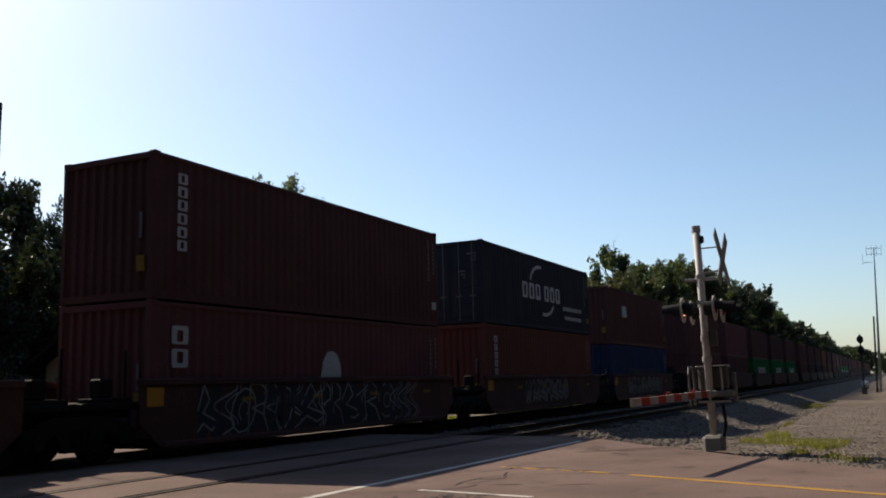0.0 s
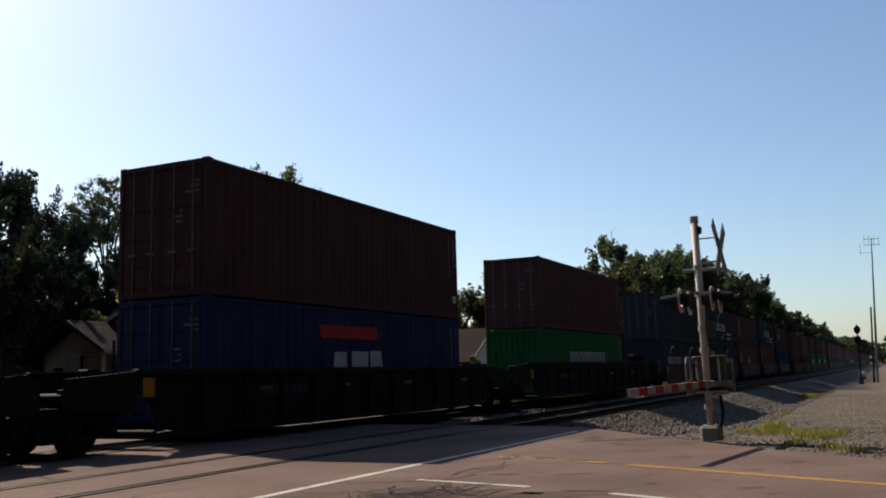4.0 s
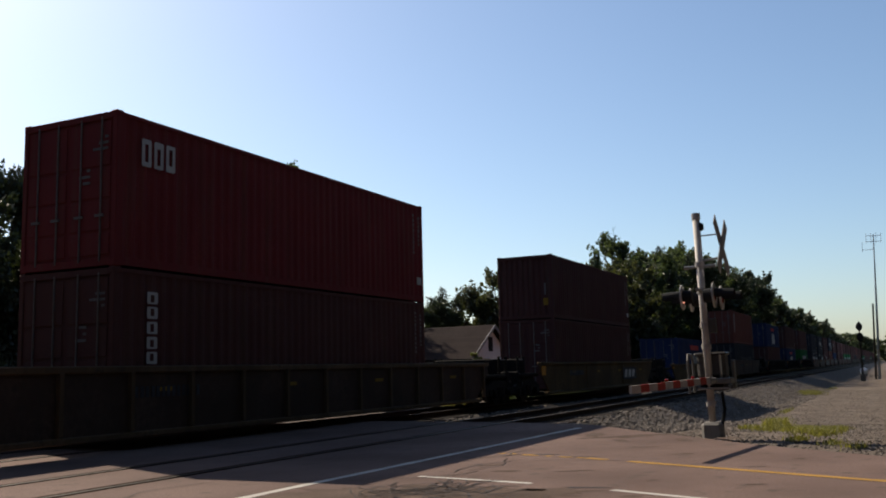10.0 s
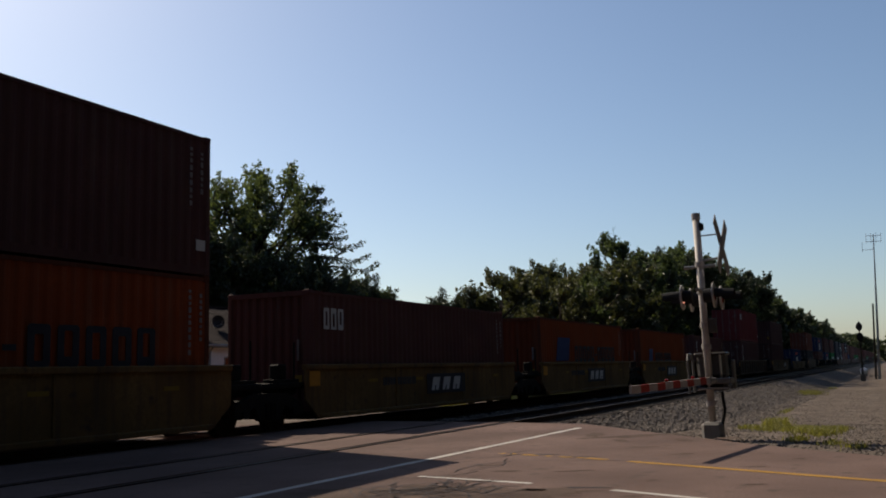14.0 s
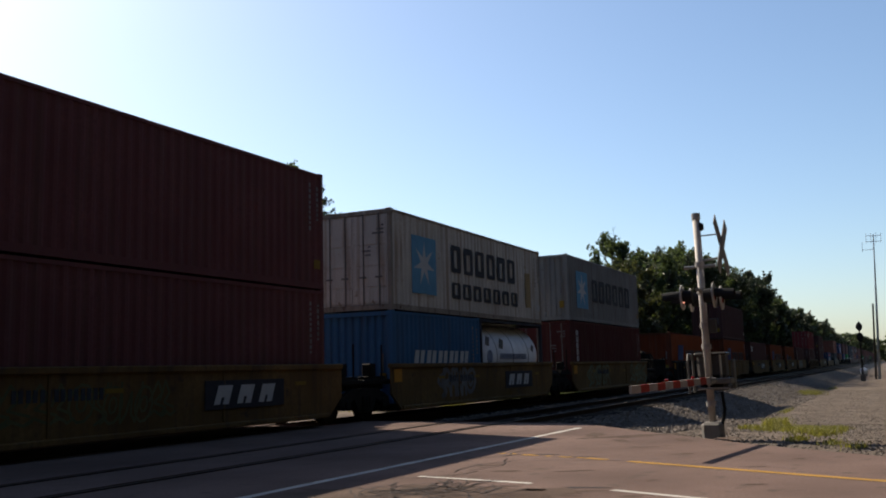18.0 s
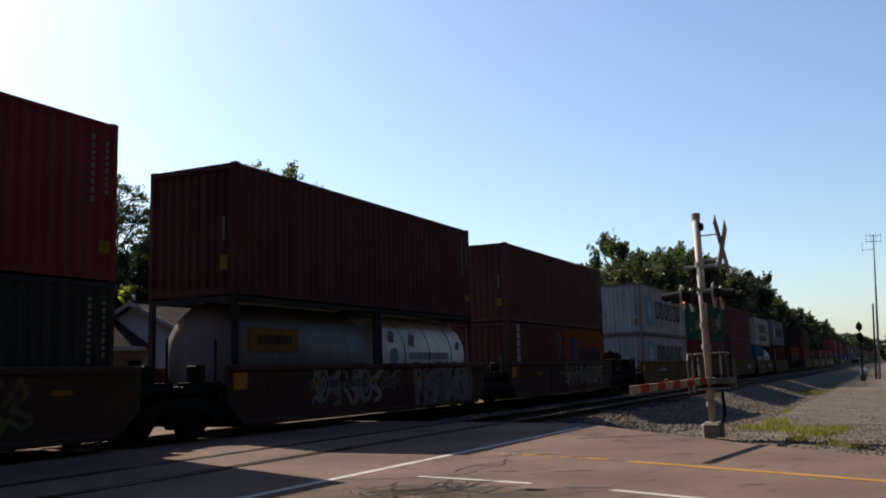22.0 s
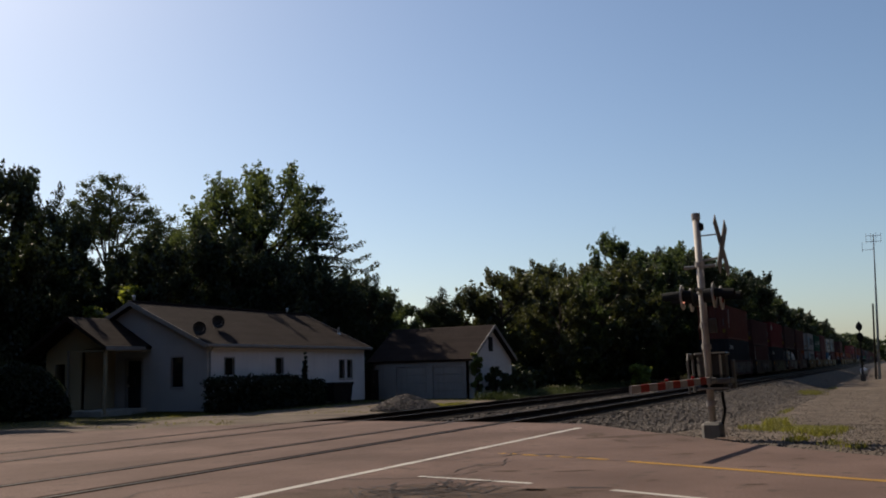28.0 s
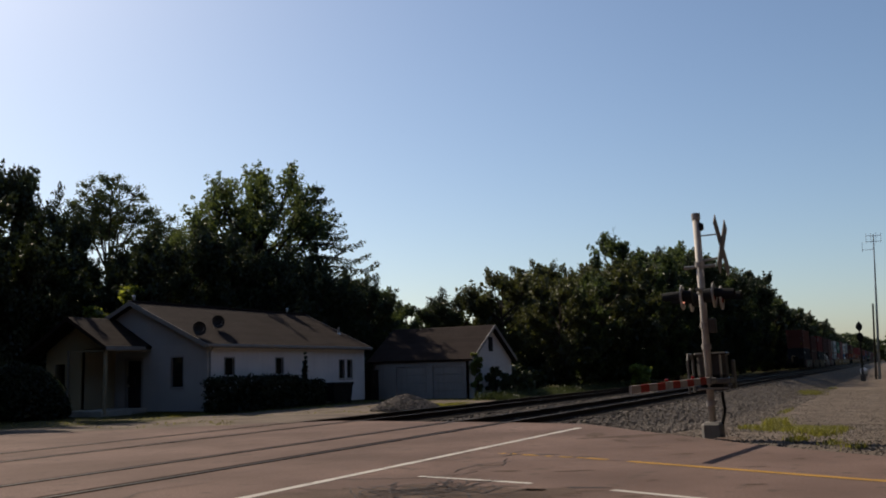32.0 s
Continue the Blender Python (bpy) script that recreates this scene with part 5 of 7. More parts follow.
def bare_tree(x, y, height, seed):
    """A dead tree: trunk, limbs and thin twigs, without leaves."""
    rng = random.Random(seed)
    s = Solid().path([(0, 0, 0), (0.1, 0.1, height * 0.4), (0, 0.2, height * 0.75), (0.1, 0.1, height)], 0.14, 0.02, 7)
    for i in range(16):
        z = height * rng.uniform(0.6, 0.95)
        a = i * 2.4
        out = Vector((math.cos(a), math.sin(a), 1.1)) * rng.uniform(0.7, 1.6)
        p = Vector((0.05, 0.12, z))
        s.rod(tuple(p), tuple(p + out), 0.035, 0.012, 5, False)
        for k in (0.5, 0.8):
            q = p + out * k
            s.rod(tuple(q), tuple(q + Vector((rng.uniform(-0.6, 0.6), rng.uniform(-0.6, 0.6), rng.uniform(0.3, 0.8)))), 0.015, 0.006, 4, False)
    t = thing("tree", "bare dead tree standing up out of the tree line", "tree", at=(x, y, ground_z(x, y) - 0.1))
    part("trunk", s.mesh("trunk", bark), t)


build_trees()
bare_tree(91.5, 24.6, 14.9, 77)

# ---- crossing gate, signal, antenna ----
silver = paint("aluminium paint", (0.27, 0.26, 0.25), rough=0.45, metal=0.35, var=0.2, scale=4, streak=0.3)
dull_silver = paint("weathered aluminium paint", (0.15, 0.145, 0.14), rough=0.5, metal=0.3, var=0.25, scale=5, streak=0.3)
dull_white = paint("weathered white paint", (0.34, 0.32, 0.31), rough=0.6, var=0.2, scale=4)
gate_red = paint("faded red tape", (0.30, 0.035, 0.03), rough=0.5, var=0.2, scale=5)
black_hood = paint("matt black hood", (0.018, 0.018, 0.019), rough=0.7)
concrete = paint("grey concrete footing", (0.24, 0.225, 0.21), rough=0.9, var=0.25, scale=3, bump=0.3)
target_grey = paint("grey target board", (0.42, 0.40, 0.39), rough=0.6)
target_dark = paint("weathered grey case", (0.085, 0.08, 0.078), rough=0.5, metal=0.3, var=0.25, scale=5)
mast_paint = paint("chalky aluminium mast paint", (0.40, 0.375, 0.36), rough=0.6, metal=0.1, var=0.2, scale=4, streak=0.4, dirt=(0.2, 0.16, 0.13))
lamp_red = glass("dark red lens", (0.25, 0.012, 0.01))
lamp_lit = glow("lit red lens", (1.0, 0.42, 0.30), 0.8)


def build_gate():
    g = thing("crossing_signal", "silver level-crossing mast with crossbuck, red lamps and lowered gate arm", "crossing signal", at=(16.85, 2.95, -0.06))
    g.matrix_basis = pose(16.85, 2.95, -0.06, -1.1, 0, 0)
    part("footing", Solid().block(-0.17, -0.18, -0.1, 0.17, 0.18, 0.30, 0.05).mesh("footing", concrete), g, "grey concrete footing")
    part("mast", Solid().rod((0, 0, 0.3), (0, 0, 3.95), 0.062, 0.066, 14).mesh("mast", mast_paint, True), g)
    part("mast_cap", Solid().rod((0, 0, 3.92), (0, 0, 4.04), 0.080, 0.076, 14).mesh("mast_cap", dull_white), g)
    part("bell", Solid().rod((-0.02, -0.06, 3.78), (-0.02, -0.12, 3.78), 0.085, 0.06, 14).mesh("bell", black_hood), g)
    for z in (0.62, 1.62, 2.0, 2.62, 3.1):
        part("collar", stored("collar", lambda: Solid().rod((0, 0, -0.045), (0, 0, 0.045), 0.084, 0.084, 14).mesh("collar", dull_white)), g, at=(0, 0, z))
    # crossbuck faces the road from the near side
    buck = part("crossbuck", Solid().rod((0, -0.05, 3.62), (0, -0.40, 3.62), 0.013).mesh("bracket", silver), g)
    part("lower_bracket", Solid().rod((0, -0.05, 3.16), (0, -0.40, 3.20), 0.02).mesh("lower_bracket", silver), buck)
    for k in (-1, 1):
        s = Solid()
        d, w = 0.62, 0.115
        a = radians(45) * k
        c, n = math.cos(a), math.sin(a)
        s.plate([(-d * c + w * n, -d * n - w * c), (d * c + w * n, d * n - w * c), (d * c - w * n, d * n + w * c), (-d * c - w * n, -d * n + w * c)][:: 1], -0.42 - 0.012 * (k > 0), -0.405 - 0.012 * (k > 0))
        blade = part("blade", s.mesh("blade", dull_white), buck, "white reflective board", at=(0, 0, 3.40))
        blade.rotation_euler = (0, 0, radians(-3))
    # sign plate and cross-arm of the lamps
    part("cross_arm", Solid().rod((-0.45, -0.0, 2.62), (0.45, 0.0, 2.62), 0.035, None, 10).rod((0, -0.28, 3.06), (0, 0.28, 3.06), 0.03, None, 8).mesh("cross_arm", silver), g)
    for sx in (-0.40, 0.40):
        for sy in (-1, 1):
            head = part("lamp", Solid().rod((sx, sy * 0.10, 2.5), (sx, sy * 0.26, 2.5), 0.12, 0.13, 16).mesh("lamp", black_hood), g)
            s = Solid().rod((sx, sy * 0.262, 2.5), (sx, sy * 0.285, 2.5), 0.22, 0.22, 22)
            part("background", s.mesh("background", target_grey), head, "round target board")
            lit = sx < 0 and sy > 0
            part("lens", Solid().rod((sx, sy * 0.286, 2.5), (sx, sy * 0.30, 2.5), 0.10, 0.09, 16).mesh("lens", lamp_red), head, "red lens")
            v = Solid()
            for i in range(9):
                t0, t1 = math.pi * (i / 9 * 1.1 - 0.05), math.pi * ((i + 1) / 9 * 1.1 - 0.05)
                for r in (0.125, 0.118):
                    v.face((sx + r * math.cos(t0), sy * 0.287, 2.5 + r * math.sin(t0)), (sx + r * math.cos(t1), sy * 0.287, 2.5 + r * math.sin(t1)),
                           (sx + r * math.cos(t1), sy * 0.62, 2.47 + r * math.sin(t1)), (sx + r * math.cos(t0), sy * 0.62, 2.47 + r * math.sin(t0)))
            part("visor", v.mesh("visor", black_hood), head)
    part("side_light", Solid().rod((-0.50, 0.24, 2.40), (-0.53, 0.24, 2.40), 0.015, 0.013, 12).mesh("side_light", lamp_lit), g, "small lit red side light")
    # gate machine
    m = part("gate_machine", Solid().block(0.10, -0.28, 1.06, 0.50, 0.22, 1.50, 0.05).mesh("gate_machine", target_dark), g, "grey gate machine case")
    part("drive_box", Solid().block(-0.06, -0.24, 0.86, 0.48, 0.14, 0.955, 0.02).mesh("drive_box", black_hood), m, "black drive box")
    part("bottom_rail", Solid().block(-0.10, -0.36, 0.86, -0.05, 0.2, 0.90, 0.01).mesh("bottom_rail", silver), m)
    part("case_lid", Solid().block(0.07, -0.31, 1.46, 0.53, 0.25, 1.52, 0.02).mesh("case_lid", target_dark), m)
    part("hinge", Solid().rod((0.09, -0.2, 1.0), (0.09, -0.2, 1.5), 0.02).mesh("hinge", bright_steel), m)
    for sy in (0.36,):
        s = Solid()
        s.path([(0.05, sy, 0.80), (0.05, sy, 1.38), (0.12, sy, 1.50), (0.42, sy, 1.50), (0.5, sy, 1.38), (0.5, sy, 0.80)], 0.022, 0.022, 8)
        part("guard", s.mesh("guard", dull_silver), m)
    part("counterweight", Solid().block(0.30, -0.40, 0.86, 0.50, -0.345, 1.38, 0.015).mesh("counterweight", dull_silver), m, "grey counterweight plate")
    part("base_plate", Solid().block(-0.12, -0.39, 0.96, 0.56, 0.42, 1.06, 0.015).mesh("base_plate", dull_silver), m)
    part("conduit", Solid().path([(0.02, -0.20, 0.82), (0.04, -0.22, 0.5), (0.0, -0.15, 0.2)], 0.028, 0.028, 8).mesh("conduit", black_hood), g)
    part("junction_box", Solid().block(-0.07, -0.2, 1.86, 0.09, -0.07, 2.12, 0.015).mesh("junction_box", target_dark), g)
    # arm: from the machine towards the road, in alternate bands
    a, b = Vector((-0.15, -0.12, 1.03)), Vector((-4.25, 0.32, 0.995))
    n = 11
    arm = part("gate_arm", Solid().rod(a, a.lerp(b, 0.08), 0.05, 0.05, 8).mesh("gate_arm", silver), g)
    way = (b - a).normalized()
    for i in range(n):
        p, q = a.lerp(b, 0.05 + 0.95 * i / n), a.lerp(b, 0.05 + 0.95 * (i + 1) / n)
        h = 0.055
        s = Solid()
        side = Vector((-way.y, way.x, 0)) * 0.02
        ring = [(p - side, -h), (p + side, -h), (p + side, h), (p - side, h)]
        v = [tuple(o + Vector((0, 0, z))) for o, z in ring] + [tuple(o + (q - p) + Vector((0, 0, z))) for o, z in ring]
        s.v += v
        s.f += [(0, 1, 2, 3), (7, 6, 5, 4), (0, 4, 5, 1), (1, 5, 6, 2), (2, 6, 7, 3), (3, 7, 4, 0)]
        part("band", s.mesh("band", gate_red if i % 2 else dull_white), arm, "red band" if i % 2 else "white band")
    for k in (0.30, 0.62):
        p = a.lerp(b, k)
        part("arm_light", Solid().block(p.x - 0.03, p.y - 0.03, p.z + 0.058, p.x + 0.03, p.y + 0.03, p.z + 0.10, 0.012).mesh("arm_light", lamp_red), arm, "small red arm light")


def build_far_signals():
    s = thing("railway_signal", "two-headed black railway signal on a thin mast", "railway signal", at=(107, 3.0, ground_z(107, 3)))
    part("mast", Solid().rod((0, 0, 0), (0, 0, 6.3), 0.07, 0.06, 8).mesh("mast", black_steel), s)
    part("case", Solid().block(-0.25, -0.25, 0, 0.25, 0.25, 0.7, 0.04).mesh("case", target_dark), s, "grey relay case")
    for z in (4.66, 5.73):
        board = Solid()
        board.v += [(x, 0.33 * math.cos(2 * math.pi * i / 20), z + 0.44 * math.sin(2 * math.pi * i / 20)) for x in (-0.06, 0.02) for i in range(20)]
        board.f += [tuple(range(20)), tuple(range(39, 19, -1))] + [(i, (i + 1) % 20, 20 + (i + 1) % 20, 20 + i) for i in range(20)]
        h = part("signal_head", board.rod((0.02, 0, z), (0.22, 0, z), 0.2, 0.18, 14).mesh("signal_head", black_hood), s)
        part("signal_lens", Solid().rod((-0.125, 0, z), (-0.15, 0, z), 0.13, 0.12, 12).mesh("signal_lens", black_hood), h, "unlit lens")
        part("hood", Solid().rod((-0.5, 0, z + 0.17), (-0.12, 0, z + 0.16), 0.03, 0.03, 8).mesh("hood", black_hood), h)
    part("ladder", Solid().rod((0.15, 0.12, 0), (0.15, 0.12, 4.6), 0.02).rod((0.15, -0.12, 0), (0.15, -0.12, 4.6), 0.02).mesh("ladder", black_steel), s)
    a = thing("antenna_mast", "tall thin steel mast with a crossbar antenna on top", "antenna", at=(117, 1.58, ground_z(117, 1)))
    a.matrix_basis = pose(117, 1.58, ground_z(117, 1) - 0.1, 2.2, 0, 0) @ Matrix.Diagonal((1.35, 1.35, 1.35, 1))
    part("mast", Solid().rod((0, 0, 0), (0, 0, 12.45), 0.12, 0.045, 8).mesh("mast", metal_mat), a)
    part("stub_pole", Solid().rod((0.1, 0.28, 0), (0.1, 0.28, 6.5), 0.09, 0.07, 8).mesh("stub_pole", tie_mat), a)
    part("crossbar", Solid().rod((0, -0.6, 12.35), (0, 0.6, 12.35), 0.025).rod((0, -0.6, 11.85), (0, 0.6, 11.85), 0.02).mesh("crossbar", metal_mat), a)
    for y in (-0.58, -0.2, 0.2, 0.58):
        part("element", stored("element", lambda: Solid().rod((-0.1, 0, -0.55), (-0.1, 0, 0.35), 0.018).mesh("element", metal_mat)), a, at=(0, y, 12.25))
    part("side_antenna", Solid().rod((0, 0, 11.15), (0, 0.9, 11.15), 0.018).rod((0, 0.9, 10.95), (0, 0.9, 11.85), 0.018).mesh("side_antenna", metal_mat), a)
    t = thing("gas_tank", "small white round tank at the end of the lot", "tank", at=(140, 3.75, ground_z(140, 3.75)))
    t.scale = (1.5, 1.5, 1.5)
    s = Solid()
    for j in range(7):
        for i in range(14):
            th, ph = 2 * math.pi * i / 14, math.pi * j / 6
            s.v.append((-math.cos(ph) * 0.7, math.sin(ph) * 0.34 * math.cos(th), 0.45 + math.sin(ph) * 0.34 * math.sin(th)))
    for j in range(6):
        for i in range(14):
            q = (i + 1) % 14
            s.f.append((j * 14 + i, j * 14 + q, (j + 1) * 14 + q, (j + 1) * 14 + i))
    part("shell", s.mesh("shell", tank_white, True), t)
    for x in (-0.4, 0.4):
        part("foot", Solid().block(x - 0.06, -0.25, -0.05, x + 0.06, 0.25, 0.25, 0.02).mesh("foot", concrete), t)


build_gate()
build_far_signals()

# ---- the train ----
SIDE_Y, WIDTH, FLOOR = 12.46, 2.438, 0.39
MOVERS = []


def run(t):
    """How far the train has gone after t seconds."""
    return 18.6316 * t + 0.0248770 * t * t - 0.000666 * t * t * t


def aboard(ob, u, y, z):
    """A thing that rides with the train, u metres along it."""
    ob.matrix_basis = pose(u, y, z)
    MOVERS.append((ob, u, y, z))
    return ob


def corrugated(s, x0, x1, z0, z1, y, depth, sign):
    """A ribbed steel wall in the plane y, its ribs pressed in by depth."""
    pitch = 0.278
    n = max(1, int(round((x1 - x0) / pitch)))
    p = (x1 - x0) / n
    pts = []
    for i in range(n):
        b = x0 + i * p
        pts += [(b, 0), (b + p * 0.26, 0), (b + p * 0.50, depth), (b + p * 0.76, depth)]
    pts.append((x1, 0))
    k = len(s.v)
    for x, d in pts:
        s.v += [(x, y + sign * d, z0), (x, y + sign * d, z1)]
    for i in range(len(pts) - 1):
        q = (k + 2 * i, k + 2 * i + 2, k + 2 * i + 3, k + 2 * i + 1)
        s.f.append(q if sign > 0 else q[::-1])


def box_side(length, h, mat):
    s = Solid()
    corrugated(s, 0.12, length - 0.12, 0.16, h - 0.08, 0.012, 0.028, 1)
    return s.mesh("side_wall", mat)


def box_roof(length, h, mat):
    """A roof with shallow pressed ribs across it."""
    s = Solid()
    n = int(length / 0.28)
    k = len(s.v)
    for i in range(n + 1):
        x = 0.1 + (length - 0.2) * i / n
        z = h - 0.03 - 0.018 * (i % 2)
        s.v += [(x, 0.05, z), (x, WIDTH - 0.05, z)]
    for i in range(n):
        s.f.append((k + 2 * i, k + 2 * i + 2, k + 2 * i + 3, k + 2 * i + 1))
    return s.mesh("roof", mat)


def box_plate(length, h, mat):
    return Solid().box(0.1, 0.05, 0.06, length - 0.05, WIDTH - 0.05, 0.12).mesh("floor", mat)


def box_end(h, mat):
    """The ribbed blank end, looking back along the train."""
    s = Solid()
    n = 9
    p = (WIDTH - 0.24) / n
    k = len(s.v)
    pts = []
    for i in range(n):
        b = 0.12 + i * p
        pts += [(b, 0), (b + p * 0.3, 0), (b + p * 0.5, 0.045), (b + p * 0.8, 0.045)]
    pts.append((WIDTH - 0.12, 0))
    for y, d in pts:
        s.v += [(0.03 + d, y, 0.16), (0.03 + d, y, h - 0.10)]
    for i in range(len(pts) - 1):
        s.f.append((k + 2 * i + 2, k + 2 * i, k + 2 * i + 1, k + 2 * i + 3))
    return s.mesh("end_wall", mat)


def box_frame(length, h, mat):
    s = Solid()
    for y0, y1 in ((0.0, 0.11), (WIDTH - 0.11, WIDTH)):
        s.block(0.0, y0, 0.1, 0.13, y1, h - 0.1, 0.012)
        s.block(length - 0.13, y0, 0.1, length, y1, h - 0.1, 0.012)
        s.box(0.1, y0 + (0.004 if y0 < 1 else 0.03), h - 0.10, length - 0.1, y1 - (0.03 if y0 < 1 else 0.004), h - 0.022)
        s.box(0.1, y0 + (0.004 if y0 < 1 else 0.03), 0.02, length - 0.1, y1 - (0.03 if y0 < 1 else 0.004), 0.17)
    for x0 in (0.0, length - 0.11):
        s.box(x0, 0.1, h - 0.14, x0 + 0.11, WIDTH - 0.1, h - 0.02)
        s.box(x0, 0.1, 0.02, x0 + 0.11, WIDTH - 0.1, 0.16)
    return s.mesh("frame", mat)


def door_leaf(h, mat):
    s = Solid()
    w = WIDTH / 2 - 0.10
    s.box(0.03, 0.0, 0.17, 0.07, w, h - 0.15)
    return s.mesh("door", mat)


def door_panel(z0, z1, mat):
    w = WIDTH / 2 - 0.10
    return Solid().block(0.012, 0.06, z0, 0.032, w - 0.06, z1, 0.008).mesh("door_panel", mat)


def cast_mesh(mat):
    return Solid().block(-0.006, -0.006, -0.006, 0.178, 0.162, 0.124, 0.02).mesh("corner_casting", mat)


def link(s, x0, z0, w, h, slot, y):
    """A plain block with cut corners and a slot through it; slot: 0 in the middle, 1 higher up, 2 lower down."""
    c = min(w, h) * 0.10

    def ring(a0, b0, a1, b1, k):
        return [(a0 + k, b0), (a1 - k, b0), (a1, b0 + k), (a1, b1 - k), (a1 - k, b1), (a0 + k, b1), (a0, b1 - k), (a0, b0 + k)]

    low, high = ((0.17, 0.83), (0.24, 0.86), (0.14, 0.76))[slot]
    outer = ring(x0, z0, x0 + w, z0 + h, c)
    inner = ring(x0 + w * 0.31, z0 + h * low, x0 + w * 0.69, z0 + h * high, c * 0.4)
    n = len(s.v)
    for d in (y, y + 0.008):
        s.v += [(a, d, b) for a, b in outer] + [(a, d, b) for a, b in inner]
    for i in range(8):
        j = (i + 1) % 8
        s.f.append((n + i, n + j, n + 8 + j, n + 8 + i))
        s.f.append((n + i, n + 16 + i, n + 16 + j, n + j))
        s.f.append((n + 8 + i, n + 8 + j, n + 24 + j, n + 24 + i))


def bars(s, x0, z0, w, h, n, y=-0.006, tall=0.0):
    """A word as n plain shapes in a row; small print as plain bars."""
    c = w / n
    for i in range(n):
        a = x0 + i * c
        if h > 0.27:
            link(s, a + 0.09 * c, z0, 0.76 * c, h, (i * 5 + n) % 3, y)
        else:
            s.box(a + 0.05 * c, y, z0, a + 0.36 * c, y + 0.008, z0 + h)
            s.box(a + 0.52 * c, y, z0, a + 0.83 * c, y + 0.008, z0 + h)
    return s


def column(s, x0, z_top, w, h, n, y=-0.006):
    """A word written downwards, as plain shapes."""
    c = h / n
    for i in range(n):
        link(s, x0, z_top - (i + 0.80) * c, w, 0.80 * c, (i * 2 + n) % 3, y)
    return s


def star(s, cx, cz, r, y):
    pts = []
    for i in range(14):
        a = math.pi / 2 + math.pi * i / 7
        q = r if i % 2 == 0 else r * 0.33
        pts.append((cx + q * math.cos(a), cz + q * math.sin(a)))
    for i in range(14):
        j = (i + 1) % 14
        s.face((cx, y, cz), (pts[j][0], y, pts[j][1]), (pts[i][0], y, pts[i][1]))
        s.f[-1] = s.f[-1][::-1]


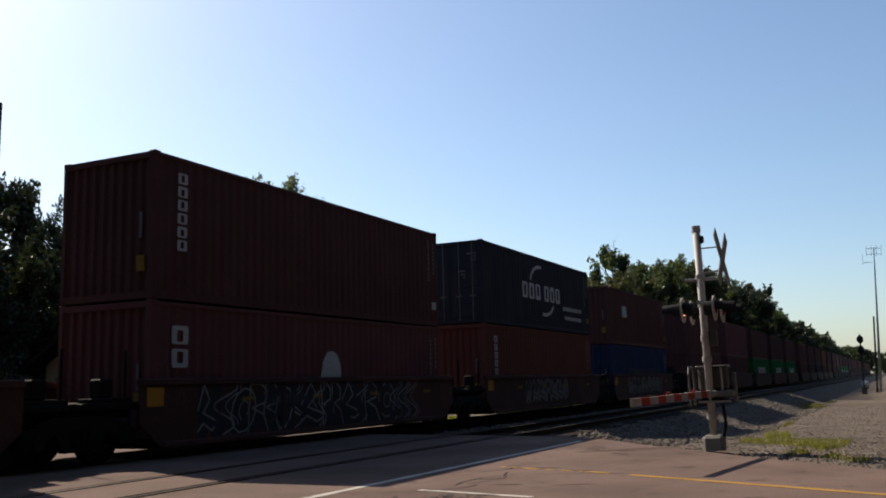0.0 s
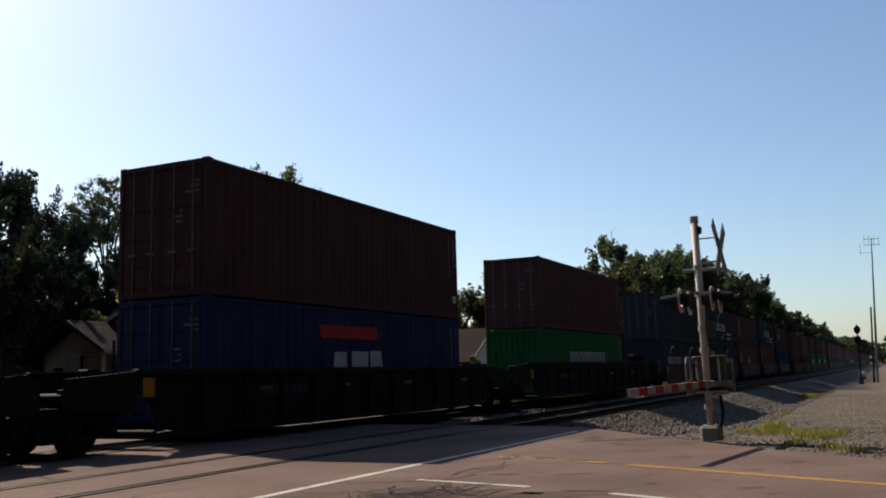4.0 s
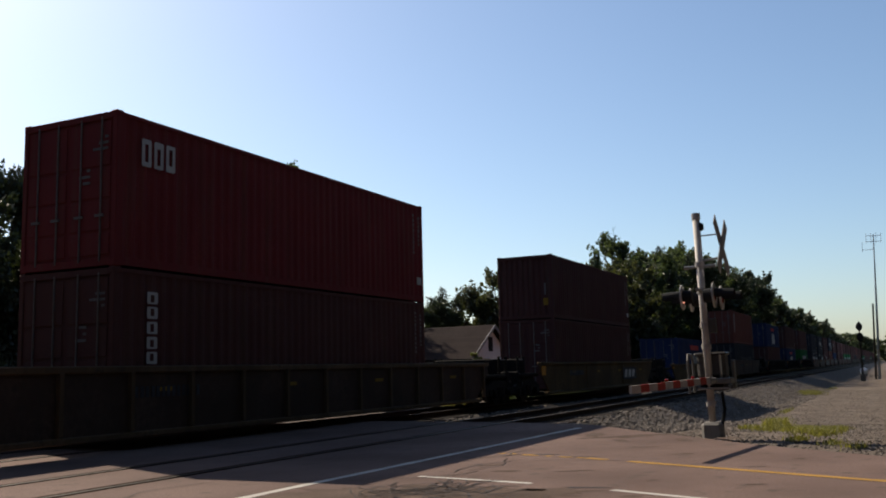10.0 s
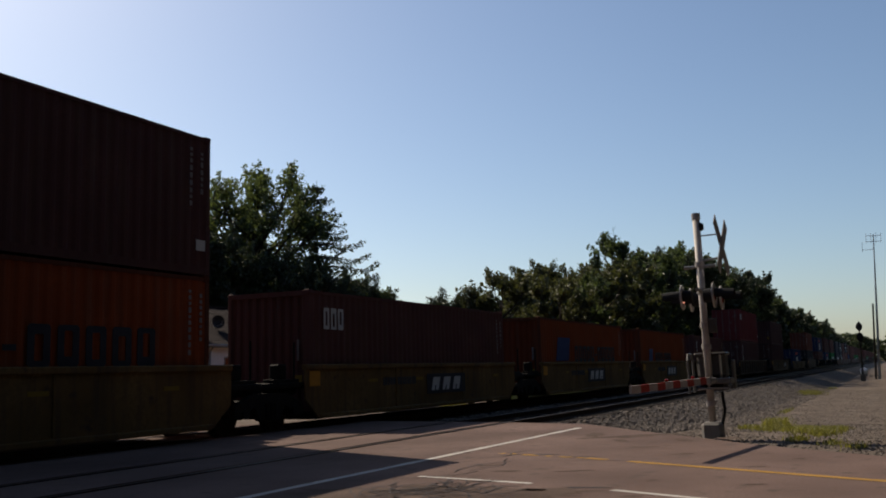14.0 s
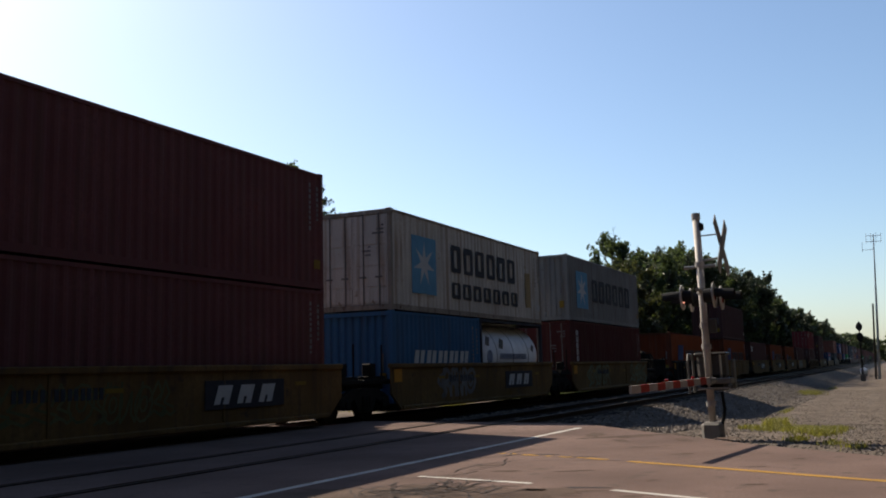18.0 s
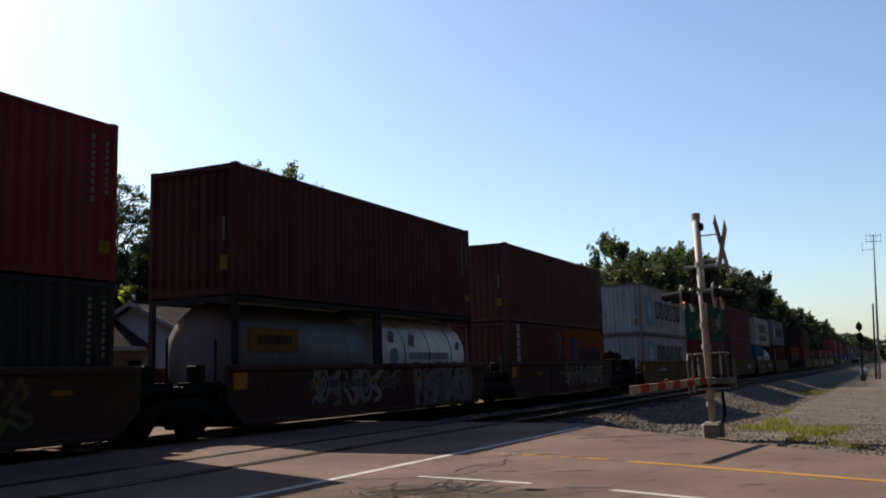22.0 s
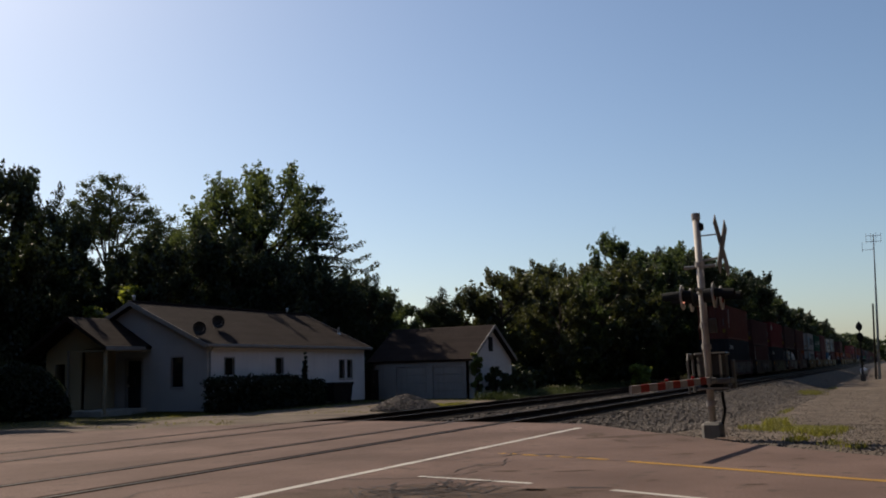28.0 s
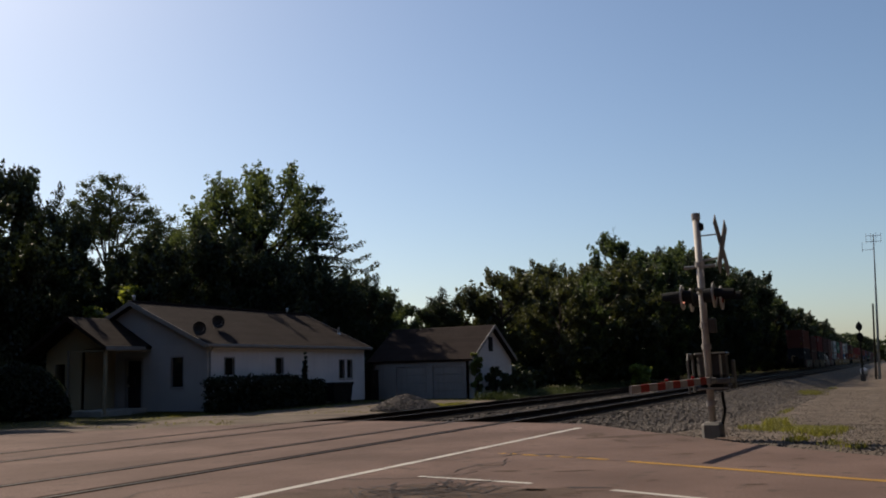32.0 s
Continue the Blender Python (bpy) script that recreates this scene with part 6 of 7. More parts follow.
def decorate(box, mark, length, h):
    """Lettering and emblems on the near side, as plain shapes in their colours."""
    y = -0.006

    def put(name, s, mat, label=""):
        if name == "lettering":
            # each bar a part of its own: faces that share corners belong together
            groups = []
            for q in s.f:
                if groups and min(q) <= groups[-1][1]:
                    groups[-1][0].append(q)
                    groups[-1][1] = max(groups[-1][1], *q)
                else:
                    groups.append([[q], max(q)])
            for faces, _ in groups:
                one = Solid()
                k = min(min(q) for q in faces)
                one.v = s.v[k:max(max(q) for q in faces) + 1]
                one.f = [tuple(i - k for i in q) for q in faces]
                part("lettering_bar", one.mesh("lettering_bar", mat), box, label)
            return
        ob = part(name, s.mesh(name, mat), box, label)
        if name in ("small_lettering", "sticker_marks"):
            ob["kind"] = "stuff"

    def bars_part(name, args, mat, label=""):
        put(name, bars(Solid(), *args), mat, label)

    f = length / 12.19
    if mark == "star":
        put("emblem_panel", Solid().box(1.18, y, 0.58, 2.85, y + 0.006, 2.25), light_blue_ink, "light blue square panel")
        s = Solid()
        star(s, 2.0, 1.42, 0.74, y - 0.004)
        put("emblem", s, white_ink, "white seven-pointed star")
        bars_part("lettering", (3.45, 0.98, 7.05, 1.05, 6), black_ink, "bold dark lettering bars")
    elif mark == "star_small":
        put("emblem_panel", Solid().box(1.25, y, 0.55, 2.85, y + 0.006, 2.28), light_blue_ink, "light blue square panel")
        s = Solid()
        star(s, 2.05, 1.45, 0.70, y - 0.004)
        put("emblem", s, white_ink, "white seven-pointed star")
        bars_part("lettering", (3.87, 1.38, 5.75, 0.88, 6), black_ink, "bold dark lettering bars")
        bars_part("lettering", (3.9, 0.54, 5.9, 0.52, 7), black_ink, "bold dark lettering bars")
        put("panel", Solid().box(10.5, y, 0.58, 11.05, y + 0.006, 1.9), paint("rusty panel", (0.28, 0.20, 0.10), var=0.3), "rusty brown panel")
    elif mark == "arc":
        s = bars(Solid(), 3.72, 1.15, 2.15, 0.62, 3)
        bars(s, 6.17, 1.15, 2.05, 0.62, 3)
        put("curved_stroke", Solid().ribbon([(4.67, 1.93), (4.85, 2.16), (5.1, 2.34), (5.5, 2.46), (5.92, 2.48)], 0.13, y), white_ink)
        put("curved_stroke", Solid().ribbon([(5.97, 0.60), (6.4, 0.60), (6.8, 0.68), (7.08, 0.82), (7.27, 0.98)], 0.13, y), white_ink)
        put("lettering", s, white_ink, "white lettering bars between two curved strokes")
        s = bars(Solid(), 8.5, 0.90, 2.55, 0.17, 12)
        bars(s, 8.68, 0.52, 2.27, 0.15, 14)
        put("small_lettering", s, white_ink)
    elif mark == "arc_low":
        s = bars(Solid(), 1.08, 1.0, 1.95, 0.56, 3)
        bars(s, 3.25, 1.0, 1.95, 0.56, 3)
        put("curved_stroke", Solid().ribbon([(1.82, 1.73), (2.0, 1.95), (2.3, 2.12), (2.7, 2.2), (3.05, 2.21)], 0.12, y), white_ink)
        put("lettering", s, white_ink, "white lettering bars under a curved stroke")
    elif mark == "column":
        put("lettering", column(Solid(), 0.66, 2.56, 0.27, 1.62, 6), white_ink, "white lettering bars running downwards")
    elif mark == "column_low":
        put("lettering", column(Solid(), 0.83, 2.48, 0.27, 1.40, 5), white_ink, "white lettering bars running downwards")
    elif mark == "short":
        put("lettering", bars(Solid(), 0.6, 1.95, 0.97, 0.53, 3), white_ink, "short white lettering bars")
    elif mark == "wide_spaced":
        s = Solid()
        for a, b in ((2.38, 3.23), (4.6, 5.48), (6.84, 7.67), (8.96, 9.73)):
            bars(s, a, 1.18, (b - a) * 1.1, 0.60, 1)
        put("lettering", s, white_ink, "four spaced white lettering bars")
        for k in range(4):
            put("graffiti", Solid().ribbon([(0.35 + 0.34 * k, 0.75), (0.42 + 0.34 * k, 1.15), (0.62 + 0.34 * k, 1.35), (0.58 + 0.34 * k, 0.8)], 0.16, y), spray_ink, "pale sprayed blotch")
        put("sticker", Solid().box(10.2, y, 0.99, 10.63, y + 0.008, 2.23), white_ink, "tall white sticker")
        s = Solid()
        for i in range(4):
            s.box(10.25, y - 0.004, 1.15 + 0.28 * i, 10.58, y, 1.22 + 0.28 * i)
        put("sticker_marks", s, red_ink)
        bars_part("small_lettering", (5.57, 0.70, 1.15, 0.2, 7), white_ink)
    elif mark == "low_words":
        s = bars(Solid(), 0.7, 1.05, 2.5, 0.38, 7)
        bars(s, 4.5, 1.05, 1.0, 0.36, 3)
        put("curved_stroke", Solid().ribbon([(3.28, 1.52), (3.6, 1.46), (3.85, 1.32), (4.1, 1.08)], 0.10, y), white_ink)
        bars(s, 4.64, 1.98, 0.98, 0.15, 6)
        bars(s, 4.9, 1.74, 0.4, 0.12, 3)
        put("lettering", s, white_ink, "white lettering bars with a curved emblem")
    elif mark == "slab":
        s = Solid()
        s.plate([(4.65, 0.35), (5.45, 0.35), (5.35, 1.48), (4.80, 1.48)], y, y + 0.008)
        s.plate([(5.62, 0.35), (6.35, 0.35), (6.45, 1.50), (5.62, 1.50)], y, y + 0.008)
        s.plate([(6.55, 0.35), (7.40, 0.35), (7.10, 1.52), (6.55, 1.52)], y, y + 0.008)
        put("lettering", s, white_ink, "bold white lettering blocks")
        put("red_emblem", Solid().plate([(4.2, 1.82), (7.0, 1.82), (6.9, 2.14), (4.1, 2.14)], y, y + 0.008), red_ink, "faded red emblem")
    elif mark == "blue_emblem":
        put("emblem", Solid().plate([(1.85 * f, 1.15), (3.45 * f, 1.15), (3.75 * f, 2.12), (2.15 * f, 2.12)], y, y + 0.008), blue_ink, "dark blue slanted emblem")
        s = bars(Solid(), 4.3 * f, 1.10, 3.0 * f, 0.70, 5)
        s.box(7.35 * f, y, 1.36, 7.6 * f, y + 0.008, 1.46)
        bars(s, 7.75 * f, 1.10, 3.0 * f, 0.70, 5)
        put("lettering", s, black_ink, "dark lettering bars")
    elif mark == "small_emblem":
        put("emblem", Solid().plate([(1.95, 0.98), (2.80, 0.98), (2.98, 1.80), (2.13, 1.80)], y, y + 0.008), blue_ink, "dark blue slanted emblem")
        s = bars(Solid(), 3.5, 1.05, 2.0, 0.55, 5)
        s.box(5.55, y, 1.26, 5.72, y + 0.008, 1.34)
        bars(s, 5.8, 1.05, 1.9, 0.55, 5)
        put("lettering", s, black_ink, "dark lettering bars")
    elif mark == "low_green":
        put("lettering", bars(Solid(), 3.5, 1.08, 5.45, 0.6, 9), white_ink, "white lettering bars along the lower side")
    elif mark == "flag_words":
        s = bars(Solid(), 1.12, h - 0.82, 1.1, 0.30, 3)
        bars(s, 2.25, h - 0.82, 0.35, 0.08, 2)
        for i in range(3):
            s.box(0.43 + 0.05 * i, y, h - 0.82 + 0.12 * i, 0.98 - 0.04 * (i == 1), y + 0.008, h - 0.75 + 0.12 * i)
        put("lettering", s, white_ink, "white striped flag and lettering bars")
    elif mark == "low_short":
        s = Solid()
        for i in range(5):
            b = 1.25 + 0.78 * i
            s.plate([(b, 1.03), (b + 0.26, 1.03), (b + 0.38, 1.48), (b + 0.12, 1.48)], y, y + 0.008)
            s.plate([(b + 0.36, 1.03), (b + 0.60, 1.03), (b + 0.72, 1.48), (b + 0.48, 1.48)], y, y + 0.008)
        put("lettering", s, white_ink, "slanted white lettering bars")
    elif mark == "low_row":
        put("lettering", bars(Solid(), length * 0.25, 1.1, length * 0.6, 0.3, 12), dim_ink, "row of white lettering bars")
    elif mark == "shield":
        put("lettering", column(Solid(), 0.55, 2.12, 0.46, 0.9, 2), white_ink, "two tall white sign blocks")
        put("shield", Solid().plate([(5.68, 1.03), (6.62, 1.03), (6.56, 1.42), (6.42, 1.66), (6.2, 1.74), (5.98, 1.70), (5.80, 1.50)], y, y + 0.008), white_ink, "white shield-shaped emblem")
    elif mark == "leaf":
        put("emblem", Solid().plate([(3.28, 1.70), (3.46, 1.92), (3.28, 2.14), (3.10, 1.92)], y, y + 0.008), white_ink, "small white diamond sign")
    elif mark == "green_block":
        put("emblem", Solid().box(length * 0.2, y, h * 0.5, length * 0.27, y + 0.008, h * 0.7), white_ink, "white sticker")


def side_marks(box, length, h, seed):
    """The number columns near the front end and the small stickers: plain bars."""
    rng = random.Random(seed)
    s = Solid()
    for x, top, low in ((length - 0.62, 0.30, 1.5), (length - 0.30, 0.36, 1.25)):
        z = h - top
        while z > h - low:
            l = rng.uniform(0.05, 0.11)
            s.box(x, -0.005, z - l, x + 0.07, 0.003, z)
            z -= l + 0.05
    part("number_marking", s.mesh("number_marking", spray_ink), box)["kind"] = "stuff"
    part("sticker", Solid().box(length - 0.42, -0.005, 0.5, length - 0.16, 0.003, 0.72).mesh("sticker", yellow_ink if seed % 3 else white_ink), box)


def container(u, z, colour, h, mark="", doors=False, length=12.19, detail=True, label="", seed=1):
    mat = C[colour]
    words = colour.replace("_", "-")
    text = label or f"{words} corrugated steel shipping container on the train"
    box = aboard(thing("shipping_container", text, "container", "containers on the train"), u, SIDE_Y, z)
    side = stored(("side", length, h, colour), lambda: box_side(length, h, mat))
    part("side_wall", side, box)
    back = part("side_wall", side, box, at=(length, WIDTH, 0))
    back.rotation_euler = (0, 0, math.pi)
    part("roof", stored(("roof", length, h, colour), lambda: box_roof(length, h, mat)), box)
    if detail:
        part("floor", stored(("floor", length), lambda: box_plate(length, h, black_steel)), box)
    front = part("end_wall", stored(("end", h, colour), lambda: box_end(h, mat)), box, at=(length, WIDTH, 0))
    front.rotation_euler = (0, 0, math.pi)
    part("frame", stored(("frame", length, h, colour), lambda: box_frame(length, h, FRAME.get(colour, mat))), box)
    if doors:
        for k in (0, 1):
            leaf = part("door", stored(("leaf", h, colour), lambda: door_leaf(h, mat)), box, at=(0, 0.10 if k == 0 else WIDTH / 2 + 0.005, 0))
            if detail:
                for z0, z1 in ((0.22, 0.62), (0.68, 1.22), (1.28, 1.82), (1.88, h - 0.2)):
                    part("door_panel", stored(("door_panel", z0, h, colour), lambda: door_panel(z0, z1, mat)), leaf)
                for a in (0.28, 0.80):
                    rod_mesh = stored(("rod", h, colour), lambda: Solid().rod((0, 0, 0.1), (0, 0, h - 0.1), 0.019, None, 6).box(-0.03, -0.09, 0.92, 0.0, 0.12, 0.97).mesh("lock_rod", rod_steel))
                    part("lock_rod", rod_mesh, leaf, at=(0.0, a, 0))
        if detail:
            s = Solid()
            for i in range(3):
                s.box(0.0, 0.22, h - 0.50 - 0.11 * i, 0.010, 0.30 + 0.15 * ((i * 7 + seed) % 3), h - 0.45 - 0.11 * i)
                s.box(0.0, 0.66, h - 1.1 - 0.12 * i, 0.010, 0.74 + 0.1 * ((i * 5 + seed) % 3), h - 1.05 - 0.12 * i)
            part("number_marking", s.mesh("number_marking", grey_ink), box)["kind"] = "stuff"
    else:
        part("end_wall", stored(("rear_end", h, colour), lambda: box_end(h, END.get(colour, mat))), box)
        if detail:
            part("sticker", stored("end_sticker", lambda: Solid().box(0.0, 0.22, 0.55, 0.028, 0.42, 0.85).mesh("sticker", yellow_ink)), box)
            s = stored(("endcol", h), lambda: Solid().box(0.0, 0.30, h - 1.7, 0.026, 0.36, h - 1.2).mesh("number_marking", grey_ink))
            part("number_marking", s, box)
    if detail:
        cm = stored(("cast", colour), lambda: cast_mesh(FRAME.get(colour, mat)))
        for x, sx in ((0, 1), (length, -1)):
            for y, sy in ((0, 1), (WIDTH, -1)):
                for zz, sz in ((0, 1), (h, -1)):
                    o = part("corner_casting", cm, box, at=(x, y, zz))
                    o.scale = (sx, sy, sz)
        side_marks(box, length, h, seed)
    if mark:
        decorate(box, mark, length, h)
    return box


tank_band = paint("dull tank band", (0.16, 0.16, 0.165), rough=0.6)


def tank_container(u, z, white, seed):
    """A tank in a steel frame, six metres long."""
    length, h = 6.06, 2.591
    mat = tank_white if white else tank_grey
    fm = C["black"] if not white else C["navy"]
    box = aboard(thing("tank_container", "white cylindrical tank in a dark steel frame on the train" if white else "grey cylindrical tank in a dark steel frame on the train", "container", "containers on the train"), u, SIDE_Y, z)
    s = Solid()
    n, prof = 28, [(0.22, 0.40), (0.28, 0.80), (0.40, 1.06), (0.56, 1.17), (length - 0.56, 1.17), (length - 0.40, 1.06), (length - 0.28, 0.80), (length - 0.22, 0.40)]
    for x, r in prof:
        for i in range(n):
            t = 2 * math.pi * i / n
            s.v.append((x, WIDTH / 2 + r * math.cos(t), 1.33 + r * math.sin(t)))
    for j in range(len(prof) - 1):
        for i in range(n):
            q = (i + 1) % n
            s.f.append((j * n + i, j * n + q, (j + 1) * n + q, (j + 1) * n + i))
    s.f.append(tuple(reversed(range(n))))
    s.f.append(tuple(range((len(prof) - 1) * n, len(prof) * n)))
    shell = part("shell", s.mesh("shell", mat, True), box)
    for x in (1.5, 3.03, 4.55):
        b = Solid()
        for i in range(n):
            t0, t1 = 2 * math.pi * i / n, 2 * math.pi * (i + 1) / n
            b.face(*[(x + dx, WIDTH / 2 + 1.183 * math.cos(t), 1.33 + 1.183 * math.sin(t)) for dx, t in ((-0.03, t0), (-0.03, t1), (0.03, t1), (0.03, t0))])
        part("band", b.mesh("band", tank_band), shell)
    part("walkway", Solid().block(0.5, WIDTH / 2 - 0.3, 2.50, length - 0.5, WIDTH / 2 + 0.3, 2.55, 0.01).mesh("walkway", metal_mat), box)
    f = Solid()
    for x0 in (0.0, length - 0.13):
        for y0 in (0.0, WIDTH - 0.13):
            f.block(x0, y0, 0.0, x0 + 0.13, y0 + 0.13, h, 0.015)
        f.box(x0, 0.1, h - 0.13, x0 + 0.12, WIDTH - 0.1, h - 0.01)
        f.box(x0, 0.1, 0.02, x0 + 0.12, WIDTH - 0.1, 0.16)
    for y0 in (0.0, WIDTH - 0.10):
        f.box(0.1, y0, 0.03, length - 0.1, y0 + 0.1, 0.15)
        f.box(0.1, y0, h - 0.10, length - 0.1, y0 + 0.08, h - 0.02)
    part("frame", f.mesh("frame", fm), box)
    w = Solid()
    if white:
        part("emblem", Solid().rod((0.85, 0.05, 1.30), (0.85, 0.035, 1.30), 0.24, None, 16).mesh("emblem", faint_blue), box, "faded blue-grey round emblem")
        part("lettering", bars(w, 1.75, 1.22, 2.6, 0.20, 9, 0.035).mesh("lettering", faint_blue), box)["kind"] = "stuff"
        for x0, z0, k in ((0.62, 1.72, 0.30), (1.75, 1.62, 0.34), (4.9, 1.55, 0.22)):
            part("patch", Solid().plate([(x0, z0), (x0 + k, z0 - 0.05), (x0 + k * 1.1, z0 + k * 0.8), (x0 + 0.04, z0 + k)], 0.02 + (z0 - 1.3) ** 2 * 0.46, 0.035 + (z0 - 1.3) ** 2 * 0.46).mesh("patch", grey_ink), box, "faded grey patch")
    else:
        part("placard_panel", Solid().block(0.55, 0.03, 1.40, 2.35, 0.06, 1.92, 0.003).mesh("placard_panel", ochre_ink), box, "dull orange panel with dark lettering bars")
        part("lettering", bars(w, 0.8, 1.56, 1.3, 0.20, 6, 0.02).mesh("lettering", black_ink), box)["kind"] = "stuff"
    return box


def graffiti(s, x0, x1, z0, z1, y, seed, w=0.06):
    """Sprayed loops, arcs and blobs that spell nothing."""
    rng = random.Random(seed)
    x = x0
    h = z1 - z0
    while x < x1:
        c = rng.uniform(0.45, 0.9) * h
        kind = rng.randint(0, 4)
        cx, cz = x + c / 2, z0 + h * rng.uniform(0.42, 0.58)
        lean = rng.uniform(-0.15, 0.25)

        def bend(pts):
            return [(px + lean * (pz - z0), pz) for px, pz in pts]

        if kind == 0:
            s.ribbon(bend([(cx + c * 0.5 * math.cos(t / 11 * 6.2), cz + h * 0.45 * math.sin(t / 11 * 6.2)) for t in range(12)]), w, y)
            s.ribbon(bend([(cx + c * 0.2 * math.cos(t / 7 * 6.2), cz + h * 0.2 * math.sin(t / 7 * 6.2)) for t in range(8)]), w * 0.8, y)
        elif kind == 1:
            s.ribbon(bend([(x, z1), (x + c * 0.1, z0 + h * 0.4), (x + c * 0.25, z0), (x + c * 0.45, z0 + h * 0.2), (x + c * 0.55, z0 + h * 0.75), (x + c * 0.7, z0 + h * 0.2), (x + c * 0.95, z0), (x + c, z1)]), w, y)
        elif kind == 2:
            s.ribbon(bend([(x + c * 0.1, z0), (x + c * 0.08, z1), (x + c * 0.5, z1), (x + c * 0.8, z1 - h * 0.15), (x + c * 0.75, z0 + h * 0.6), (x + c * 0.2, z0 + h * 0.5), (x + c * 0.7, z0 + h * 0.35), (x + c * 0.95, z0)]), w, y)
        elif kind == 3:
            s.ribbon(bend([(cx + c * 0.45 * math.sin(t * 0.75), z0 + h * t / 11) for t in range(12)]), w, y)
            s.ribbon(bend([(cx + c * 0.3 + c * 0.3 * math.sin(t * 0.75), z0 + h * t / 11) for t in range(12)]), w * 0.7, y)
        else:
            s.ribbon(bend([(x, z0 + h * 0.1), (x + c * 0.3, z0 + h * 0.25), (x + c * 0.8, z0 + h * 0.1), (x + c * 1.1, z0 + h * 0.2)]), w, y)
            s.ribbon(bend([(x, z0 + h * 0.5), (x + c * 0.4, z1), (x + c * 0.7, z0 + h * 0.7), (x + c * 0.3, z0 + h * 0.45), (x + c, z0 + h * 0.3)]), w, y)
        x += c * rng.uniform(0.6, 0.9)
    return s


def sill_plate(length, chamfer, high=1.45):
    """The tall side plate of a well, cut away at its lower corners."""
    pts = [(chamfer, 0.235), (length - chamfer, 0.235), (length, 0.24 + chamfer * 0.8), (length, high), (0, high), (0, 0.24 + chamfer * 0.8)]
    return Solid().plate(pts, -0.20, -0.15)


def truck(parent, x, first=True):
    """Two axles with their wheels in cast side frames, half below the body."""
    t = part("truck", stored("bolster", lambda: Solid().block(-0.28, -0.1, 0.42, 0.28, WIDTH + 0.1, 0.72, 0.04).mesh("bolster", black_steel)), parent, "black cast-steel truck", at=(x, 0, 0))

    def frame_mesh():
        s = Solid()
        for y0 in (-0.12,):
            s.plate([(-1.25, 0.38), (-1.0, 0.34), (-0.55, 0.60), (-0.35, 0.28), (0.35, 0.28), (0.55, 0.60), (1.0, 0.34), (1.25, 0.38), (1.2, 0.62), (0.6, 0.86), (-0.6, 0.86), (-1.2, 0.62)], y0, y0 + 0.14)
            for a in (-0.89, 0.89):
                s.rod((a, y0 - 0.05, 0.46), (a, y0 + 0.02, 0.46), 0.11, None, 10)
            for a in (-0.14, 0.0, 0.14):
                s.rod((a, y0 - 0.02, 0.34), (a, y0 - 0.02, 0.66), 0.055, None, 7)
        return s.mesh("side_frame", black_steel)

    part("side_frame", stored("side_frame", frame_mesh), t)
    part("side_frame", stored("side_frame", frame_mesh), t, at=(0, WIDTH + 0.10, 0))

    def wheel_mesh():
        s = Solid()
        n = 26
        prof = [(0.0, 0.12), (0.0, 0.28), (-0.03, 0.36), (-0.06, 0.42), (0.06, 0.425), (0.09, 0.455), (0.11, 0.455), (0.11, 0.36), (0.07, 0.28), (0.09, 0.12)]
        for y, r in prof:
            for i in range(n):
                a = 2 * math.pi * i / n
                s.v.append((r * math.cos(a), y, r * math.sin(a)))
        for j in range(len(prof) - 1):
            for i in range(n):
                q = (i + 1) % n
                s.f.append((j * n + i, j * n + q, (j + 1) * n + q, (j + 1) * n + i))
        s.f.append(tuple(range(n)))
        return s.mesh("wheel", wheel_steel)

    for a in (-0.89, 0.89):
        for y, k in ((WIDTH / 2 - 0.75, 1), (WIDTH / 2 + 0.75, -1)):
            w = part("wheel", stored("wheel", wheel_mesh), t, "worn steel wheel", at=(a, y, 0.425))
            w.scale = (1, k, 1)
        part("axle", stored("axle", lambda: Solid().rod((0, -0.02, 0.425), (0, WIDTH + 0.02, 0.425), 0.08, None, 8).mesh("axle", black_steel)), t, at=(a, 0, 0))


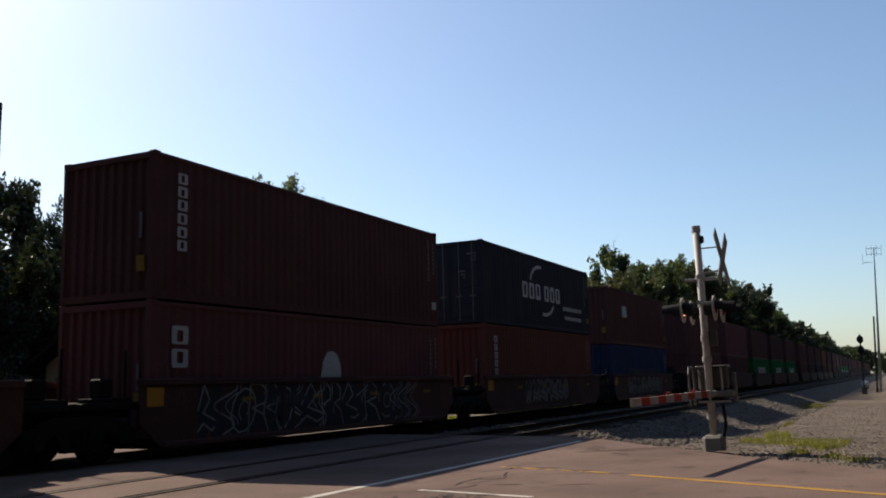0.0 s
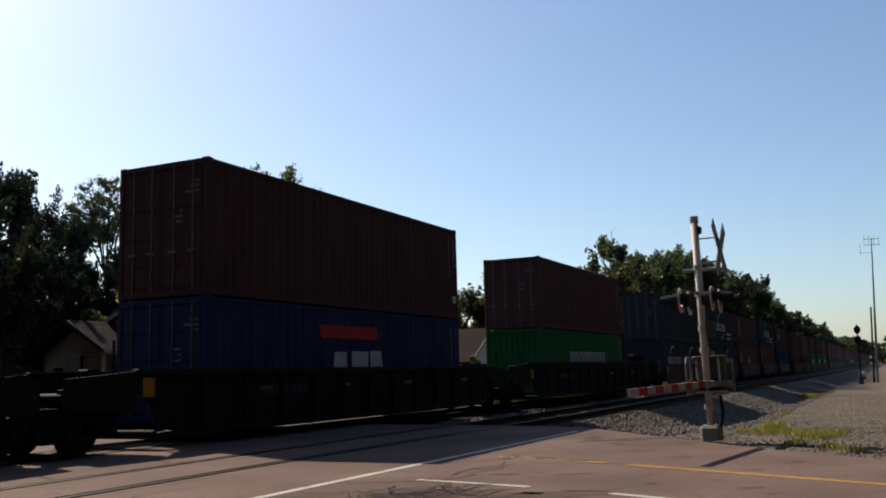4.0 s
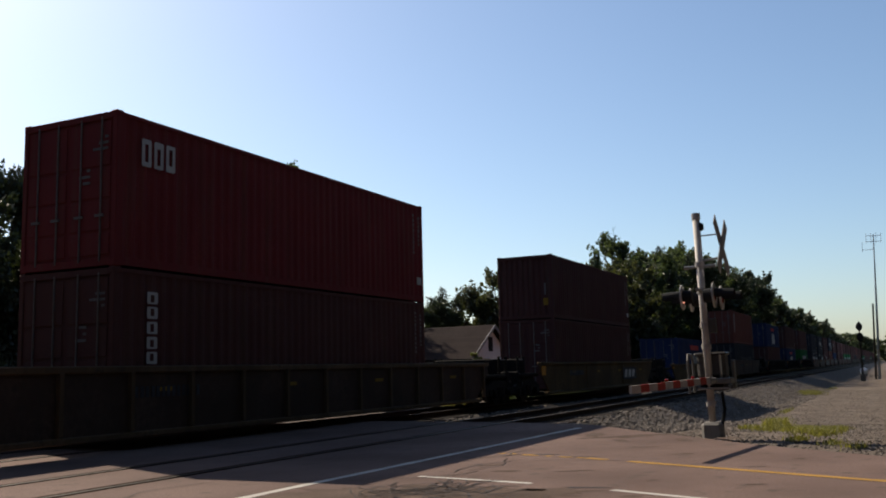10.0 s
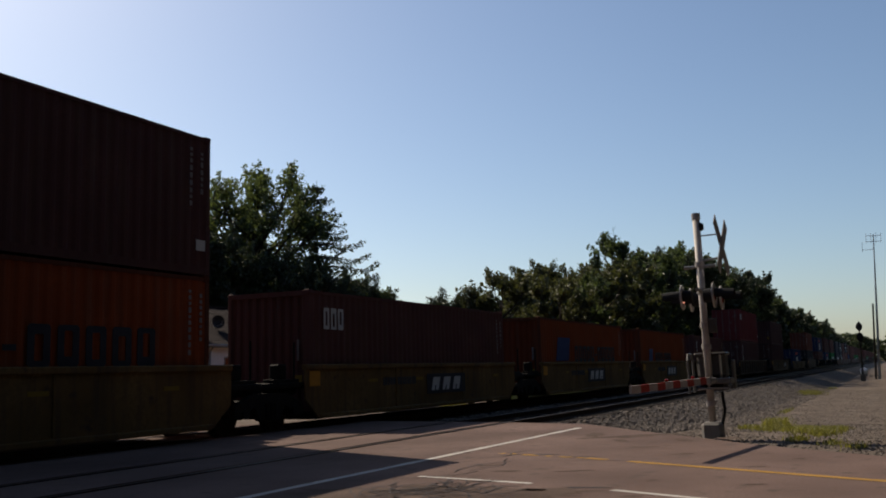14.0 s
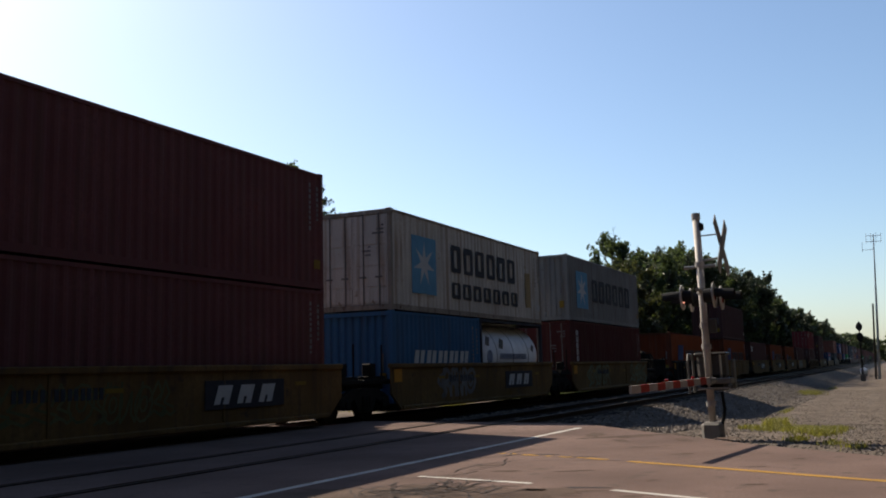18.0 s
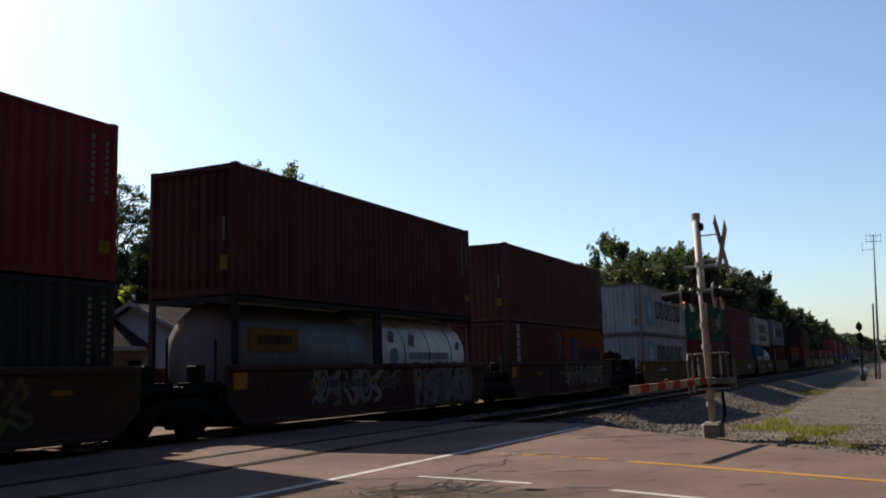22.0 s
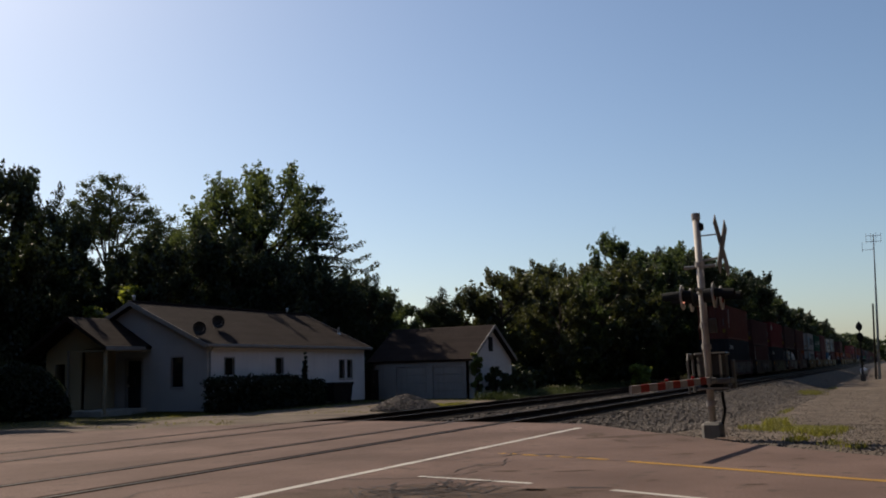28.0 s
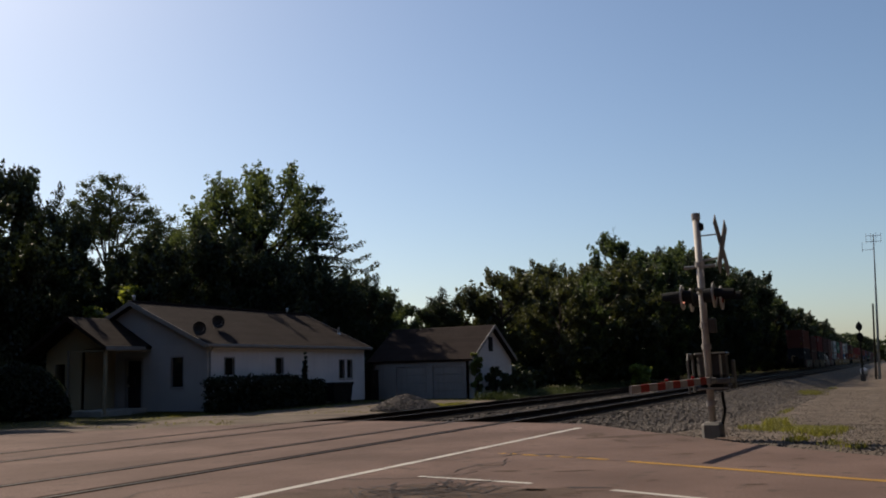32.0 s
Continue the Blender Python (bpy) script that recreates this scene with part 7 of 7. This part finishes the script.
def end_platform(car, x0, x1, outer, mat, side, stand=2.12):
    """The deck over a truck, with its step, rails and brake gear; side is -1 at the rear of a car, 1 at its front."""
    s = Solid()
    s.block(x0, 0.15, 0.80, x1, WIDTH - 0.15, 1.05, 0.03)
    s.block(x0, -0.08, 0.95, x1, WIDTH + 0.08, 1.08, 0.02)
    p = part("end_platform", s.mesh("end_platform", black_steel), car)
    if outer:
        xe = x0 if side < 0 else x1
        reach = 0.9
        c = Solid().block(min(xe, xe + side * reach), WIDTH / 2 - 0.16, 0.72, max(xe, xe + side * reach), WIDTH / 2 + 0.16, 1.0, 0.05)
        part("coupler", c.mesh("coupler", black_steel), p)
        part("end_sill", Solid().block(xe - 0.1, -0.1, 0.60, xe + 0.1, WIDTH + 0.1, 1.16, 0.03).block(xe - side * 0.75 - 0.06, 0.0, 1.05, xe - side * 0.75 + 0.06, WIDTH, 1.62, 0.03).mesh("end_sill", black_steel), p)
        r = Solid()
        for y in (-0.04, WIDTH + 0.04):
            for k in (0.06, 0.66):
                post = Solid().block(xe - side * k - 0.045, y - 0.04, 1.08, xe - side * k + 0.045, y + 0.04, 1.70, 0.012)
                part("end_post", post.mesh("end_post", black_steel), p)
            part("grab_rail", Solid().rod((xe - side * 0.06, y, 1.58), (xe - side * 0.66, y, 1.58), 0.02, None, 6).mesh("grab_rail", rod_steel), p)
        a, b = sorted((xe - side * 0.55, xe - side * 1.75))
        tall = 1.52 if side < 0 else 1.28
        part("valve_box", Solid().block(a, 1.35, 1.06, a + 0.55, WIDTH - 0.3, tall, 0.08).mesh("valve_box", black_steel), p)
        part("valve_box", Solid().block(b - 0.48, 0.75, 1.06, b, 1.55, tall - 0.12, 0.08).mesh("valve_box", black_steel), p)
        part("brake_cylinder", Solid().rod((a + 0.15, 0.45, 1.22), (b - 0.1, 0.45, 1.22), 0.13, 0.13, 10).mesh("brake_cylinder", black_steel), p)
        pipe = Solid().path([(a, 0.2, 1.1), (a + 0.1, 0.2, tall - 0.1), (a + 0.5, 0.5, tall + 0.05), (b - 0.3, 1.1, tall), (b, 1.3, 1.1)], 0.028, 0.028, 6)
        part("air_pipe", pipe.mesh("air_pipe", black_steel), p)
        part("brake_lever", Solid().rod((a + 0.3, 0.1, 1.1), (b - 0.25, 0.35, tall + 0.12), 0.03, 0.02, 6).mesh("brake_lever", black_steel), p)
        if side < 0:
            part("brake_stand", Solid().block(xe - 0.05, 1.0, 1.06, xe + 0.45, 1.6, stand, 0.14).mesh("brake_stand", black_steel), p)
            part("air_reservoir", Solid().rod((xe + 0.50, 0.95, stand - 0.36), (xe + 1.35, 0.95, stand - 0.36), 0.14, None, 12).mesh("air_reservoir", black_steel), p, "black round air reservoir")
            part("reservoir_bracket", Solid().block(xe + 0.85, 0.88, 1.05, xe + 0.98, 1.02, stand - 0.48, 0.01).mesh("reservoir_bracket", black_steel), p)
        st = Solid()
        for z in (0.3, 0.55, 0.8):
            st.rod((xe - 0.2, -0.12, z), (xe + 0.2, -0.12, z), 0.02)
        st.rod((xe - 0.2, -0.12, 0.25), (xe - 0.2, -0.12, 1.1), 0.02).rod((xe + 0.2, -0.12, 0.25), (xe + 0.2, -0.12, 1.1), 0.02)
        part("ladder", st.mesh("ladder", black_steel), p)
        if side < 0:
            w = Solid()
            for i in range(16):
                a, b = 2 * math.pi * i / 16, 2 * math.pi * (i + 1) / 16
                w.rod((xe + 0.1, 0.85 + 0.28 * math.cos(a), stand - 0.37 + 0.28 * math.sin(a)), (xe + 0.1, 0.85 + 0.28 * math.cos(b), stand - 0.37 + 0.28 * math.sin(b)), 0.02, None, 5, False)
            for i in range(4):
                w.rod((xe + 0.1, 0.85, stand - 0.37), (xe + 0.1, 0.85 + 0.28 * math.cos(i * 1.57), stand - 0.37 + 0.28 * math.sin(i * 1.57)), 0.012, None, 4, False)
            w.box(xe + 0.12, 0.7, 1.1, xe + 0.3, 1.0, stand - 0.17)
            part("brake_wheel", w.mesh("brake_wheel", black_steel), p, "black hand-brake wheel")
    else:
        a = Solid().block(x0 + 0.2, -0.06, 1.08, x1 - 0.2, 0.25, 1.16, 0.01)
        part("walkway", a.mesh("walkway", black_steel), p)
        part("hose_box", Solid().block((x0 + x1) / 2 - 0.2, 0.02, 1.16, (x0 + x1) / 2 + 0.1, 0.3, 1.5, 0.03).mesh("hose_box", black_steel), p)
        part("stanchion", Solid().rod(((x0 + x1) / 2 + 0.35, 0.0, 1.1), ((x0 + x1) / 2 + 0.35, 0.0, 2.0), 0.025).mesh("stanchion", black_steel), p)


def well_car(u, rear_gap, front_gap, style, rear_end, front_end, well_over=0.45, front_over=None, ribs=False, logo=0, spray=None, detail=True, seed=0, placard=0.15, numbers=0.0, high=1.45, chamfer=0.0, girder=False):
    """One well of the train under a stack that starts at u. Gaps run from the box to the middle of the truck."""
    mat = S[style]
    words = {"yellow": "dirty yellow", "ochre": "grimy ochre", "maroon": "grimy maroon", "soot": "sooty black", "umber": "dirty umber"}[style]
    extra = " with sprayed graffiti" if spray else ""
    car = aboard(thing("well_car", f"{words} steel well car{extra} on the far track", "railway car", "well cars of the train"), u, SIDE_Y, 0)
    L = 12.19
    x0, x1 = -well_over, L + (well_over if front_over is None else front_over)
    length = x1 - x0
    side = stored(("sill", round(length, 2), style, high), lambda: sill_plate(length, chamfer or (0.55 if length < 15 else 1.1), high).mesh("side_sill", mat))
    near = part("side_sill", side, car, at=(x0, 0, 0))
    far = part("side_sill", side, car, at=(x0, WIDTH + 0.35, 0))
    chord = stored(("chord", round(length, 2), style, high, ribs), lambda: Solid().block(0, -0.25, high - 0.09, length, -0.08, high + 0.04, 0.02).block(0.6, -0.24, 0.215, length - 0.6, -0.06, 0.33, 0.02).mesh("chord", WORN.get(style, mat) if ribs else mat))
    part("chord", chord, car, at=(x0, 0, 0))
    part("chord", chord, car, at=(x0, WIDTH + 0.33, 0))
    if ribs:
        rib = stored(("rib", style), lambda: Solid().block(-0.05, -0.29, 0.35, 0.05, -0.19, 1.38, 0.01).mesh("rib", WORN.get(style, mat)))
        n = 13
        for i in range(n):
            part("rib", rib, car, at=(x0 + 0.5 + (length - 1.0) * i / (n - 1), 0, 0))
    elif detail:
        rib = stored(("thin_rib", style, high), lambda: Solid().block(-0.03, -0.225, 0.35, 0.03, -0.19, high - 0.07, 0.008).mesh("rib", mat))
        for k in (0.33, 0.66):
            part("rib", rib, car, at=(x0 + length * k, 0, 0))
    beam = stored("beam", lambda: Solid().block(0, -0.1, 0.20, 0.35, WIDTH + 0.1, 0.348, 0.01).mesh("floor_beam", black_steel))
    for k in range(7 if detail else 3):
        part("floor_beam", beam, car, at=(x0 + 0.5 + (length - 1.4) * k / (6 if detail else 2), 0, 0))
    # ends
    re, fe = -rear_gap, L + front_gap
    over = 0.85 if rear_gap > 2 else 1.35
    end_platform(car, re - (over if rear_end else 0.0) + 0.02, x0 + 0.15, rear_end, mat, -1, 2.12 if rear_gap < 2 else 1.66)
    end_platform(car, x1 - 0.15, fe + ((0.85 if front_gap > 2 else 1.1) if front_end else 0.0) - 0.02, front_end, mat, 1)
    if girder:
        # deep side girders carry the deck on over the trucks
        for a, b in ((re - (over if rear_end else 0.0), x0 - 0.004), (x1 + 0.004, fe + (0.85 if front_end else 0.0))):
            for y in (-0.2, WIDTH + 0.15):
                part("side_girder", Solid().plate([(a, 0.84), (b, 0.70), (b, high), (a, high - 0.12)] if a < 0 else [(a, 0.70), (b, 0.84), (b, high - 0.12), (a, high)], y, y + 0.05).mesh("side_girder", mat), car)
    truck(car, re)
    if front_end:
        truck(car, fe)
    if detail and placard:
        part("placard", stored("placard", lambda: Solid().block(0, -0.215, 0.98, 0.44, -0.205, 1.33, 0.003).mesh("placard", orange_ink)), car, "orange reflective placard", at=(x0 + placard, 0, 0))
    if detail:
        for k in (0.22, 0.42, 0.62, 0.85):
            part("reflector_strip", stored("strip", lambda: Solid().box(0, -0.21, 1.02, 0.42, -0.202, 1.10).mesh("reflector_strip", yellow_ink)), car, at=(x0 + length * k, 0, 0))
        s = Solid()
        if numbers:
            panel = part("number_panel", Solid().block(numbers, -0.213, 0.84, numbers + 2.1, -0.203, 1.14, 0.003).mesh("number_panel", black_ink), car, "black panel with white bars")
            bars(s, numbers + 0.12, 0.91, 0.75, 0.16, 4, -0.221)
            bars(s, numbers + 1.0, 0.91, 1.0, 0.16, 6, -0.221)
            part("number_marking", s.mesh("number_marking", white_ink), panel)["kind"] = "stuff"
        else:
            bars(s, x0 + 3.6, 0.92, 1.9, 0.2, 7, -0.211)
            part("number_marking", s.mesh("number_marking", dim_ink), car)["kind"] = "stuff"
    if logo:
        a = logo
        panel = part("logo_panel", Solid().block(a, -0.225, 0.60, a + 2.62, -0.205, 1.18, 0.004).mesh("logo_panel", black_ink), car, "black panel with white bars")
        for i in range(3):
            s = Solid()
            b = a + 0.28 + 0.72 * i
            s.plate([(b - 0.02, 0.70), (b + 0.16, 0.70), (b + 0.21, 0.84), (b + 0.30, 0.84), (b + 0.25, 0.70), (b + 0.43, 0.70), (b + 0.57, 1.08), (b + 0.12, 1.08)], -0.232, -0.226)
            part("logo_stroke", s.mesh("logo_stroke", white_ink), panel, "white slanted stroke")
    if spray:
        for k, (a, b, z0, z1, ink, w) in enumerate(spray):
            s = graffiti(Solid(), a, b, z0, z1, -0.206 - (0.09 if ribs else 0.0) - 0.003 * k, seed + k, w)
            part("graffiti", s.mesh("graffiti", ink), car, "sprayed graffiti strokes")
    return car


LOW, HIGH = 2.591, 2.896


def stack(u, lower, upper, **car):
    """The boxes of one well. lower and upper: (colour, height, mark, doors), or a list of short boxes."""
    detail = car.get("detail", True)
    seed = int(abs(u) * 7) % 1000
    z = FLOOR
    if isinstance(lower, list):
        for i, q in enumerate(lower):
            if q[0] in ("tank_white", "tank_grey"):
                tank_container(u + 6.13 * i, z, q[0] == "tank_white", seed)
            else:
                container(u + 6.13 * i, z, q[0], LOW, q[1], False, 6.06, detail, seed=seed + i)
        z += LOW
    else:
        container(u, z, lower[0], lower[1], lower[2], lower[3], 12.19, detail, seed=seed)
        z += lower[1]
    if upper:
        container(u, z + (0.012 if detail else -0.042), upper[0], upper[1], upper[2], upper[3], 12.19, detail, seed=seed + 5)


def unit(u, lower, upper, **car):
    stack(u, lower, upper, detail=car.get("detail", True))
    well_car(u, car.pop("rear_gap"), car.pop("front_gap"), car.pop("style"), car.pop("rear_end"), car.pop("front_end"), **car, seed=int(abs(u)))


def build_train():
    A = 1.68   # half of the gap between wells that share a truck
    E = 1.62   # from a box to the truck at a car's end
    five = dict(rear_gap=A, front_gap=A, rear_end=False, front_end=False)
    tail = dict(rear_gap=E, front_gap=A, rear_end=True, front_end=False)
    head = dict(rear_gap=A, front_gap=E, rear_end=False, front_end=True)
    lone = dict(rear_gap=4.1, front_gap=4.1, rear_end=True, front_end=True, well_over=2.2)
    wide = dict(rear_gap=3.7, front_gap=3.7, rear_end=False, front_end=False, well_over=2.1, ribs=True, girder=True)
    # last set of five
    unit(-445.65, ("black", HIGH, "flag_words", False), ("rust_brown", HIGH, "column", False), style="maroon", spray=[(0.8, 10.2, 0.42, 1.38, grey_ink, 0.10), (0.6, 10.2, 0.40, 1.40, spray_ink, 0.055), (0.2, 10.0, 0.36, 1.42, spray_ink, 0.035), (10.4, 12.0, 0.7, 1.35, spray_ink, 0.035)], well_over=1.0, front_over=0.45, chamfer=0.9, placard=0, **tail)
    unit(-430.20, ("brown", LOW, "column_low", False), ("brown", LOW, "", False), style="umber", spray=[(5.5, 9.5, 0.6, 1.2, grey_ink, 0.04)], **five)
    unit(-414.85, ("black", LOW, "flag_words", False), ("red", HIGH, "short", False), style="umber", spray=[(1.2, 9.8, 0.45, 1.3, olive_ink, 0.09)], **five)
    unit(-399.30, [("tank_grey", ""), ("tank_white", "")], ("dark_brown", HIGH, "", False), style="maroon", spray=[(2.6, 5.4, 0.52, 1.36, spray_ink, 0.11), (7.8, 11.4, 0.40, 1.40, grey_ink, 0.26), (7.8, 11.4, 0.36, 1.42, spray_ink, 0.05), (5.7, 6.5, 0.8, 1.3, grey_ink, 0.04)], **five)
    unit(-383.85, [("brown", "column_low"), ("orange", "blue_emblem")], ("brown", HIGH, "", False), style="maroon", spray=[(5.6, 10.6, 0.5, 1.4, grey_ink, 0.10)], **head)
    # set of five, yellow
    unit(-363.90, ("grey", LOW, "star", False), ("grey", HIGH, "star", False), style="yellow", well_over=1.5, front_over=0.45, chamfer=1.0, placard=0.42, numbers=2.75, **tail)
    unit(-348.35, [("red", "low_words"), ("red_brown", "leaf")], ("dark_green", HIGH, "wide_spaced", False), style="yellow", logo=3.3, placard=0.5, **five)
    unit(-332.80, ("red_brown", HIGH, "", False), ("red_brown", HIGH, "", False), style="yellow", logo=7.6, spray=[(0.8, 6.5, 0.5, 1.2, olive_ink, 0.05)], **five)
    unit(-317.20, [("sky_blue", "low_short"), ("tank_white", "")], ("pale", HIGH, "star_small", True), style="yellow", logo=7.7, spray=[(2.4, 4.4, 0.5, 1.3, grey_ink, 0.14)], **five)
    unit(-301.45, ("maroon", HIGH, "column_low", True), ("dull_grey", HIGH, "star", False), style="yellow", spray=[(1.5, 5.0, 0.4, 1.3, teal_ink, 0.10), (9.0, 11.5, 0.4, 1.4, teal_ink, 0.12)], **head)
    # a short lone car
    unit(-281.35, ("orange", HIGH, "blue_emblem", False), None, style="soot", rear_gap=E, front_gap=E, rear_end=True, front_end=True, ribs=True)
    # set of five, yellow
    unit(-261.36, ("orange", HIGH, "blue_emblem", False), ("dark_brown", HIGH, "", False), style="yellow", **tail)
    unit(-245.60, ("brown", HIGH, "short", False), None, style="yellow", logo=5.7, **five)
    unit(-229.60, ("orange", HIGH, "blue_emblem", False), None, style="yellow", logo=5.5, **five)
    unit(-213.65, ("orange", HIGH, "small_emblem", False), None, style="yellow", logo=5.5, **five)
    unit(-198.20, ("brown", HIGH, "column_low", False), None, style="yellow", spray=[(0.6, 5.2, 0.4, 1.4, spray_ink, 0.10), (0.8, 6.0, 0.45, 1.3, grey_ink, 0.18)], **head)
    # lone long wells
    unit(-176.00, ("brown", HIGH, "column_low", True), ("red", HIGH, "short", True), style="umber", ribs=True, **{**lone, "front_over": 4.2, "front_gap": 5.4, "well_over": 3.4, "rear_gap": 4.9})
    unit(-152.10, ("dark_brown", HIGH, "", True), ("dark_brown", 2.68, "", False), style="ochre", logo=9.6, **{**lone, "front_over": 3.5, "front_gap": 4.4, "well_over": 2.4, "rear_gap": 3.6})
    unit(-128.05, ("blue", LOW, "slab", True), None, style="ochre", high=1.24, **{**lone, "front_over": 4.3, "front_gap": 5.1, "well_over": 2.9, "rear_gap": 4.1})
    unit(-104.16, ("black", LOW, "low_row", True), ("rust_brown", HIGH, "column", True), style="umber", **lone)
    # set of three with long wells
    unit(-80.28, ("brown", LOW, "", True), ("blue", LOW, "slab", True), style="soot", **{**wide, "rear_gap": 4.1, "rear_end": True})
    unit(-60.20, ("blue", LOW, "slab", True), ("dark_brown", HIGH, "", True), style="soot", **wide)
    unit(-40.15, ("green", LOW, "low_green", False), ("brown", HIGH, "", True), style="soot", high=1.58, **{**wide, "front_gap": 4.1, "front_end": True, "front_over": 3.6})
    # set of five
    unit(-18.35, [("navy", "arc_low"), ("navy", "arc_low")], ("navy", HIGH, "", True), style="maroon", **tail)
    unit(-2.50, [("black", "flag_words"), ("navy", "arc_low")], ("navy", HIGH, "arc", False), style="maroon", spray=[(1.0, 6.2, 0.5, 1.25, dim_ink, 0.10), (6.8, 10.6, 0.45, 1.3, dim_ink, 0.07)], **five)
    unit(13.08, ("red_brown", LOW, "shield", False), ("brown", HIGH, "column", False), style="maroon", spray=[(1.1, 9.6, 0.40, 1.32, black_ink, 0.22), (1.1, 9.6, 0.36, 1.36, spray_ink, 0.045)], **five)
    unit(28.80, ("rust_brown", HIGH, "column_low", False), ("navy", HIGH, "arc", True), style="maroon", spray=[(3.2, 8.0, 0.5, 1.3, grey_ink, 0.10)], **five)
    unit(44.45, ("blue", LOW, "low_row", False), ("brown", HIGH, "green_block", False), style="maroon", spray=[(2.2, 9.0, 0.5, 1.3, grey_ink, 0.10)], **head)
    # those ahead, always far off
    ahead = [("brown", "brown"), ("brown", "red_brown"), ("green", "brown"), ("green", "dark_brown"), ("green", "brown"), ("brown", "brown"), ("dark_brown", "brown"), ("navy", "brown"), ("brown", "rust_brown"), ("brown", "dark_brown")]
    u = 44.45 + 19.8
    for i in range(32):
        low, up = ahead[i % 10]
        at = i % 5
        spec = tail if at == 0 else head if at == 4 else five
        unit(u, (low, LOW, "low_green" if low == "green" else "", False), (up, HIGH, "", False), style=("maroon", "umber", "soot")[i // 5 % 3], detail=False, **spec)
        u += 19.8 if at == 4 else 15.6


build_train()


def motions():
    """The train runs on; every car and box goes with it."""
    steps = [0, 4, 8, 12, 16, 20, 24, 28, 32]
    for ob, u, y, z in MOVERS:
        walk(ob, [(t, pose(u + run(t), y, z)) for t in steps])


motions()
